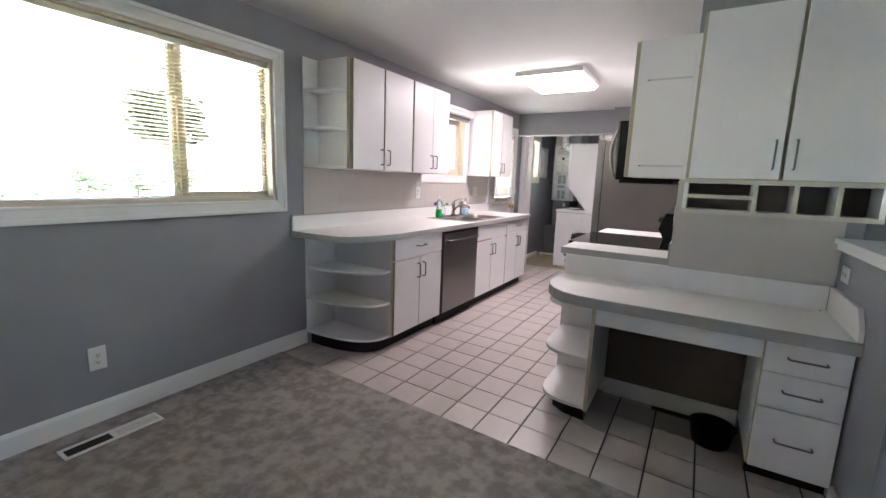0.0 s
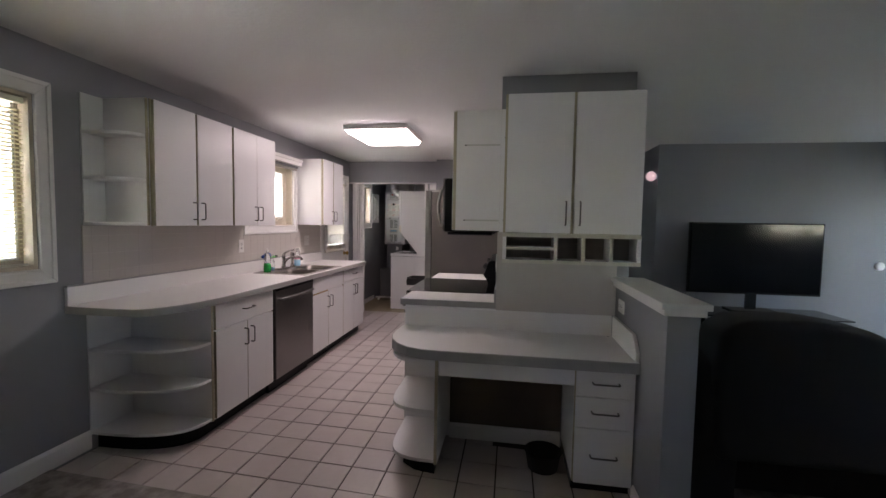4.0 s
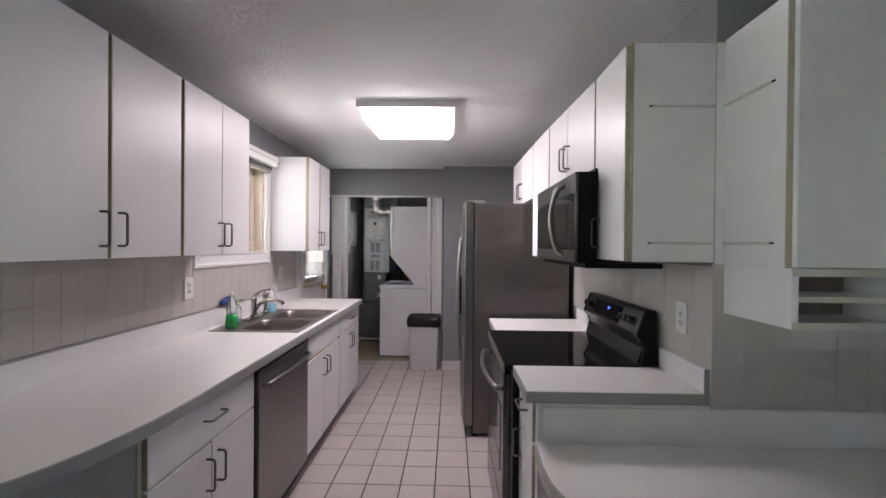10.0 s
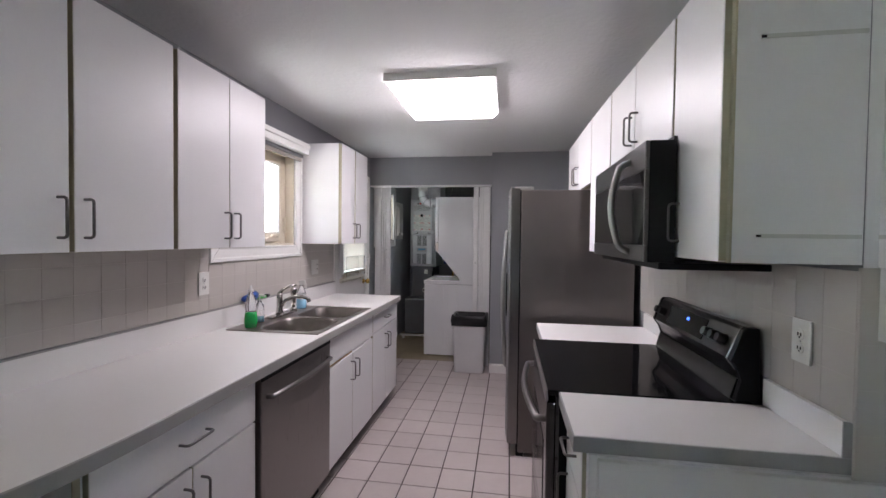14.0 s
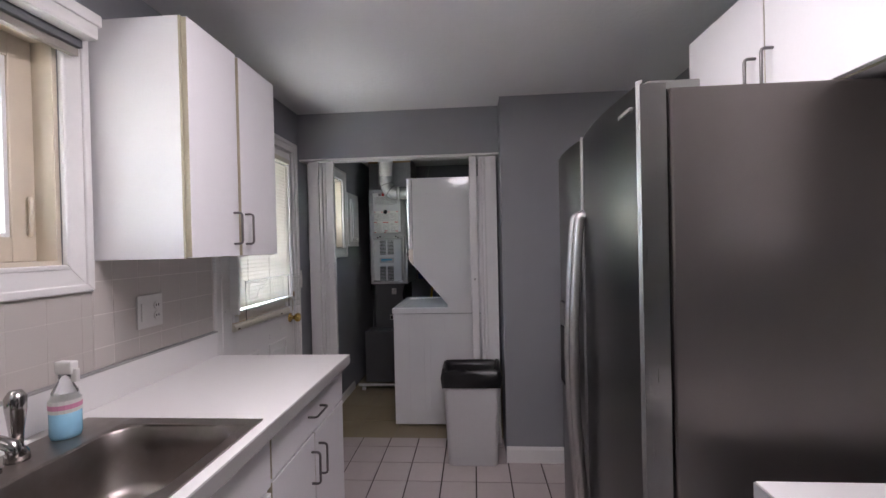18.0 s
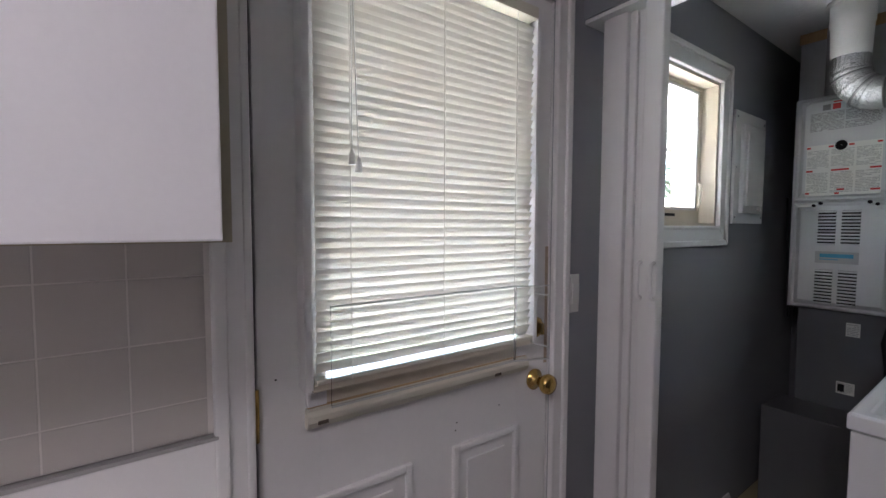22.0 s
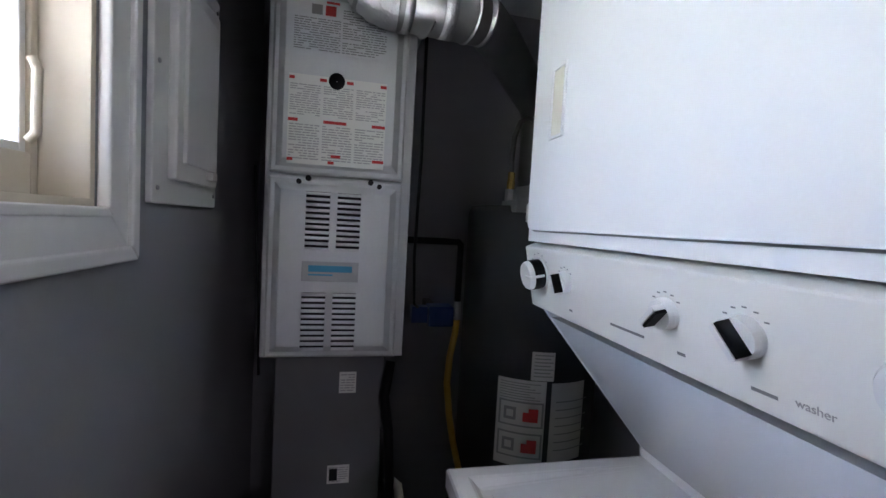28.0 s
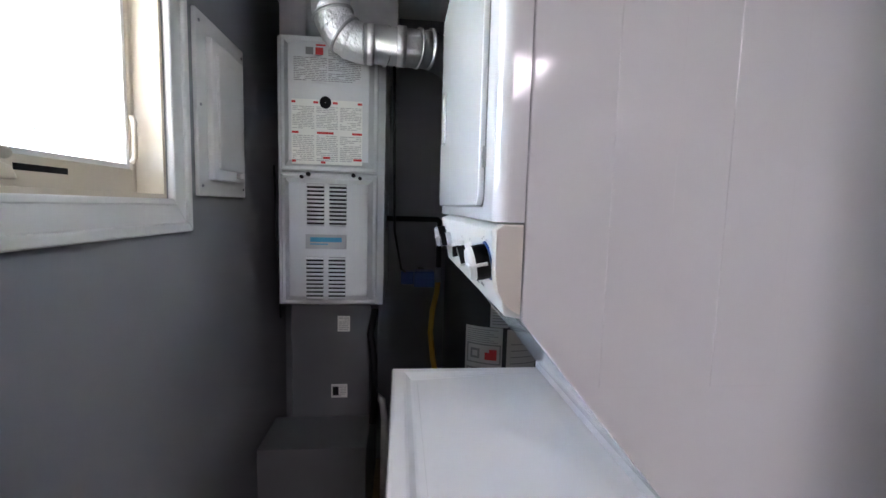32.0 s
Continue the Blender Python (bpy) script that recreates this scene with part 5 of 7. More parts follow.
def fridge():
    y0, y1, zt = 1.95, 2.865, 1.752
    ob = thing("refrigerator", (2.0, (y0 + y1) / 2, 0), "tall stainless side-by-side refrigerator with a water dispenser", "refrigerator")
    part("cabinet", bx(1.672, 2.375, y0, y1, 0.03, zt, 0.006), M_FRSIDE, ob, "dark grey painted cabinet")
    part("base_grille", bx(1.66, 1.71, y0 + 0.01, y1 - 0.01, 0.0, 0.075, 0.002), M_BLACK, ob)
    ym = 2.458
    for a, b, nm in ((y0 + 0.002, ym - 0.004, "fridge door"), (ym + 0.004, y1 - 0.002, "freezer door")):
        pts = [(1.664, a), (1.612, a), (1.602, a + 0.012)] + [(1.602 - 0.014 * math.sin(math.pi * i / 16), a + 0.012 + (b - a - 0.024) * i / 16) for i in range(1, 16)] + [(1.602, b - 0.012), (1.612, b), (1.664, b)]
        d = part("door", prism(pts, "z", 0.085, zt + 0.012, 0.003), M_FRDOOR, ob, "satin stainless " + nm, False)
        for yc, w in ((a, 1), (b, -1)):
            part("edge_trim", prism([(1.6125, yc - w * 0.0008), (1.6115, yc - w * 0.0012), (1.6012, yc + w * 0.0115), (1.6020, yc + w * 0.0122)], "z", 0.086, zt + 0.020), M_EDGESTEEL, d, "bright rounded door edge")
        part("gasket", bx(1.664, 1.672, a + 0.01, b - 0.01, 0.09, zt, 0), M_BLACK, d)
        part("side_edge", bx(1.606, 1.664, a - 0.0018, a, 0.09, zt + 0.01, 0), M_STEEL, d, "bright steel door edge")
    part("badge", bx(1.5915, 1.601, 1.980, 2.056, 1.709, 1.719, 0.002), M_SATIN, ob, "small bright metal nameplate")
    for y in (ym - 0.037, ym + 0.036):
        pts = [(1.600, y, 0.46), (1.585, y, 0.47)] + [(1.580 - 0.026 * math.sin(math.pi * i / 12), y, 0.48 + 1.0 * i / 12) for i in range(13)] + [(1.585, y, 1.49), (1.600, y, 1.50)]
        part("handle", tube(pts, 0.017, 14), M_SATIN, ob, "long bowed steel handle", True)
    for y in (y0 + 0.05, y1 - 0.05):
        part("hinge_cover", bx(1.63, 1.75, y - 0.03, y + 0.03, zt + 0.001, zt + 0.024, 0.004), M_SATIN, ob, "grey hinge cover")
    dp = part("dispenser", bx(1.579, 1.596, 2.575, 2.774, 0.82, 1.16, 0.004), M_BLACKG, ob, "black water dispenser")
    part("recess", bx(1.577, 1.5795, 2.595, 2.756, 0.84, 1.06, 0.001), M_BLACK, dp)
    for y in (y0 + 0.06, y1 - 0.06):
        part("foot", lathe([(0.02, 0), (0.02, 0.03)], (2.25, y, 0.0), 12), M_BLACK, ob)
    return ob


fridge()

# ---- desk ----


def desk():
    zt = 0.742
    out = [(3.148, 0.288), (1.805, 0.288), (1.795, 0.12), (1.80, 0.02), (1.825, -0.07), (1.875, -0.15), (1.945, -0.21), (2.03, -0.243), (2.14, -0.252), (3.148, -0.252)]
    ob = thing("writing_desk", (2.5, 0, zt - 0.045), "white laminate built-in desk with a rounded end and grey edge", "desk")
    part("top", prism(out, "z", zt - 0.04, zt), M_TOP, ob)
    part("cable_hole", lathe([(0.006, 0.0008), (0.004, 0.0012), (0.001, 0.0012)], (3.105, 0.262, zt), 14), M_BLACK, ob, "small black hole in the desk corner")
    edge = out[1:]
    bm = bmesh.new()
    ring = []
    for i, (x, y) in enumerate(edge):
        a, b = edge[max(i - 1, 0)], edge[min(i + 1, len(edge) - 1)]
        n = Vector((b[1] - a[1], -(b[0] - a[0]))).normalized()
        ring.append([bm.verts.new((x + n.x * o, y + n.y * o, z)) for o, z in ((0.0, zt - 0.055), (0.004, zt - 0.055), (0.004, zt - 0.003), (0.0, zt + 0.0005))])
    for a, b in zip(ring, ring[1:]):
        for j in range(4):
            bm.faces.new((a[j], b[j], b[(j + 1) % 4], a[(j + 1) % 4]))
    bmesh.ops.recalc_face_normals(bm, faces=bm.faces)
    part("edge_band", bm, M_TOPEDGE, ob, "grey laminate edge")
    part("upstand", bx(1.83, 3.128, 0.270, 0.288, zt + 0.0005, 0.868, 0.002), M_TOP, ob)
    part("side_upstand", prism([(0.268, zt + 0.0005), (-0.24, zt + 0.0005), (-0.24, 0.79), (-0.17, 0.868), (0.268, 0.868)], "x", 3.13, 3.148, 0.001), M_TOP, ob)
    # drawers
    dc = thing("drawer_cabinet", (2.99, -0.03, 0), "white three-drawer desk cabinet with dark pulls", "drawer cabinet")
    part("toe_kick", bx(2.85, 3.146, -0.15, 0.26, 0, 0.074, 0), M_BLACK, dc)
    part("body", bx(2.845, 3.146, -0.198, 0.265, 0.075, 0.684, 0.001), M_CAB, dc)
    part("face_edge", bx(2.845, 3.146, -0.204, -0.198, 0.075, 0.684, 0), M_EDGE, dc, "yellowed tan edge banding")
    for z0, z1 in ((0.543, 0.680), (0.378, 0.538), (0.078, 0.373)):
        d = part("drawer", bx(2.852, 3.140, -0.223, -0.2045, z0, z1, 0.002), M_CAB, dc)
        pull(d, 2.996, -0.223, (z0 + z1) / 2 + 0.008, (0, -1), "x", 0.13)
    part("apron", bx(2.128, 2.843, -0.215, -0.197, 0.592, 0.684, 0.002), M_CAB, ob)
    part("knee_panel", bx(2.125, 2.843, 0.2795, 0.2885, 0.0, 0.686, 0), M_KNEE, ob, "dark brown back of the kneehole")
    # curved end shelf
    es = thing("end_shelf", (1.98, -0.02, 0), "white open shelf with rounded boards at the desk's end", "shelf")
    part("side_panel", bx(2.106, 2.124, -0.218, 0.286, 0.09, 0.684, 0.001), M_CAB, es)
    part("side_edge", bx(2.106, 2.124, -0.2215, -0.218, 0.09, 0.684, 0), M_EDGE, es, "yellowed tan edge banding")
    part("back_panel", bx(1.83, 2.105, 0.279, 0.287, 0.09, 0.684, 0), M_CAB, es)
    for z in (0.095, 0.375, 0.655):
        poly = [(2.105, 0.278), (1.825, 0.278)]
        for i in range(0, 11):
            a = radians(90 * i / 10)
            poly.append((2.105 - 0.28 * math.cos(a) ** 0.6, 0.06 - 0.275 * math.sin(a) ** 0.6))
        part("shelf_board", prism(poly, "z", z, z + 0.02, 0.002), M_CAB, es)
    part("toe_kick", prism([(2.10, 0.27), (1.87, 0.27), (1.87, 0.05), (1.90, -0.08), (1.98, -0.14), (2.10, -0.16)], "z", 0, 0.094), M_BLACK, es)


desk()


def desk_cabinet():
    x0, x1 = 2.450, 3.198
    ob = thing("wall_cabinet", (2.82, 0.15, 1.375), "white two-door cabinet over the desk with dark pulls", "cabinet")
    part("body", bx(x0, x1, 0.014, 0.289, 1.375, 2.156, 0.001), M_CAB, ob)
    part("face_edge", bx(x0, x1, 0.008, 0.014, 1.375, 2.156, 0), M_EDGE, ob, "yellowed tan edge banding")
    for a, b, hx in ((x0 + 0.014, 2.822, 2.792), (2.838, x1 - 0.003, 2.868)):
        d = part("door", bx(a, b, -0.0115, 0.0075, 1.378, 2.153, 0.0025), M_CAB, ob)
        pull(d, hx, -0.0115, 1.49, (0, -1), "z", 0.13)
    part("filler_strip", bx(2.4205, 2.4495, 0.2875, 0.2897, 1.205, 2.148, 0), M_CAB, ob)
    nk = thing("pigeonhole_unit", (2.82, 0.15, 1.21), "white pigeonhole unit with tan edges under the desk cabinet", "shelf unit")
    part("side_panel", bx(x0, x0 + 0.02, -0.012, 0.289, 1.205, 1.3745, 0.001), M_CAB, nk)
    part("side_panel", bx(x1 - 0.02, x1, -0.012, 0.289, 1.205, 1.3745, 0.001), M_CAB, nk)
    part("bottom", bx(x0 + 0.02, x1 - 0.02, -0.010, 0.289, 1.205, 1.225, 0.001), M_CAB, nk)
    part("top", bx(x0 + 0.02, x1 - 0.02, -0.010, 0.289, 1.354, 1.3745, 0.001), M_CAB, nk)
    part("back", bx(x0 + 0.02, x1 - 0.02, 0.150, 0.160, 1.225, 1.354, 0), M_WALL_TAN, nk)
    for x in (2.745, 2.895, 3.045):
        part("divider", bx(x - 0.009, x + 0.009, -0.010, 0.149, 1.225, 1.354, 0.001), M_CAB, nk)
        part("divider_edge", bx(x - 0.009, x + 0.009, -0.013, -0.010, 1.225, 1.354, 0), M_EDGE2, nk)
    part("middle_shelf", bx(x0 + 0.02, 2.736, -0.008, 0.149, 1.281, 1.297, 0.001), M_CAB, nk)
    part("middle_edge", bx(x0 + 0.02, 2.736, -0.011, -0.008, 1.281, 1.297, 0), M_EDGE2, nk)
    part("bottom_edge", bx(x0, x1, -0.015, -0.012, 1.205, 1.225, 0), M_EDGE2, nk)
    part("top_edge", bx(x0, x1, -0.015, -0.012, 1.354, 1.3745, 0), M_EDGE2, nk)


desk_cabinet()

bn = thing("waste_basket", (2.715, 0.02, 0), "small black plastic waste basket under the desk", "waste basket")
part("basket", lathe([(0.0, 0.004), (0.085, 0.004), (0.102, 0.100), (0.107, 0.103), (0.107, 0.108), (0.098, 0.104), (0.080, 0.01), (0.0, 0.01)], (2.715, 0.02, 0.0), 24), M_BLACK, bn, "", True)

# ---- kitchen loose things ----


def kitchen_bin():
    x0, x1, y0, y1 = 1.005, 1.372, 3.598, 3.855
    ob = thing("trash_can", (1.18, 3.72, 0), "white plastic kitchen bin lined with a black bag", "trash can")
    bm = bmesh.new()
    rings = []
    for ins, z in ((0.03, 0.0), (0.026, 0.01), (0.006, 0.53), (0.0, 0.548)):
        pts = []
        r = 0.03
        for cx, cy, a0 in ((x1 - ins - r, y1 - ins - r, 0), (x0 + ins + r, y1 - ins - r, 90), (x0 + ins + r, y0 + ins + r, 180), (x1 - ins - r, y0 + ins + r, 270)):
            pts += arc(cx, cy, r, a0, a0 + 90, 4)
        rings.append([bm.verts.new((*p, z)) for p in pts])
    for a, b in zip(rings, rings[1:]):
        for j in range(len(a)):
            bm.faces.new((a[j], a[(j + 1) % len(a)], b[(j + 1) % len(a)], b[j]))
    bm.faces.new(rings[0][::-1])
    part("bucket", bm, M_BIN, ob, "", True)
    bm = bmesh.new()
    rings = []
    rnd = random.Random(4)
    for ins, z in ((-0.006, 0.515), (-0.010, 0.56), (-0.007, 0.595), (0.0, 0.618), (0.015, 0.613), (0.02, 0.59), (0.03, 0.43)):
        pts = []
        r = 0.03
        for cx, cy, a0 in ((x1 - ins - r, y1 - ins - r, 0), (x0 + ins + r, y1 - ins - r, 90), (x0 + ins + r, y0 + ins + r, 180), (x1 - ins - r, y0 + ins + r, 270)):
            pts += arc(cx, cy, r, a0, a0 + 80, 5)
        rings.append([bm.verts.new((p[0] + rnd.uniform(-0.007, 0.004), p[1] + rnd.uniform(-0.007, 0.005), z + rnd.uniform(-0.018, 0.012))) for p in pts])
    for a, b in zip(rings, rings[1:]):
        for j in range(len(a)):
            bm.faces.new((a[j], a[(j + 1) % len(a)], b[(j + 1) % len(a)], b[j]))
    bm.faces.new(rings[-1])
    part("bag", bm, M_BAG, ob, "crumpled black bag folded over the rim", True)


kitchen_bin()


def ceiling_lamp():
    x0, x1, y0, y1 = 0.885, 1.515, 1.46, 2.16
    ob = thing("ceiling_light", (1.2, 1.81, CEIL), "white box ceiling light with a glowing diffuser", "ceiling light")
    part("base_pan", bx(x0 + 0.05, x1 - 0.05, y0 + 0.05, y1 - 0.05, CEIL - 0.02, CEIL - 0.001, 0.002), M_TRIM, ob)
    zc, zd = CEIL - 0.045, CEIL - 0.078
    part("frame", join(bx(x0, x1, y0, y0 + 0.012, zc, CEIL - 0.001, 0.002), bx(x0, x1, y1 - 0.012, y1, zc, CEIL - 0.001, 0.002), bx(x1 - 0.012, x1, y0 + 0.012, y1 - 0.012, zc, CEIL - 0.001, 0.002),
                       bx(x0, x0 + 0.012, y0 + 0.012, y1 - 0.012, zc, CEIL - 0.019, 0.002)), M_TRIM, ob, "white metal frame, hanging open along one side")
    d = bmesh.new()
    lo = [d.verts.new(p) for p in ((x0 + 0.045, y0 + 0.03, zd), (x1 - 0.045, y0 + 0.03, zd), (x1 - 0.045, y1 - 0.03, zd), (x0 + 0.045, y1 - 0.03, zd))]
    hi = [d.verts.new(p) for p in ((x0 + 0.014, y0 + 0.016, zc - 0.001), (x1 - 0.018, y0 + 0.016, zc - 0.001), (x1 - 0.018, y1 - 0.016, zc - 0.001), (x0 + 0.014, y1 - 0.016, zc - 0.001))]
    d.faces.new(lo[::-1])
    d.faces.new(hi)
    for j in range(4):
        d.faces.new((lo[j], lo[(j + 1) % 4], hi[(j + 1) % 4], hi[j]))
    bmesh.ops.recalc_face_normals(d, faces=d.faces)
    part("diffuser", d, M_DIFF, ob, "glowing acrylic diffuser")


ceiling_lamp()

plate("wall_outlet", 0.0, -1.65, 0.365, 0.075, 0.12, 1, "white outlet low on the dining wall", group="outlets")
plate("wall_outlet", 0.012, 1.152, 1.18, 0.075, 0.12, 1, "white outlet on the tiled wall by the sink", group="outlets")
plate("wall_outlet", 0.012, 2.44, 1.185, 0.12, 0.12, 1, "white switch and outlet plate beside the back door", "combo", group="outlets")
plate("wall_outlet", KX - 0.012, 0.466, 1.158, 0.075, 0.12, -1, "ivory outlet on the wall by the range", group="outlets")
plate("wall_outlet", 3.15, 0.14, 0.955, 0.12, 0.075, -1, "white outlet on the half wall over the desk", group="outlets")
plate("light_switch", 0.0, 3.845, 1.19, 0.04, 0.12, 1, "white switch plate beside the back door", "switch")
pl = thing("wall_outlet", (0.945, BACKY, 0.435), "white outlet low on the dining end wall", "outlet", "outlets")
part("cover", bx(0.907, 0.982, BACKY, BACKY + 0.006, 0.375, 0.495, 0.003), M_PALE, pl)

vt = thing("floor_vent", (0.175, -1.68, 0.012), "white metal floor register in the carpet", "floor vent")
part("frame", join(bx(0.125, 0.14, -1.885, -1.475, 0.012, 0.019, 0.002), bx(0.21, 0.225, -1.885, -1.475, 0.012, 0.019, 0.002), bx(0.14, 0.21, -1.885, -1.87, 0.012, 0.019, 0.002), bx(0.14, 0.21, -1.49, -1.475, 0.012, 0.019, 0.002), bx(0.14, 0.21, -1.69, -1.67, 0.012, 0.018, 0.001)), M_TRIM, vt)
part("well", bx(0.14, 0.21, -1.87, -1.49, 0.0125, 0.0135, 0), M_BLACK, vt)
for i in range(5):
    xx = 0.148 + i * 0.0135
    part("louvre", bx(xx, xx + 0.004, -1.67, -1.49, 0.0136, 0.018, 0), M_TRIM, vt)
vt.location.x += 0.022
vt.location.z += 0.0135

# ---- laundry ----


def text_bars(parent, y, x0, x1, z0, z1, rows, seed, material=None, name="print"):
    """Unreadable small print on a sheet that faces -y, as short bars."""
    rnd = random.Random(seed)
    bm = bmesh.new()
    step = (z1 - z0) / rows
    for i in range(rows):
        x = x0
        z = z1 - (i + 0.75) * step
        while x < x1 - 0.004:
            w = min(rnd.uniform(0.006, 0.03), x1 - x)
            if rnd.random() < 0.88:
                vs = [bm.verts.new(p) for p in ((x, y, z), (x + w, y, z), (x + w, y, z + step * 0.42), (x, y, z + step * 0.42))]
                bm.faces.new(vs)
            x += w + 0.003
    return part(name, bm, material or M_PRINT, parent, "small unreadable print")


def furnace():
    x0, x1, yf = 0.162, 0.532, 5.305
    ob = thing("furnace", (0.35, 5.6, 0), "grey gas furnace with vented doors and warning labels", "furnace")
    part("casing", bx(x0 - 0.016, x1 + 0.028, yf + 0.031, 5.92, 1.015, 2.005, 0.003), M_FURN, ob)
    part("lower_cabinet", bx(0.19, 0.51, yf + 0.04, 5.92, 0.02, 1.014, 0.003), M_DUCT, ob, "dark lower blower cabinet")
    part("return_box", bx(0.13, 0.515, 5.10, 5.33, 0.06, 0.565, 0.004), M_DUCT, ob, "dark sheet metal return box")

    def door(name, z0, z1):
        """A door panel with a raised, chamfered middle."""
        bm = bmesh.new()
        rings = []
        for ins, y in ((0.0, yf + 0.03), (0.0, yf + 0.008), (0.006, yf + 0.004), (0.016, yf + 0.004), (0.034, yf - 0.012), (0.036, yf - 0.013)):
            rings.append([bm.verts.new(p) for p in ((x0 + ins, y, z0 + ins), (x1 - ins, y, z0 + ins), (x1 - ins, y, z1 - ins), (x0 + ins, y, z1 - ins))])
        for a, b in zip(rings, rings[1:]):
            for j in range(4):
                bm.faces.new((a[j], a[(j + 1) % 4], b[(j + 1) % 4], b[j]))
        bm.faces.new(rings[-1])
        bmesh.ops.recalc_face_normals(bm, faces=bm.faces)
        return part(name, bm, M_FURN, ob)

    up = door("upper_door", 1.522, 2.000)
    lo = door("lower_door", 1.022, 1.512)
    yd = yf - 0.0135
    part("sight_hole", lathe([(0.0, 0.0), (0.020, 0.0), (0.022, -0.003), (0.019, -0.004), (0.0, -0.001)], (0.335, yd, 1.766), 20, "y"), M_BLACK, up, "round sight hole", True)
    for x in (0.268, 0.440):
        part("knob", lathe([(0.008, 0), (0.008, -0.014), (0, -0.0145)], (x, yf + 0.004, 1.510), 10, "y"), M_BLACK, ob)
        part("knob", lathe([(0.007, 0), (0.007, -0.014), (0, -0.0145)], (x - 0.025 if x < 0.3 else x + 0.025, yf + 0.004, 1.500), 10, "y"), M_BLACK, ob)
    for xa, xb, za, zb in ((0.265, 0.330, 1.32, 1.475), (0.350, 0.415, 1.32, 1.475), (0.262, 0.327, 1.048, 1.205), (0.347, 0.412, 1.048, 1.205)):
        g = part("grille", bx(xa, xb, yd - 0.0005, yd + 0.004, za, zb, 0), M_BLACK, lo, "louvred air grille")
        n = 11
        for i in range(n):
            z = za + 0.004 + i * (zb - za - 0.008) / (n - 1)
            part("louvre", prism([(yd - 0.006, z - 0.005), (yd - 0.0006, z + 0.001), (yd - 0.0006, z + 0.003), (yd - 0.006, z - 0.002)], "x", xa, xb), M_FURN, g)
    bp = part("badge", bx(0.260, 0.416, yd - 0.004, yd, 1.236, 1.290, 0.002), M_GALV, lo, "silver name plate")
    part("badge_print", join(bx(0.278, 0.398, yd - 0.0055, yd - 0.0041, 1.262, 1.279, 0), bx(0.278, 0.345, yd - 0.0055, yd - 0.0041, 1.252, 1.256, 0)), M_LBLUE, bp, "blue lettering shape")
    l1 = part("label", bx(0.213, 0.470, yd - 0.0012, yd, 1.835, 1.970, 0), M_FURN, up, "grey printed instruction label")
    text_bars(l1, yd - 0.0018, 0.218, 0.340, 1.838, 1.922, 14, 1, M_INK)
    text_bars(l1, yd - 0.0018, 0.345, 0.466, 1.838, 1.958, 19, 2, M_INK)
    part("red_strip", bx(0.300, 0.335, yd - 0.002, yd - 0.0013, 1.960, 1.966, 0), M_RED, l1)
    part("warning_sign", bx(0.262, 0.290, yd - 0.002, yd - 0.0013, 1.930, 1.955, 0), M_INK, l1)
    part("warning_sign", bx(0.298, 0.326, yd - 0.002, yd - 0.0013, 1.930, 1.955, 0), M_RED, l1)
    l2 = part("label", bx(0.209, 0.473, yd - 0.0012, yd, 1.545, 1.775, 0), M_PAPER, up, "white warning label with red headings")
    for k, (za, zb) in enumerate(((1.670, 1.752), (1.556, 1.650))):
        for j in range(3):
            text_bars(l2, yd - 0.0018, 0.213 + j * 0.088, 0.213 + j * 0.088 + 0.080, za, zb, 14, 10 + 3 * k + j)
    for xa, xb, z in ((0.210, 0.224, 1.765), (0.290, 0.308, 1.765), (0.362, 0.380, 1.765), (0.455, 0.472, 1.765), (0.210, 0.235, 1.658), (0.303, 0.365, 1.658), (0.435, 0.472, 1.658), (0.326, 0.352, 1.570), (0.440, 0.472, 1.565), (0.21, 0.225, 1.556), (0.318, 0.335, 1.553)):
        part("red_heading", bx(xa, xb, yd - 0.002, yd - 0.0013, z - 0.004, z + 0.004, 0), M_RED, l2)
    for xa, za, w, h in ((0.375, 0.905, 0.05, 0.062), (0.350, 0.635, 0.066, 0.055)):
        s = part("sticker", bx(xa, xa + w, yf + 0.0385, yf + 0.04, za, za + h, 0), M_PAPER, ob)
        text_bars(s, yf + 0.038, xa + 0.004, xa + w - 0.004, za + 0.004, za + h - 0.004, 7, 30 + int(za * 100))
        if za < 0.8:
            part("switch_face", bx(xa + 0.006, xa + 0.03, yf + 0.036, yf + 0.0384, za + 0.01, za + 0.045, 0.001), M_BLACK, s, "dark switch face")
    part("plenum", bx(0.125, 0.60, 5.44, 5.92, 2.006, CEIL - 0.001, 0.003), M_GALV, ob, "sheet metal plenum above")
    part("flange", bx(0.12, 0.605, 5.435, 5.44, 2.30, CEIL - 0.001, 0), M_WOODRAW, ob, "stained upper flange")
    ob.location.x, ob.scale = 0.3318, (0.951, 1, 1)
    return ob


furnace()


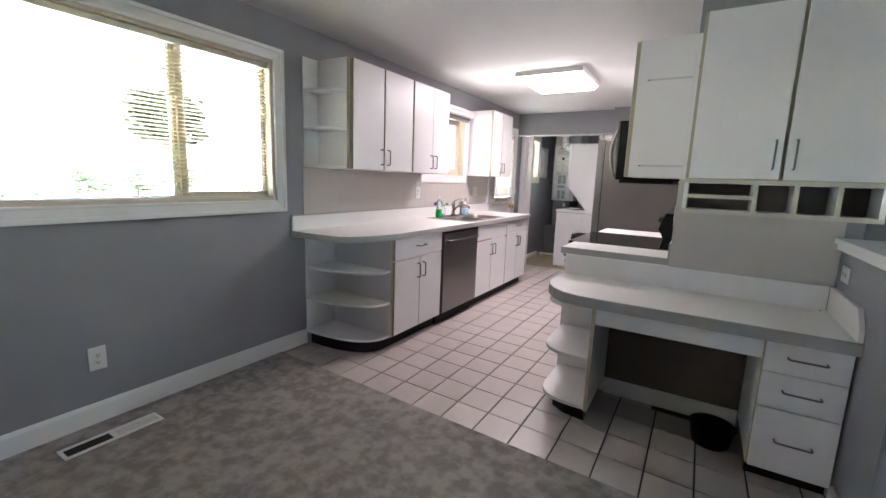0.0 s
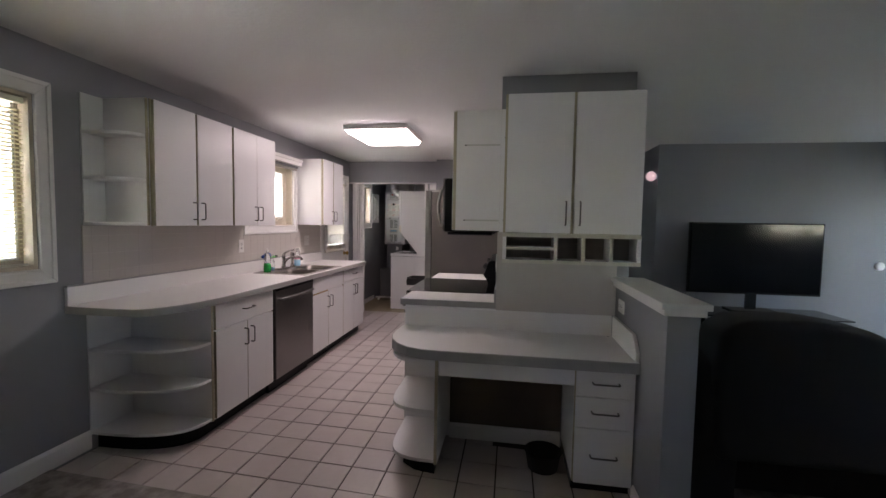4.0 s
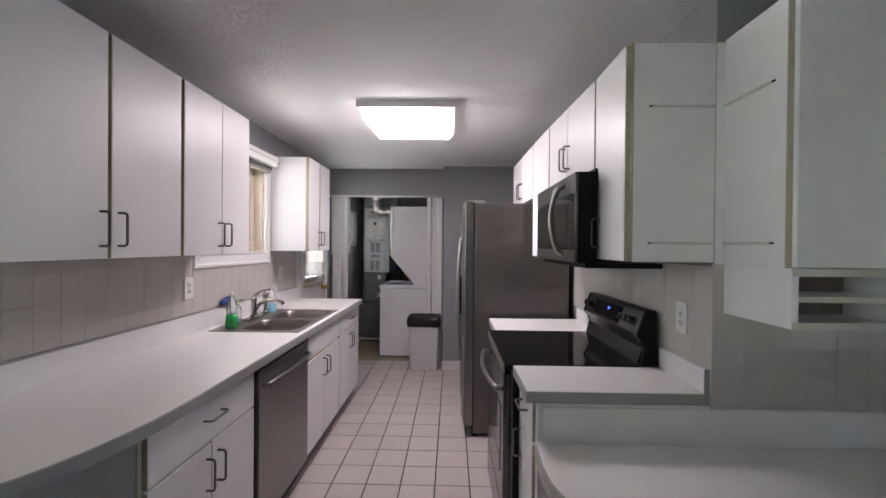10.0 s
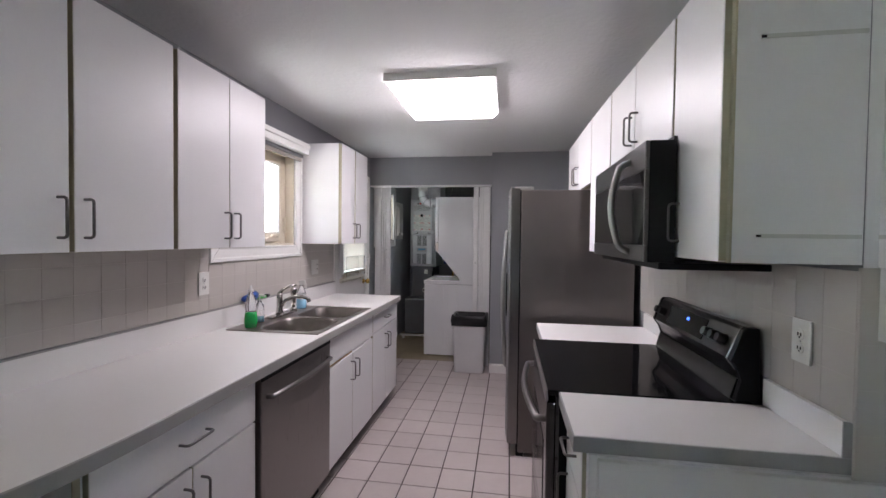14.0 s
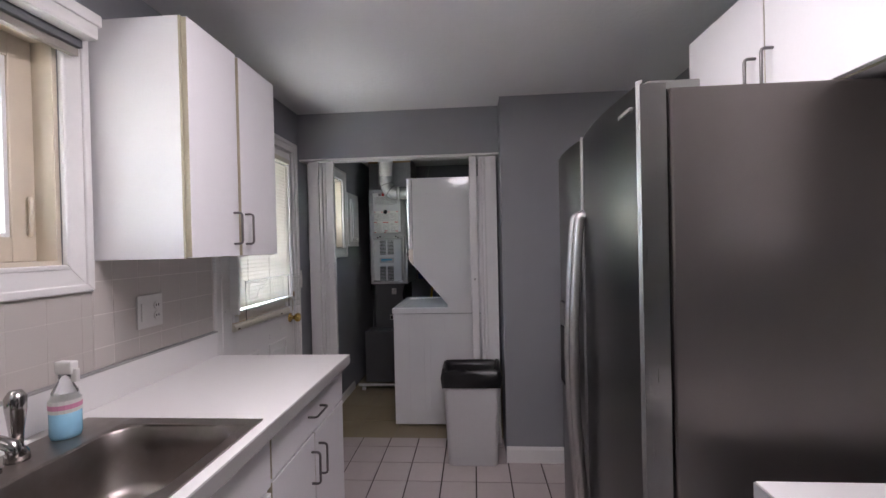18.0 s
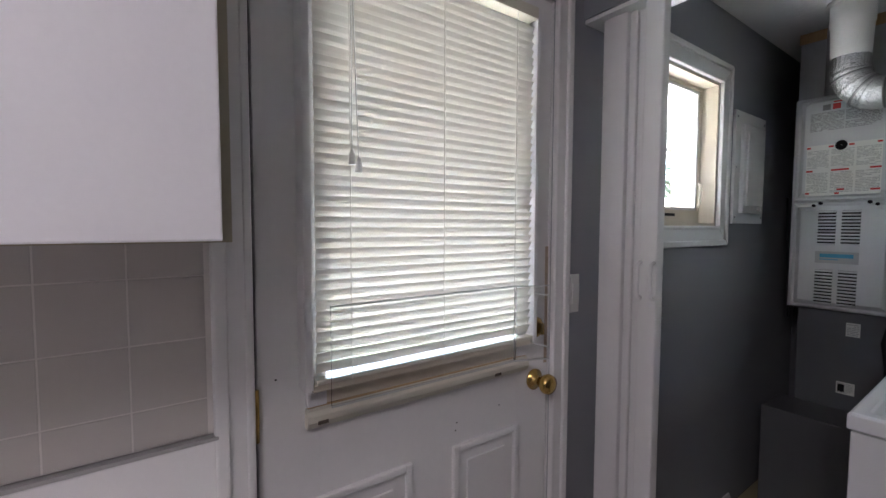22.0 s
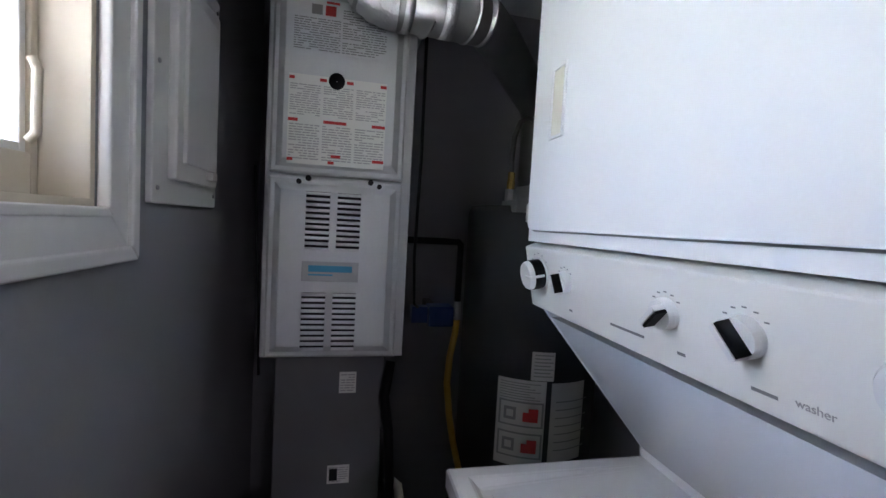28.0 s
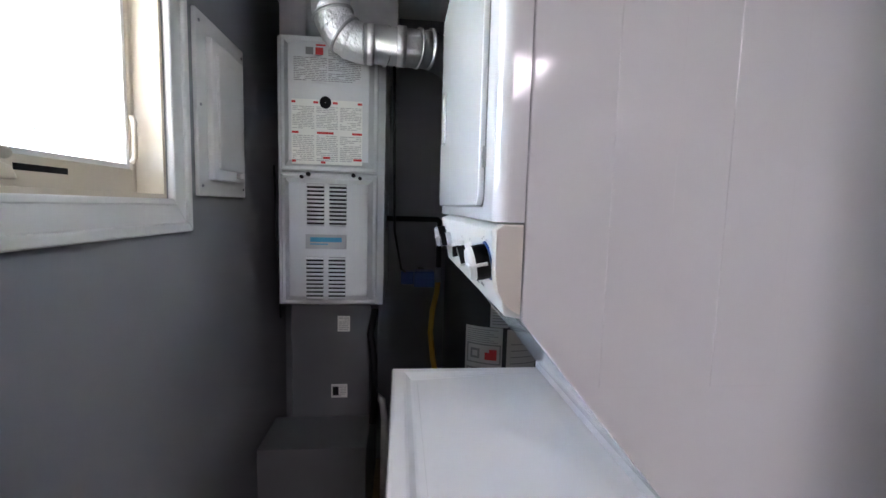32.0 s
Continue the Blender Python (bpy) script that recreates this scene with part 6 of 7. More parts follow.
def flue():
    ob = thing("flue_pipe", (0.37, 5.2, CEIL), "silver foil-taped vent pipe running from the ceiling to the water heater", "flue pipe")
    r = 0.064
    part("collar", lathe([(0.085, 0), (0.085, -0.012), (0.070, -0.014)], (0.365, 5.20, CEIL - 0.001), 28), M_TRIM, ob, "white ceiling collar", True)
    part("upper_pipe", tube([(0.365, 5.20, CEIL - 0.004), (0.365, 5.20, 2.25), (0.365, 5.20, 2.245), (0.365, 5.20, 2.115)], [r + 0.010, r + 0.009, r + 0.006, r + 0.001], 24), M_TRIM, ob, "white painted pipe section", True)
    c = Vector((0.365 + 0.11, 5.20, 2.075))
    el = [(0.365, 5.20, 2.118)] + [(c.x - 0.11 * math.cos(radians(a)), 5.20, c.z - 0.13 * math.sin(radians(a))) for a in [2.25 * k for k in range(41)]]
    bm = tube(el, [r + (0.002 if i % 12 in (6, 7) else 0.0) for i in range(len(el))], 72)
    rnd = random.Random(12)
    for v in bm.verts:
        v.co += Vector((rnd.gauss(0, 1), rnd.gauss(0, 1), rnd.gauss(0, 1))) * 0.00055
    part("elbow", bm, M_FOIL, ob, "crinkled foil elbow")
    for a in (20, 55):
        d1 = Vector((math.sin(radians(a)) * 0.11, 0, -math.cos(radians(a)) * 0.13)).normalized()
        m = Vector((c.x - 0.11 * math.cos(radians(a)), 5.20, c.z - 0.13 * math.sin(radians(a))))
        part("seam", tube([m - d1 * 0.004, m + d1 * 0.004], r + 0.006, 28), M_GALV, ob, "crimped elbow joint", True)
    part("run", tube([(0.474, 5.20, 1.945), (0.66, 5.215, 1.945), (0.70, 5.22, 1.945)], r - 0.002, 24), M_GALV, ob, "", True)
    for x, w in ((0.485, 0.022), (0.585, 0.03)):
        part("tape", tube([(x, 5.203, 1.945), (x + w, 5.205, 1.945)], r + 0.0015, 24), M_FOIL, ob, "silver tape band", True)
    for x in (0.545, 0.655, 0.695):
        part("seam", tube([(x, 5.21, 1.945), (x + 0.006, 5.212, 1.945)], r + 0.003, 24), M_GALV, ob, "crimped joint", True)
    part("slant", tube([(0.70, 5.22, 1.945), (0.76, 5.28, 1.938), (1.02, 5.58, 1.86), (1.05, 5.62, 1.82), (1.06, 5.64, 1.50)], [r - 0.001, r - 0.003, r - 0.003, r - 0.003, r - 0.002], 20), M_DUCT, ob, "dark pipe to the heater", True)
    b = thing("vent_pipe", (0.29, 5.40, 2.1), "galvanised vent rising from the furnace", "pipe")
    part("pipe", tube([(0.285, 5.38, 2.006), (0.285, 5.38, CEIL - 0.002)], 0.04, 18), M_GALV, b, "", True)
    d = thing("ceiling_vent", (0.634, 4.935, CEIL), "round ivory vent with concentric rings on the laundry ceiling", "vent")
    at = (0.634, 4.935, CEIL)
    part("body", lathe([(0.0, -0.030), (0.080, -0.030), (0.092, -0.024), (0.100, -0.010), (0.102, -0.001)], at, 36), M_PVC, d, "", True)
    for r0 in (0.022, 0.044, 0.068):
        part("ring", lathe([(r0 - 0.007, -0.0302), (r0 - 0.003, -0.040), (r0 + 0.003, -0.040), (r0 + 0.007, -0.0302)], at, 36), M_TRIM, d, "", True)
    part("hub", lathe([(0.0, -0.042), (0.007, -0.040), (0.010, -0.0302)], at, 24), M_TRIM, d, "", True)
    w = thing("pull_string", (0.60, 4.95, 2.1), "thin white string hanging from the laundry ceiling", "cord")
    part("string", tube([(0.84, 5.20, CEIL - 0.001), (0.78, 5.0, 2.02), (0.77, 4.91, 1.931)], 0.0012, 6), M_PALE, w)
    return ob, b


for ob in flue():
    ob.location.x -= 0.015


def heater():
    c = (1.07, 5.66)
    ob = thing("water_heater", (c[0], c[1], 0), "tall charcoal water heater with paper labels behind the washer", "water heater")
    part("tank", lathe([(0.255, 0.05), (0.262, 0.06), (0.262, 1.46), (0.25, 1.485), (0.0, 1.50)], (*c, 0), 40), M_HEATER, ob, "", True)
    part("base", lathe([(0.24, 0), (0.24, 0.05)], (*c, 0), 32), M_BLACK, ob)
    part("draft_hood", lathe([(0.10, 1.49), (0.10, 1.53), (0.07, 1.58), (0.066, 1.60)], (1.06, 5.64, 0), 24), M_GALV, ob, "", True)

    def sheet(a0, a1, z0, z1, material, name, r=0.2635):
        bm = bmesh.new()
        n = 8
        cols = [[bm.verts.new((c[0] + r * math.cos(radians(a0 + (a1 - a0) * i / n)), c[1] + r * math.sin(radians(a0 + (a1 - a0) * i / n)), z)) for z in (z0, z1)] for i in range(n + 1)]
        for p, q in zip(cols, cols[1:]):
            bm.faces.new((p[0], q[0], q[1], p[1]))
        return part(name, bm, material, ob, "paper label on the tank")

    sheet(226, 262, 0.60, 0.90, M_SHADEP, "label")
    sheet(250, 267, 0.902, 1.00, M_SHADEP, "label")
    sheet(266, 296, 0.62, 0.895, M_SHADEP, "label")
    for z in (0.738, 0.630):
        sheet(228, 261, z, z + 0.088, M_INK, "label_border", 0.2641)
        sheet(229.5, 259.5, z + 0.006, z + 0.082, M_SHADEP, "label_field", 0.2647)
        sheet(232, 241, z + 0.022, z + 0.066, M_INK, "pictogram", 0.2653)
        sheet(234, 239, z + 0.032, z + 0.056, M_SHADEP, "pictogram", 0.2658)
        sheet(246, 257, z + 0.020, z + 0.052, M_RED, "pictogram", 0.2653)
        sheet(250, 257, z + 0.052, z + 0.066, M_RED, "pictogram", 0.2653)
    for i in range(7):
        sheet(228, 258 - 4 * (i % 3), 0.832 + i * 0.009, 0.835 + i * 0.009, M_INK, "label_print", 0.2642)
        sheet(252, 266 - 2 * (i % 2), 0.915 + i * 0.012, 0.919 + i * 0.012, M_INK, "label_print", 0.2642)
        sheet(270, 300 - 5 * (i % 2), 0.66 + i * 0.028, 0.664 + i * 0.028, M_INK, "label_print", 0.2642)
    # pipes on the heater
    f = thing("water_pipe", (0.93, 5.6, 1.5), "braided connector and copper pipe on the heater", "pipe")
    part("hose", tube([(0.918, 5.55, 1.60), (0.915, 5.55, 1.66), (0.920, 5.55, 1.73), (0.940, 5.555, 1.785), (0.977, 5.56, 1.805), (1.02, 5.60, 1.80), (1.05, 5.64, 1.76)], 0.0095, 12), M_BRAID, f, "dark braided connector", True)
    part("valve", join(tube([(0.917, 5.55, 1.545), (0.918, 5.55, 1.575)], 0.015, 8), tube([(0.918, 5.55, 1.575), (0.918, 5.55, 1.605)], 0.0125, 6)), M_BRASS, f, "brass fitting")
    part("nut", tube([(0.916, 5.55, 1.505), (0.917, 5.55, 1.545)], 0.018, 6), M_GALV, f, "silver nut")
    part("bracket", join(bx(0.895, 1.02, 5.43, 5.57, 1.462, 1.504, 0.004), bx(0.93, 1.00, 5.41, 5.43, 1.43, 1.49, 0.003)), M_GALV, f)
    g = thing("gas_line", (0.80, 5.62, 1.0), "yellow gas hose hanging from a dark pipe", "gas hose")
    part("pipe", tube([(0.53, 5.66, 1.345), (0.70, 5.66, 1.345), (0.765, 5.66, 1.345), (0.775, 5.66, 1.335), (0.775, 5.66, 1.12)], 0.013, 10), M_BLACK, g, "dark iron pipe", True)
    part("fitting", tube([(0.775, 5.66, 1.12), (0.775, 5.655, 1.05)], 0.014, 8), M_GALV, g, "", True)
    part("hose", tube([(0.775, 5.655, 1.05), (0.77, 5.65, 1.0), (0.75, 5.63, 0.92), (0.742, 5.62, 0.82), (0.755, 5.61, 0.70), (0.775, 5.61, 0.60), (0.80, 5.60, 0.50)], 0.013, 10), M_YELLOW, g, "yellow corrugated hose", True)
    v = thing("gas_valve_box", (0.66, 5.90, 1.1), "blue junction box on the dark wall", "junction box")
    part("box", bx(0.66, 0.755, 5.62, 5.70, 1.03, 1.105, 0.008), M_BLUE, v)
    part("lid", bx(0.60, 0.66, 5.64, 5.69, 1.04, 1.10, 0.004), M_BLUE, v)
    part("bracket", bx(0.69, 0.72, 5.70, 5.948, 1.05, 1.08, 0), M_BLACK, v)
    k = thing("cable", (0.57, 5.7, 1.5), "black cable running down beside the furnace", "cable")
    part("wire", tube([(0.56, 5.36, 1.95), (0.565, 5.38, 1.6), (0.57, 5.45, 1.30), (0.60, 5.6, 1.12), (0.62, 5.64, 1.10)], 0.005, 8), M_BLACK, k, "", True)
    k2 = thing("cable", (0.08, 5.5, 1.0), "thin dark cable on the wall beside the furnace", "cable")
    part("wire", tube([(0.09, 5.45, 1.55), (0.105, 5.42, 1.35), (0.12, 5.40, 1.15), (0.13, 5.38, 0.95)], 0.004, 8), M_BLACK, k2, "", True)
    p = thing("drain_pipe", (0.3, 5.06, 0.02), "white condensate pipe lying on the laundry floor", "pipe")
    part("pipe", tube([(0.06, 5.06, 0.045), (0.58, 5.05, 0.045)], 0.014, 12), M_PVC, p, "", True)
    for xa in (0.10, 0.50):
        part("foot", bx(xa, xa + 0.03, 5.035, 5.075, -0.002, 0.032, 0), M_PVC, p)
    h2 = thing("drain_hose", (0.47, 5.26, 0.5), "dark drain hose and white fitting beside the blower cabinet", "hose")
    part("hose", tube([(0.50, 5.335, 1.00), (0.485, 5.32, 0.90), (0.50, 5.31, 0.80), (0.505, 5.27, 0.68), (0.50, 5.26, 0.57)], 0.014, 10), M_BLACK, h2, "", True)
    part("fitting", tube([(0.50, 5.32, 0.66), (0.535, 5.30, 0.64), (0.545, 5.29, 0.57), (0.545, 5.29, 0.05)], 0.014, 10), M_PVC, h2, "", True)


heater()


def laundry_center():
    y0, y1 = 4.210, 4.908
    ob = thing("laundry_center", (0.95, (y0 + y1) / 2, 0), "white stacked washer and dryer unit with round dials", "washer dryer")
    xb = 1.34
    # washer below
    part("washer_body", prism([(0.584, 0.015), (0.584, 0.875), (xb, 0.875), (xb, 0.015)], "y", y0 + 0.004, y1 - 0.004, 0.004), M_ENAMEL, ob, "white washer cabinet")
    zt = 0.925
    # a rim all round, a sloping inner edge and a sunken lid
    bm = bmesh.new()
    rings = []
    for inset, z in ((0.004, 0.880), (0, 0.884), (0, zt - 0.007), (0.003, zt - 0.002), (0.009, zt), (0.034, zt), (0.040, zt - 0.003), (0.052, zt - 0.014), (0.058, zt - 0.016)):
        xa, xc = 0.577 + inset, 1.0132
        zb, xr = (zt, 1.0132 - (inset - 0.009)) if inset > 0.009 else (z, xc)
        rings.append([bm.verts.new(p) for p in ((xa, y0 + inset, z), (xr, y0 + inset, zb), (xr, y1 - inset, zb), (xa, y1 - inset, z))])
    for r0, r1 in zip(rings, rings[1:]):
        for j in range(4):
            bm.faces.new((r0[j], r0[(j + 1) % 4], r1[(j + 1) % 4], r1[j]))
    bm.faces.new(rings[-1])
    bm.faces.new(rings[0][::-1])
    bmesh.ops.remove_doubles(bm, verts=bm.verts, dist=1e-5)
    bmesh.ops.recalc_face_normals(bm, faces=bm.faces)
    tp = part("washer_top", bm, M_ENAMEL, ob, "white washer top with a raised rim")
    part("lid", bx(0.648, 0.985, y0 + 0.072, y1 - 0.072, zt - 0.0165, zt - 0.0135, 0.0028), M_ENAMEL, tp, "sunken white lid")
    for y in (y0 + 0.06, y1 - 0.06):
        for x in (0.63, 1.28):
            part("foot", lathe([(0.02, 0), (0.02, 0.016)], (x, y, -0.002), 10), M_BLACK, ob)
    # tall side panels and back tower, with the sloping cut
    side = [(0.7515, 1.925), (0.7515, 1.256), (0.771, 1.232), (1.012, 0.945), (1.012, 0.88), (xb, 0.88), (xb, 1.925)]
    for a, b in ((y0, y0 + 0.012), (y1 - 0.012, y1)):
        s = part("side_panel", prism(side, "y", a, b, 0.003), M_ENAMEL, ob, "white steel side panel")
    ya = y0 - 0.0009
    for xa, xc, z0, z1 in ((0.862, 0.948, 1.165, 1.815), (1.022, 1.118, 1.165, 1.80)):
        part("pressed_panel", prism(arc(xc - 0.02, z1 - 0.02, 0.02, 0, 90, 5) + arc(xa + 0.02, z1 - 0.02, 0.02, 90, 180, 5) + [(xa, z0), (xc, z0)], "y", ya, y0 + 0.001, 0.0008), M_ENAMEL, ob)
    for xa, xc in ((0.705, 0.822), (0.868, 0.985)):
        part("pressed_panel", prism(arc(xc - 0.02, 0.83, 0.02, 0, 90, 5) + arc(xa + 0.02, 0.83, 0.02, 90, 180, 5) + [(xa, 0.12), (xc, 0.12)], "y", y0 + 0.0003, y0 + 0.006, 0.0034), M_ENAMEL, ob)
    part("under_slope", prism([(0.773, 1.232), (1.0135, 0.943), (1.0135, 0.90), (1.06, 0.90), (1.06, 1.232)], "y", y0 + 0.012, y1 - 0.012), M_ENAMEL, ob, "white sloping underside")
    part("dryer_body", bx(0.76, xb, y0 + 0.012, y1 - 0.012, 1.262, 1.922, 0.004), M_ENAMEL, ob, "white dryer cabinet")
    part("dryer_top", bx(0.709, xb, y0 - 0.001, y1 + 0.001, 1.918, 1.930, 0.003), M_ENAMEL, ob)
    # dryer front: frame and large flush door
    part("front_frame", prism([(0.7495, y0)] + arc(0.731, y0 + 0.020, 0.020, 270, 180, 9) + arc(0.731, y1 - 0.020, 0.020, 180, 90, 9) + [(0.7495, y1)], "z", 1.384, 1.918), M_ENAMEL, ob)
    def rounded(ya, yb, za, zb, r):
        return arc(yb - r, zb - r, r, 0, 90, 5) + arc(ya + r, zb - r, r, 90, 180, 5) + arc(ya + r, za + r, r, 180, 270, 5) + arc(yb - r, za + r, r, 270, 360, 5)

    d = part("dryer_door", prism(rounded(y0 + 0.074, y1 - 0.026, 1.405, 1.90, 0.018), "x", 0.7015, 0.7115, 0.003, 3), M_ENAMEL, ob, "large flush white dryer door")
    part("door_gap", prism(rounded(y0 + 0.0720, y1 - 0.0240, 1.4025, 1.9025, 0.019), "x", 0.7095, 0.7114), M_INK, ob)
    part("door_hinge", bx(0.7060, 0.7112, y0 + 0.0685, y0 + 0.0735, 1.458, 1.488, 0.001), M_GALV, ob, "small steel hinge")
    part("door_grip", bx(0.6990, 0.7020, 4.762, 4.800, 1.566, 1.676, 0.001), M_ENAMEL2, d, "ivory recessed grip")
    part("grip_rim", join(bx(0.6970, 0.7010, 4.757, 4.762, 1.561, 1.681, 0.001), bx(0.6970, 0.7010, 4.800, 4.805, 1.561, 1.681, 0.001), bx(0.6970, 0.7010, 4.762, 4.800, 1.676, 1.681, 0.001), bx(0.6970, 0.7010, 4.762, 4.800, 1.561, 1.566, 0.001)), M_ENAMEL, d)
    # control panel, tipped to face slightly down
    prof = [(0.732, 1.381), (0.712, 1.372), (0.735, 1.256), (0.79, 1.246), (0.79, 1.381)]
    cp = part("control_panel", prism(prof, "y", y0 + 0.0265, y1 - 0.001, 0.003), M_PANELIV, ob, "ivory-white control panel")
    lo, hi = Vector((0.735, 0, 1.256)), Vector((0.712, 0, 1.372))
    sl = hi - lo
    n = Vector((-sl.z, 0, sl.x)).normalized()

    def on(y, s, o):
        return Vector((lo.x, y, lo.z)) + sl * s + n * o

    part("panel_end", prism([(0.724, 1.3815), (0.7135, 1.374), (0.7150, 1.315), (0.7185, 1.295), (0.726, 1.281), (0.738, 1.270), (0.7495, 1.264), (0.7495, 1.3815)], "y", y0 - 0.0005, y0 + 0.026, 0.002), M_IVORY, cp, "yellowed ivory end cap")

    def wedge(y, s, r, turn, side, lo_, hi_, material, k, label, wide):
        """A raised bar across a dial, turned by an angle from upright; side shifts it off the middle."""
        up, sd = sl.normalized(), Vector((0, -1, 0))
        dirn = up * math.cos(radians(turn)) + sd * math.sin(radians(turn))
        crs = n.cross(dirn).normalized()
        bm = bmesh.new()
        vs = [bm.verts.new(q + dirn * u * r * 0.86 + crs * (v * w + side) * r) for q, w in ((on(y, s, lo_), wide), (on(y, s, hi_), wide * 0.8)) for u, v in ((-1, -1), (1, -1), (1, 1), (-1, 1))]
        for f in ((3, 2, 1, 0), (4, 5, 6, 7), (0, 1, 5, 4), (1, 2, 6, 5), (2, 3, 7, 6), (3, 0, 4, 7)):
            bm.faces.new([vs[i] for i in f])
        bmesh.ops.recalc_face_normals(bm, faces=bm.faces)
        part("dial_grip", bm, material, k, label)

    def dial(y, s, r, dark, turn=0):
        if dark:
            k = part("dial", tube([on(y, s, 0.002), on(y, s, 0.012), on(y, s, 0.022)], [r * 0.97, r, r * 0.98], 32), M_BLACK, cp, "dark ribbed dial")
            part("dial_ring", tube([on(y, s, 0), on(y, s, 0.0018)], [r * 1.12, r * 1.10], 32), M_BLUE if y < 4.5 else M_PVC, k, "coloured ring under the dial")
            part("dial_face", tube([on(y, s, 0.022), on(y, s, 0.027), on(y, s, 0.031)], [r * 0.96, r * 0.94, r * 0.84], 32), M_PVC, k, "white dial cap")
            a, b = on(y, s, 0.006), on(y, s, 0.0315)
            out = Vector((0, -1, 0)) * r
            part("pointer", tube([a + out * 0.98, b + out * 0.98, b + out * 0.15], 0.0026, 8), M_PVC, k, "white pointer rib")
        else:
            k = part("dial", tube([on(y, s, 0), on(y, s, 0.006), on(y, s, 0.012)], [r, r, r * 0.93], 28), M_PVC, cp, "round white control dial")
            wedge(y, s, r, turn, 0.12, 0.012, 0.026, M_PVC, k, "white grip", 0.20)
            # black wedge gives one side of the white grip its shade
            wedge(y, s, r, turn, -0.19, 0.012, 0.0255, M_BLACK, k, "dark wedge for the grip's shaded side", 0.12)
        bm = bmesh.new()
        for i in range(5):
            t = radians(40 + i * 25)
            p = on(y, s, 0.0008) + (sl.normalized() * math.sin(t) - Vector((0, 1, 0)) * math.cos(t)) * r * 1.35
            u, v = Vector((0, 0.0025, 0)), sl.normalized() * 0.0008
            bm.faces.new([bm.verts.new(p + q) for q in (-u - v, u - v, u + v, -u + v)])
        part("dial_marks", bm, M_INK, cp, "small printed marks")

    dial(4.848, 0.60, 0.028, True)
    dial(4.752, 0.58, 0.018, False, -15)
    dial(4.522, 0.56, 0.018, False, 48)
    dial(4.424, 0.56, 0.020, False, -38)
    dial(4.288, 0.60, 0.026, True)
    for y, w, s in ((4.60, 0.07, 0.22), (4.41, 0.025, 0.16), (4.505, 0.012, 0.2), (4.745, 0.010, 0.18)):
        bm = bmesh.new()
        p, u, v = on(y, s, 0.0008), Vector((0, w / 2, 0)), sl.normalized() * 0.0018
        bm.faces.new([bm.verts.new(p + q) for q in (-u - v, u - v, u + v, -u + v)])
        part("panel_print", bm, M_INK, cp, "small grey lettering bar")
    word = bpy.data.curves.new("word", "FONT")
    word.body, word.size, word.extrude, word.align_x = "washer", 0.0105, 0.0002, "CENTER"
    tmp = new("tmp_word", word)
    me = bpy.data.meshes.new_from_object(tmp)
    bpy.data.objects.remove(tmp)
    me.materials.append(M_TOPEDGE)
    word_ob = new("lettering", me)
    word_ob.parent = cp
    spot = on(4.368, 0.16, 0.0006) - BASE[ob]
    up = sl.normalized()
    word_ob.matrix_basis = Matrix(((0, up.x, n.x, spot.x), (-1, 0, 0, spot.y), (0, up.z, n.z, spot.z), (0, 0, 0, 1)))
    word_ob["label"] = "grey word washer printed on the panel"
    return ob


laundry_center()


def breaker_panel():
    y0, y1, z0, z1 = 4.99, 5.355, 1.416, 1.943
    ob = thing("breaker_panel", (0, 5.2, 1.42), "white painted electrical breaker panel on the laundry wall", "breaker panel")
    part("cover", bx(0.0, 0.012, y0, y1, z0, z1, 0.003), M_TRIM, ob)
    part("door_surround", bx(0.012, 0.030, y0 + 0.06, y1 - 0.05, z0 + 0.05, z1 - 0.06, 0.008), M_TRIM, ob)
    part("door", bx(0.030, 0.038, y0 + 0.09, y1 - 0.09, z0 + 0.085, z1 - 0.10, 0.003), M_TRIM, ob)
    part("latch", bx(0.030, 0.046, y1 - 0.135, y1 - 0.10, z0 + 0.062, z0 + 0.083, 0.004), M_TRIM, ob)
    for y in (y0 + 0.02, y1 - 0.02):
        for z in (z0 + 0.03, (z0 + z1) / 2, z1 - 0.03):
            part("screw", lathe([(0.005, 0), (0.004, 0.003), (0, 0.0035)], (0.012, y, z), 10, "x"), M_GALV, ob)


breaker_panel()

# ---- living room ----


def television():
    x0, x1, z0, z1, y = 4.39, 5.66, 0.735, 1.485, 2.42
    ob = thing("television", (5.02, y, 0.56), "large black flat television on a glass stand", "television")
    part("frame", bx(x0, x1, y, y + 0.05, z0, z1, 0.006), M_BLACK, ob)
    part("screen", bx(x0 + 0.015, x1 - 0.015, y - 0.003, y, z0 + 0.02, z1 - 0.015, 0), M_SCREEN, ob)
    part("neck", bx(4.97, 5.07, y + 0.01, y + 0.04, 0.575, z0, 0.003), M_BLACK, ob)
    part("foot", bx(4.80, 5.24, y - 0.10, y + 0.14, 0.562, 0.574, 0.004), M_BLACK, ob)
    st = thing("tv_stand", (5.1, 2.35, 0), "black television stand with smoked glass shelves", "tv stand")
    part("top_shelf", bx(4.45, 5.75, 2.08, 2.62, 0.548, 0.561, 0.002), M_TGLASS, st)
    part("lower_shelf", bx(4.55, 5.65, 2.12, 2.60, 0.25, 0.262, 0.002), M_TGLASS, st)
    for x in (4.62, 5.58):
        part("leg", tube([(x + (0.09 if x > 5 else -0.09), 2.14, 0.0), (x, 2.16, 0.3), (x - (0.05 if x > 5 else -0.05), 2.18, 0.548)], 0.022, 10), M_BLACK, st)
        part("leg", tube([(x, 2.56, 0.0), (x, 2.56, 0.548)], 0.022, 10), M_BLACK, st)


television()


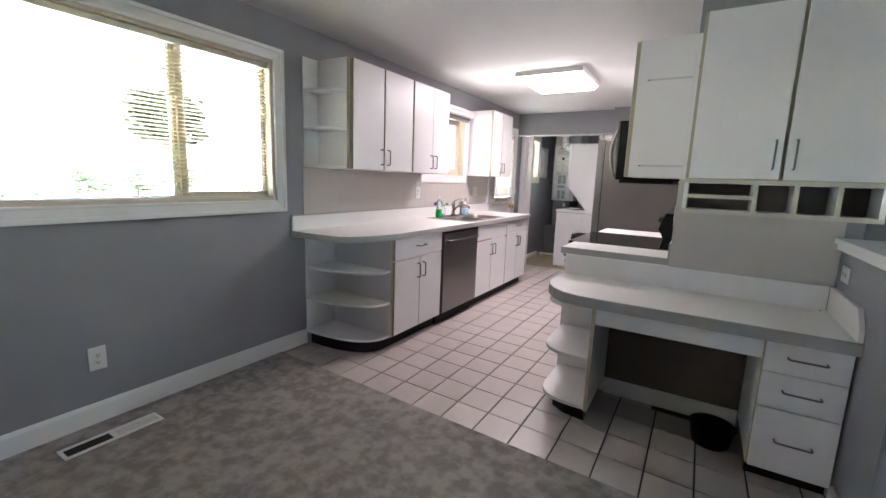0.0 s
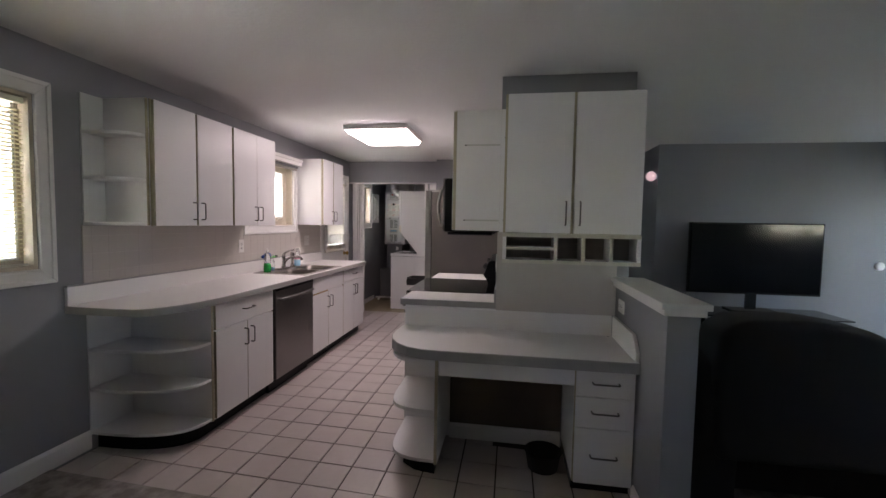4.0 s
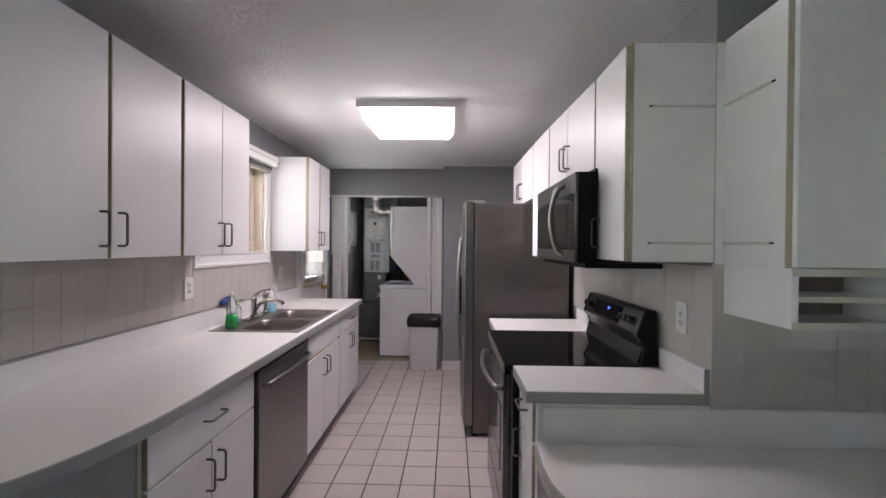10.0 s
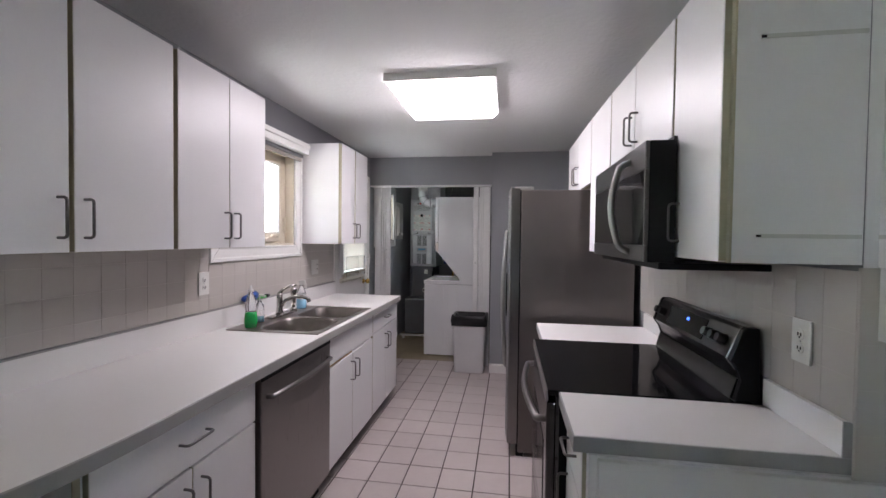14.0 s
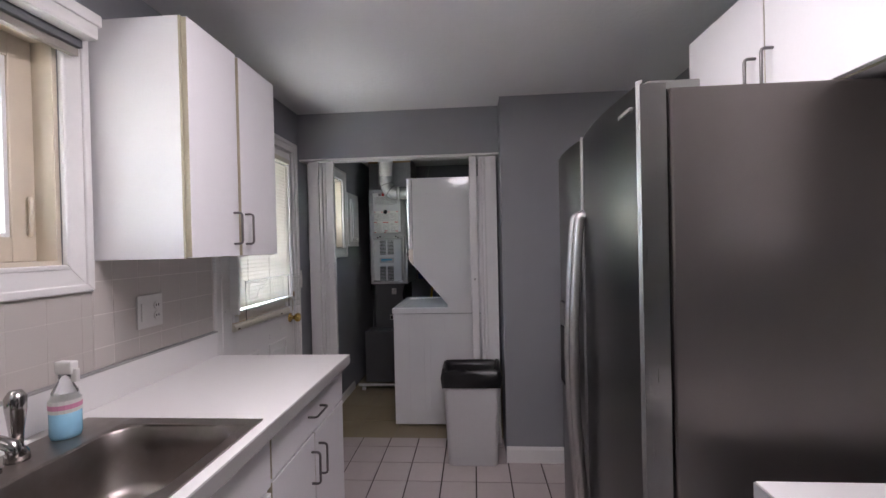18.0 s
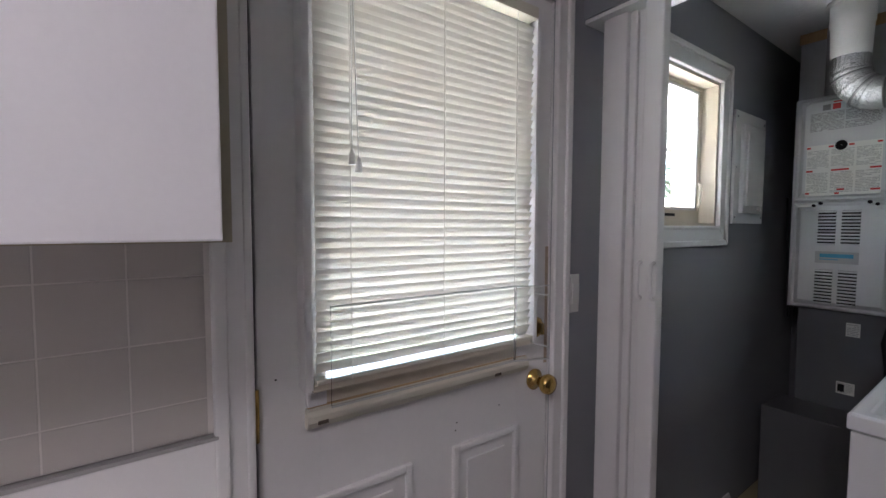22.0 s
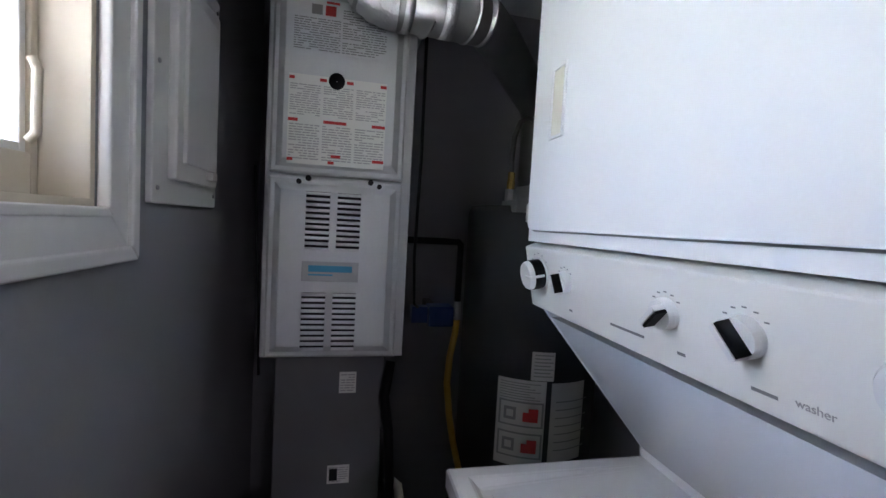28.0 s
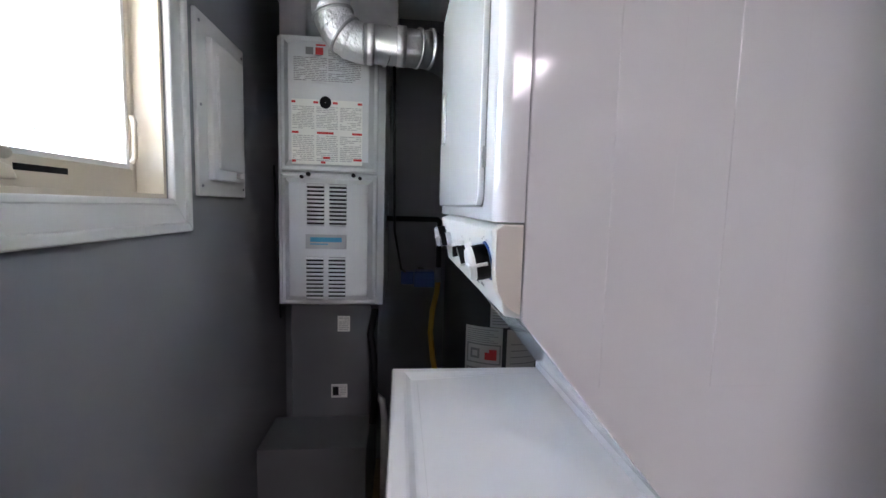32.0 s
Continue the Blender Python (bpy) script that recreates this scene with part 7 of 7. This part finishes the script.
def recliner():
    ob = thing("armchair", (3.98, 0.25, 0), "large black upholstered recliner facing the television", "armchair")

    def soft(x0, x1, y0, y1, z0, z1, r):
        bm = bx(x0, x1, y0, y1, z0, z1, 0)
        bmesh.ops.bevel(bm, geom=bm.edges[:], offset=r, segments=5, affect="EDGES", profile=0.5)
        return bm
    part("base", soft(3.46, 4.50, -0.12, 0.72, 0.06, 0.42, 0.04), M_SOFA, ob, "", True)
    # rounded, leaning back rest
    prof = [(3.50, 0.30), (3.47, 0.70), (3.50, 0.93), (3.60, 0.99), (3.90, 1.00), (4.12, 0.97), (4.27, 0.90), (4.31, 0.74), (4.32, 0.30)]
    bm = prism(prof, "y", -0.30, -0.02, 0.05, 4)
    part("backrest", bm, M_SOFA, ob, "", True)
    part("seat", soft(3.62, 4.34, -0.02, 0.70, 0.40, 0.54, 0.06), M_SOFA, ob, "", True)
    for x0, x1 in ((3.40, 3.62), (4.33, 4.60)):
        a = [(-0.26, 0.04), (-0.28, 0.60), (-0.25, 0.76), (-0.10, 0.80), (0.50, 0.74), (0.68, 0.66), (0.70, 0.04)]
        part("armrest", prism(a, "x", x0, x1, 0.05, 4), M_SOFA, ob, "", True)
    for x in (3.55, 4.40):
        for y in (-0.05, 0.62):
            part("foot", lathe([(0.025, 0.012), (0.03, 0.07)], (x, y, 0.0), 10), M_BLACK, ob)


recliner()
gl = thing("wall_lamp", (4.12, 2.735, 2.0), "small pink globe lamp glowing at the hallway corner", "wall lamp")
part("base", lathe([(0.03, 0.0), (0.03, -0.012), (0.012, -0.02)], (4.12, 2.735, 2.0), 18, "x"), M_TRIM, gl)
part("globe", lathe([(0.016, 0.0), (0.042, 0.016), (0.056, 0.05), (0.045, 0.085), (0.02, 0.105), (0.0, 0.108)], (4.063, 2.735, 1.95), 20), M_GLOBE, gl, "glowing pink glass globe", True)
th = thing("thermostat", (6.35, TVY, 1.15), "round white dial on the television wall", "thermostat")
part("dial", lathe([(0.045, 0), (0.045, -0.015), (0.03, -0.025), (0, -0.026)], (6.35, TVY, 1.05), 24, "y"), M_TRIM, th, "", True)
po = thing("wall_outlet", (5.85, TVY, 0.4), "white outlet on the television wall", "outlet", "outlets")
part("cover", bx(5.70, 5.775, TVY - 0.006, TVY, 0.36, 0.48, 0.003), M_PALE, po)
hd = tagged(thing("door_3", (3.4, 4.6, 0), "white hallway door, closed", "door"), kind="structure")
part("slab", bx(3.0, 3.8, 4.565, 4.598, 0.01, 2.03, 0.003), M_TRIM, hd)
part("door_handle", lathe([(0.025, 0), (0.012, -0.01), (0.012, -0.03), (0.026, -0.045), (0.02, -0.06), (0, -0.062)], (3.72, 4.565, 0.95), 16, "y"), M_BRASS, hd, "", True)

# ---- outside ----
gr = bmesh.new()
gv = [gr.verts.new(p) for p in ((-600, -600, -0.25), (600, -600, -0.25), (600, 600, -0.25), (-600, 600, -0.25))]
gr.faces.new(gv)
struct("ground", gr, M_LAWN, "green lawn around the house", "lawn")
# unseen porch floor, laid wide and pale to throw sunlight indoors
struct("pavement", bx(-3.6, -0.25, -9, 11, -0.249, -0.10, 0.01), M_PAVE, "wide pale concrete porch floor, unseen, bouncing light indoors", "porch")
struct("pavement_patio", bx(7.4, 9.8, -1, 5, -0.249, -0.08, 0.01), M_PAVE, "concrete patio by the glass door", "patio")
struct("road", bx(16, 22, -60, 60, -0.249, -0.22, 0), M_PAVE, "pale street beyond the lawn", "road")
struct("roof_soffit", bx(-1.25, -0.21, -6, 8, 2.30, 2.36, 0), M_SOFFIT, "white porch soffit under the eaves", "soffit")
struct("roof_beam", bx(-1.35, -1.20, -6, 8, 2.123, 2.30, 0.01), M_SOFFIT, "white porch beam", "beam")
# dark strip in place of the shade on the beam's inner face
struct("trim_beam", bx(-1.21, -1.17, -6, 8, 2.098, 2.122, 0.003), M_BEAMSHADE, "brown strip standing in for the beam's shaded face", "trim")
# unseen roof, carried past the east wall to dim the living room
struct("roof_slab", bx(-1.5, 8.9, -6, 8, 2.48, 2.60, 0), M_PAVE, "low roof over the house, unseen, run out east to dim it", "roof")
for y in (-5.6, 0.3, 6.6):
    pp = thing("porch_post", (-1.28, y, -0.1), "white square porch post", "post", "porch posts")
    part("shaft", bx(-1.33, -1.23, y - 0.05, y + 0.05, -0.1, 2.10, 0.006), M_SOFFIT, pp)
    part("base", bx(-1.35, -1.21, y - 0.07, y + 0.07, -0.1, 0.05, 0.006), M_SOFFIT, pp)


def leaves(centre, radii, count, size, seed, rough=0.35):
    """A crown of many small bent leaves with an uneven outline."""
    rnd = random.Random(seed)
    verts, faces = [], []
    c = Vector(centre)
    lumps = [(Vector((rnd.uniform(-1, 1), rnd.uniform(-1, 1), rnd.uniform(-1, 1))), rnd.uniform(0.35, 0.7)) for _ in range(9)]
    while len(faces) < count * 2:
        lump, lr = rnd.choice(lumps)
        d = Vector((rnd.gauss(0, 1), rnd.gauss(0, 1), rnd.gauss(0, 1))).normalized() * lr * rnd.uniform(0.55, 1.05)
        q = lump * 0.62 + d
        p = c + Vector((q.x * radii[0], q.y * radii[1], q.z * radii[2]))
        a = Vector((rnd.gauss(0, 1), rnd.gauss(0, 1), rnd.gauss(0, 0.6))).normalized() * size * rnd.uniform(0.6, 1.3)
        b = a.cross(Vector((rnd.gauss(0, 1), rnd.gauss(0, 1), rnd.gauss(0, 1)))).normalized() * size * 0.38
        k = len(verts)
        verts += [p, p + a * 0.5 + b, p + a, p + a * 0.5 - b]
        faces += [(k, k + 1, k + 2), (k, k + 2, k + 3)]
    return verts, faces


def crown(parent, centre, radii, count, size, seed, material=None, name="crown"):
    v, f = leaves(centre, radii, count, size, seed)
    base = BASE[parent]
    me = bpy.data.meshes.new(name)
    me.from_pydata([p - base for p in v], [], f)
    me.materials.append(material or M_LEAF)
    ob = new(name, me)
    ob.parent = parent
    return ob


def tree(x, y, h, spread, seed, label="leafy green garden tree", count=5200, leaf=0.16):
    rnd = random.Random(seed)
    ob = thing("tree", (x, y, -0.25), label, "tree")
    bms = [tube([(x, y, -0.25), (x + 0.05, y, h * 0.25), (x - 0.05, y + 0.05, h * 0.5), (x, y, h * 0.75)], [0.20, 0.16, 0.11, 0.05], 10)]
    for i in range(6):
        a = rnd.uniform(0, 6.28)
        z = h * rnd.uniform(0.3, 0.55)
        bms.append(tube([(x, y, z), (x + math.cos(a) * spread * 0.4, y + math.sin(a) * spread * 0.4, z + h * 0.15), (x + math.cos(a) * spread * 0.75, y + math.sin(a) * spread * 0.75, z + h * 0.22)], [0.07, 0.05, 0.02], 7))
    part("trunk", join(*bms), M_BARK, ob, "", True)
    crown(ob, (x, y, h * 0.65), (spread, spread, h * 0.38), count, leaf, seed)
    return ob


tree(-10, -8.5, 6.5, 3.0, 1)
tree(-9.5, -3.7, 5.2, 2.0, 7, "light green garden tree beyond the porch", 2200)
tree(-16, 15, 7.5, 3.4, 2)
tree(-9.5, 11.0, 4.6, 2.6, 8, "broad green tree beyond the porch", 8000, 0.10)
tree(-6.0, 17.5, 5.5, 2.8, 9, "broad green tree beyond the porch", 8000, 0.10)
tree(-13, -14, 7, 3.4, 6)
tree(26, 9, 8, 3.6, 4)
tree(28, 1, 7.5, 3.4, 5)
for i, (x, y, r) in enumerate(((-4.6, -4.4, 0.6), (-4.9, -2.6, 0.65), (-4.5, -0.6, 0.6), (-5.0, 1.6, 0.7), (-4.6, 4.0, 0.65), (-4.8, 6.6, 0.7), (-4.7, 9.4, 0.7))):
    sh = thing("shrub", (x, y, -0.25), "low green garden shrub", "shrub", "garden shrubs")
    part("stem", tube([(x, y, -0.25), (x + 0.03, y, 0.15), (x, y + 0.04, 0.5)], [0.04, 0.03, 0.015], 7), M_BARK, sh)
    crown(sh, (x, y, 0.35), (r * 1.4, r * 1.5, r * 0.95), 1500, 0.10, 20 + i)

for i, y in enumerate((7.0, 9.3, 11.8)):
    sh = thing("shrub", (-25, y, -0.25), "rounded far green shrub beyond the lawn", "shrub", "garden shrubs")
    part("stem", tube([(-25, y, -0.25), (-24.97, y, 0.4), (-25, y + 0.06, 0.9)], [0.08, 0.06, 0.03], 7), M_BARK, sh)
    crown(sh, (-25, y, 0.75), (1.1, 1.2, 0.75), 1300, 0.16, 40 + i)


def basket(x, y, z, label, material, seed, ztop, size=1.0, spread=0.31, height=0.20, lift=0.35):
    ob = thing("hanging_basket", (x, y, z), label, "hanging basket", "hanging baskets")
    part("pot", lathe([(r * size, h * size) for r, h in ((0.0, 0.0), (0.10, 0.0), (0.12, 0.02), (0.18, 0.21), (0.19, 0.235), (0.17, 0.235), (0.0, 0.20))], (x, y, z), 22), M_BARK, ob, "brown basket", True)
    for k in range(3):
        a = 2.1 * k
        part("wire", tube([(x + 0.18 * size * math.cos(a), y + 0.18 * size * math.sin(a), z + 0.232 * size), (x, y, ztop)], 0.003, 5), M_HANDLE, ob)
    crown(ob, (x, y, z + lift), (spread, spread, height), 4200, 0.075, seed, material)
    return ob


basket(-1.0, -2.405, 1.39, "hanging basket of trailing green leaves under the porch", M_DARKLEAF, 50, 2.3, 0.72, 0.235, 0.155, 0.33)
basket(-1.0, -0.82, 1.385, "hanging basket of trailing green leaves under the porch", M_DARKLEAF, 51, 2.3, 0.66, 0.255, 0.155, 0.31)
basket(8.05, 2.62, 1.42, "hanging basket of red flowers outside the glass door", M_FLOWER, 52, 2.48)

# ---- tiles: pieces last ----


def tile_mesh(w, d, h, bevel, material, name="tile", outline=None):
    """A slab with its upper edge eased, origin at its centre bottom; outline: four corners, joint not yet taken off."""
    bm = bmesh.new()
    a, b = w / 2, d / 2
    signs = ((-1, -1), (1, -1), (1, 1), (-1, 1))
    base = [(x - sx * 0.00425, y - sy * 0.00325) for (x, y), (sx, sy) in zip(outline, signs)] if outline else [(sx * a, sy * b) for sx, sy in signs]
    rings = [[bm.verts.new((x - sx * i, y - sy * i, z)) for (x, y), (sx, sy) in zip(base, signs)] for i, z in ((0, 0), (0, h - bevel), (bevel, h))]
    for r0, r1 in zip(rings, rings[1:]):
        for j in range(4):
            bm.faces.new((r0[j], r0[(j + 1) % 4], r1[(j + 1) % 4], r1[j]))
    bm.faces.new(rings[-1])
    me = bpy.data.meshes.new(name)
    bm.to_mesh(me)
    bm.free()
    me.materials.append(material)
    return me


def floor_tiles():
    owner = bpy.data.objects["floor_grout"]
    p, q = 0.2065, 0.2145
    full = tile_mesh(p - 0.0085, q - 0.0065, 0.007, 0.001, M_TILE)
    rnd = random.Random(9)
    x_first, y_first = 1.000 - 5 * p, 1.731 - 12 * q

    def laid(x, y):
        # the rows run slightly askew towards the carpet
        return max(y - 0.048 * (x - 2.04) * min(1.0, max(0.0, (1.3 - y) / 1.3)), -0.548 - 0.048 * x)

    for i in range(16):
        for j in range(26):
            x0, y0 = x_first + i * p, y_first + j * q
            x1, y1 = x0 + p, y0 + q
            xm = (x0 + x1) / 2
            xa, xb, ya, yb = max(x0, 0.0), min(x1, KX if y0 > 0.2 else 3.15), y0, min(y1, 4.015)
            if y0 < 0.29 < y1 and xm > KX:
                yb = 0.27
            if xb - xa < 0.03 or yb - ya < 0.03 or xm < 0.45 and y0 > -0.05 and y1 < 2.75 or (xm > 1.9 and 0.4 < y0 and y1 < 3.6):
                continue
            if y1 > 1.3 and xb - xa > p - 0.002 and yb - ya > q - 0.002:
                me, at = full, ((xa + xb) / 2, (ya + yb) / 2)
            else:
                corners = [(xa, laid(xa, ya)), (xb, laid(xb, ya)), (xb, laid(xb, yb)), (xa, laid(xa, yb))]
                at = (sum(c[0] for c in corners) / 4, sum(c[1] for c in corners) / 4)
                if corners[2][1] - corners[1][1] < 0.03:
                    continue
                me = tile_mesh(0, 0, 0.007, 0.001, M_TILE, outline=[(c[0] - at[0], c[1] - at[1]) for c in corners])
            t = new("tile", me)
            t.parent = owner
            t.location = (*at, -0.006 + rnd.uniform(0, 0.0008))


floor_tiles()


def laundry_tiles():
    owner = bpy.data.objects["floor_laundry"]
    p = 0.305
    for i in range(5):
        for j in range(7):
            xa, xb, ya, yb = i * p, min((i + 1) * p, 1.5), 4.016 + j * p, min(4.016 + (j + 1) * p, 5.95)
            if xb - xa > 0.03 and yb - ya > 0.03:
                t = new("tile", tile_mesh(xb - xa - 0.004, yb - ya - 0.004, 0.0035, 0.0008, M_VINYL))
                t.parent = owner
                t.location = ((xa + xb) / 2, (ya + yb) / 2, -0.005)


laundry_tiles()


def wall_tiles(name, label, axis, at, a0, a1, z0, z1, way, pw=0.108, first=0.0, gap=0.0014, grout=M_SPGROUT):
    """Painted tiles on a wall: axis 'y' runs along y on x = at; axis 'x' runs along x on y = at."""
    if axis == "y":
        bed = bx(at, at + way * 0.0074, a0, a1, z0, z1, 0)
    else:
        bed = bx(a0, a1, at, at + way * 0.0074, z0, z1, 0)
    owner = struct(name, bed, grout if at == 0.0 else M_SPLASH, label, "wall tile")
    shapes = {}
    z = z0
    while z < z1 - 0.01:
        h = min(pw if z > z0 or z0 < 1.02 else 0.066, z1 - z)
        a = a0 + first
        if first:
            a -= pw
        while a < a1 - 0.01:
            lo, hi = max(a, a0), min(a + pw, a1)
            w = round(hi - lo, 3)
            if w > 0.02:
                key = (w, round(h, 3))
                if key not in shapes:
                    shapes[key] = tile_mesh(w - gap, h - (0.0026 if at == 0.0 else 0.0008), 0.0048, 0.0005 if at == 0.0 else 0.0002, M_SPLASH)
                t = new("tile", shapes[key])
                t.parent = owner
                if axis == "y":
                    t.matrix_basis = Matrix.Translation((at + way * 0.0035, (lo + hi) / 2, z + h / 2)) @ Matrix(((0, 0, way, 0), (way, 0, 0, 0), (0, 1, 0, 0), (0, 0, 0, 1))) if way > 0 else Matrix.Translation((at + way * 0.0035, (lo + hi) / 2, z + h / 2)) @ Matrix(((0, 0, -1, 0), (-1, 0, 0, 0), (0, 1, 0, 0), (0, 0, 0, 1)))
                else:
                    t.matrix_basis = Matrix.Translation(((lo + hi) / 2, at + way * 0.0035, z + h / 2)) @ Matrix(((1, 0, 0, 0), (0, 0, -1, 0), (0, 1, 0, 0), (0, 0, 0, 1)))
            a += pw
        z += h


wall_tiles("backsplash_left", "beige painted tiles over the sink counter", "y", 0.0, -0.325, 1.198, 1.031, 1.374, 1, first=0.054)
wall_tiles("backsplash_window", "beige painted tiles under the sink window", "y", 0.0, 1.20, 2.21, 1.031, 1.283, 1)
wall_tiles("backsplash_door", "beige painted tiles beside the back door", "y", 0.0, 2.212, 2.842, 1.031, 1.379, 1, first=0.076, gap=0.0026, grout=M_SPGROUTLIT)
wall_tiles("backsplash_right", "beige painted tiles behind the range", "y", KX, 0.292, 1.95, 1.001, 1.365, -1)
wall_tiles("backsplash_desk", "beige painted tiles over the desk", "x", 0.29, 2.4115, 3.148, 0.869, 1.374, -1)
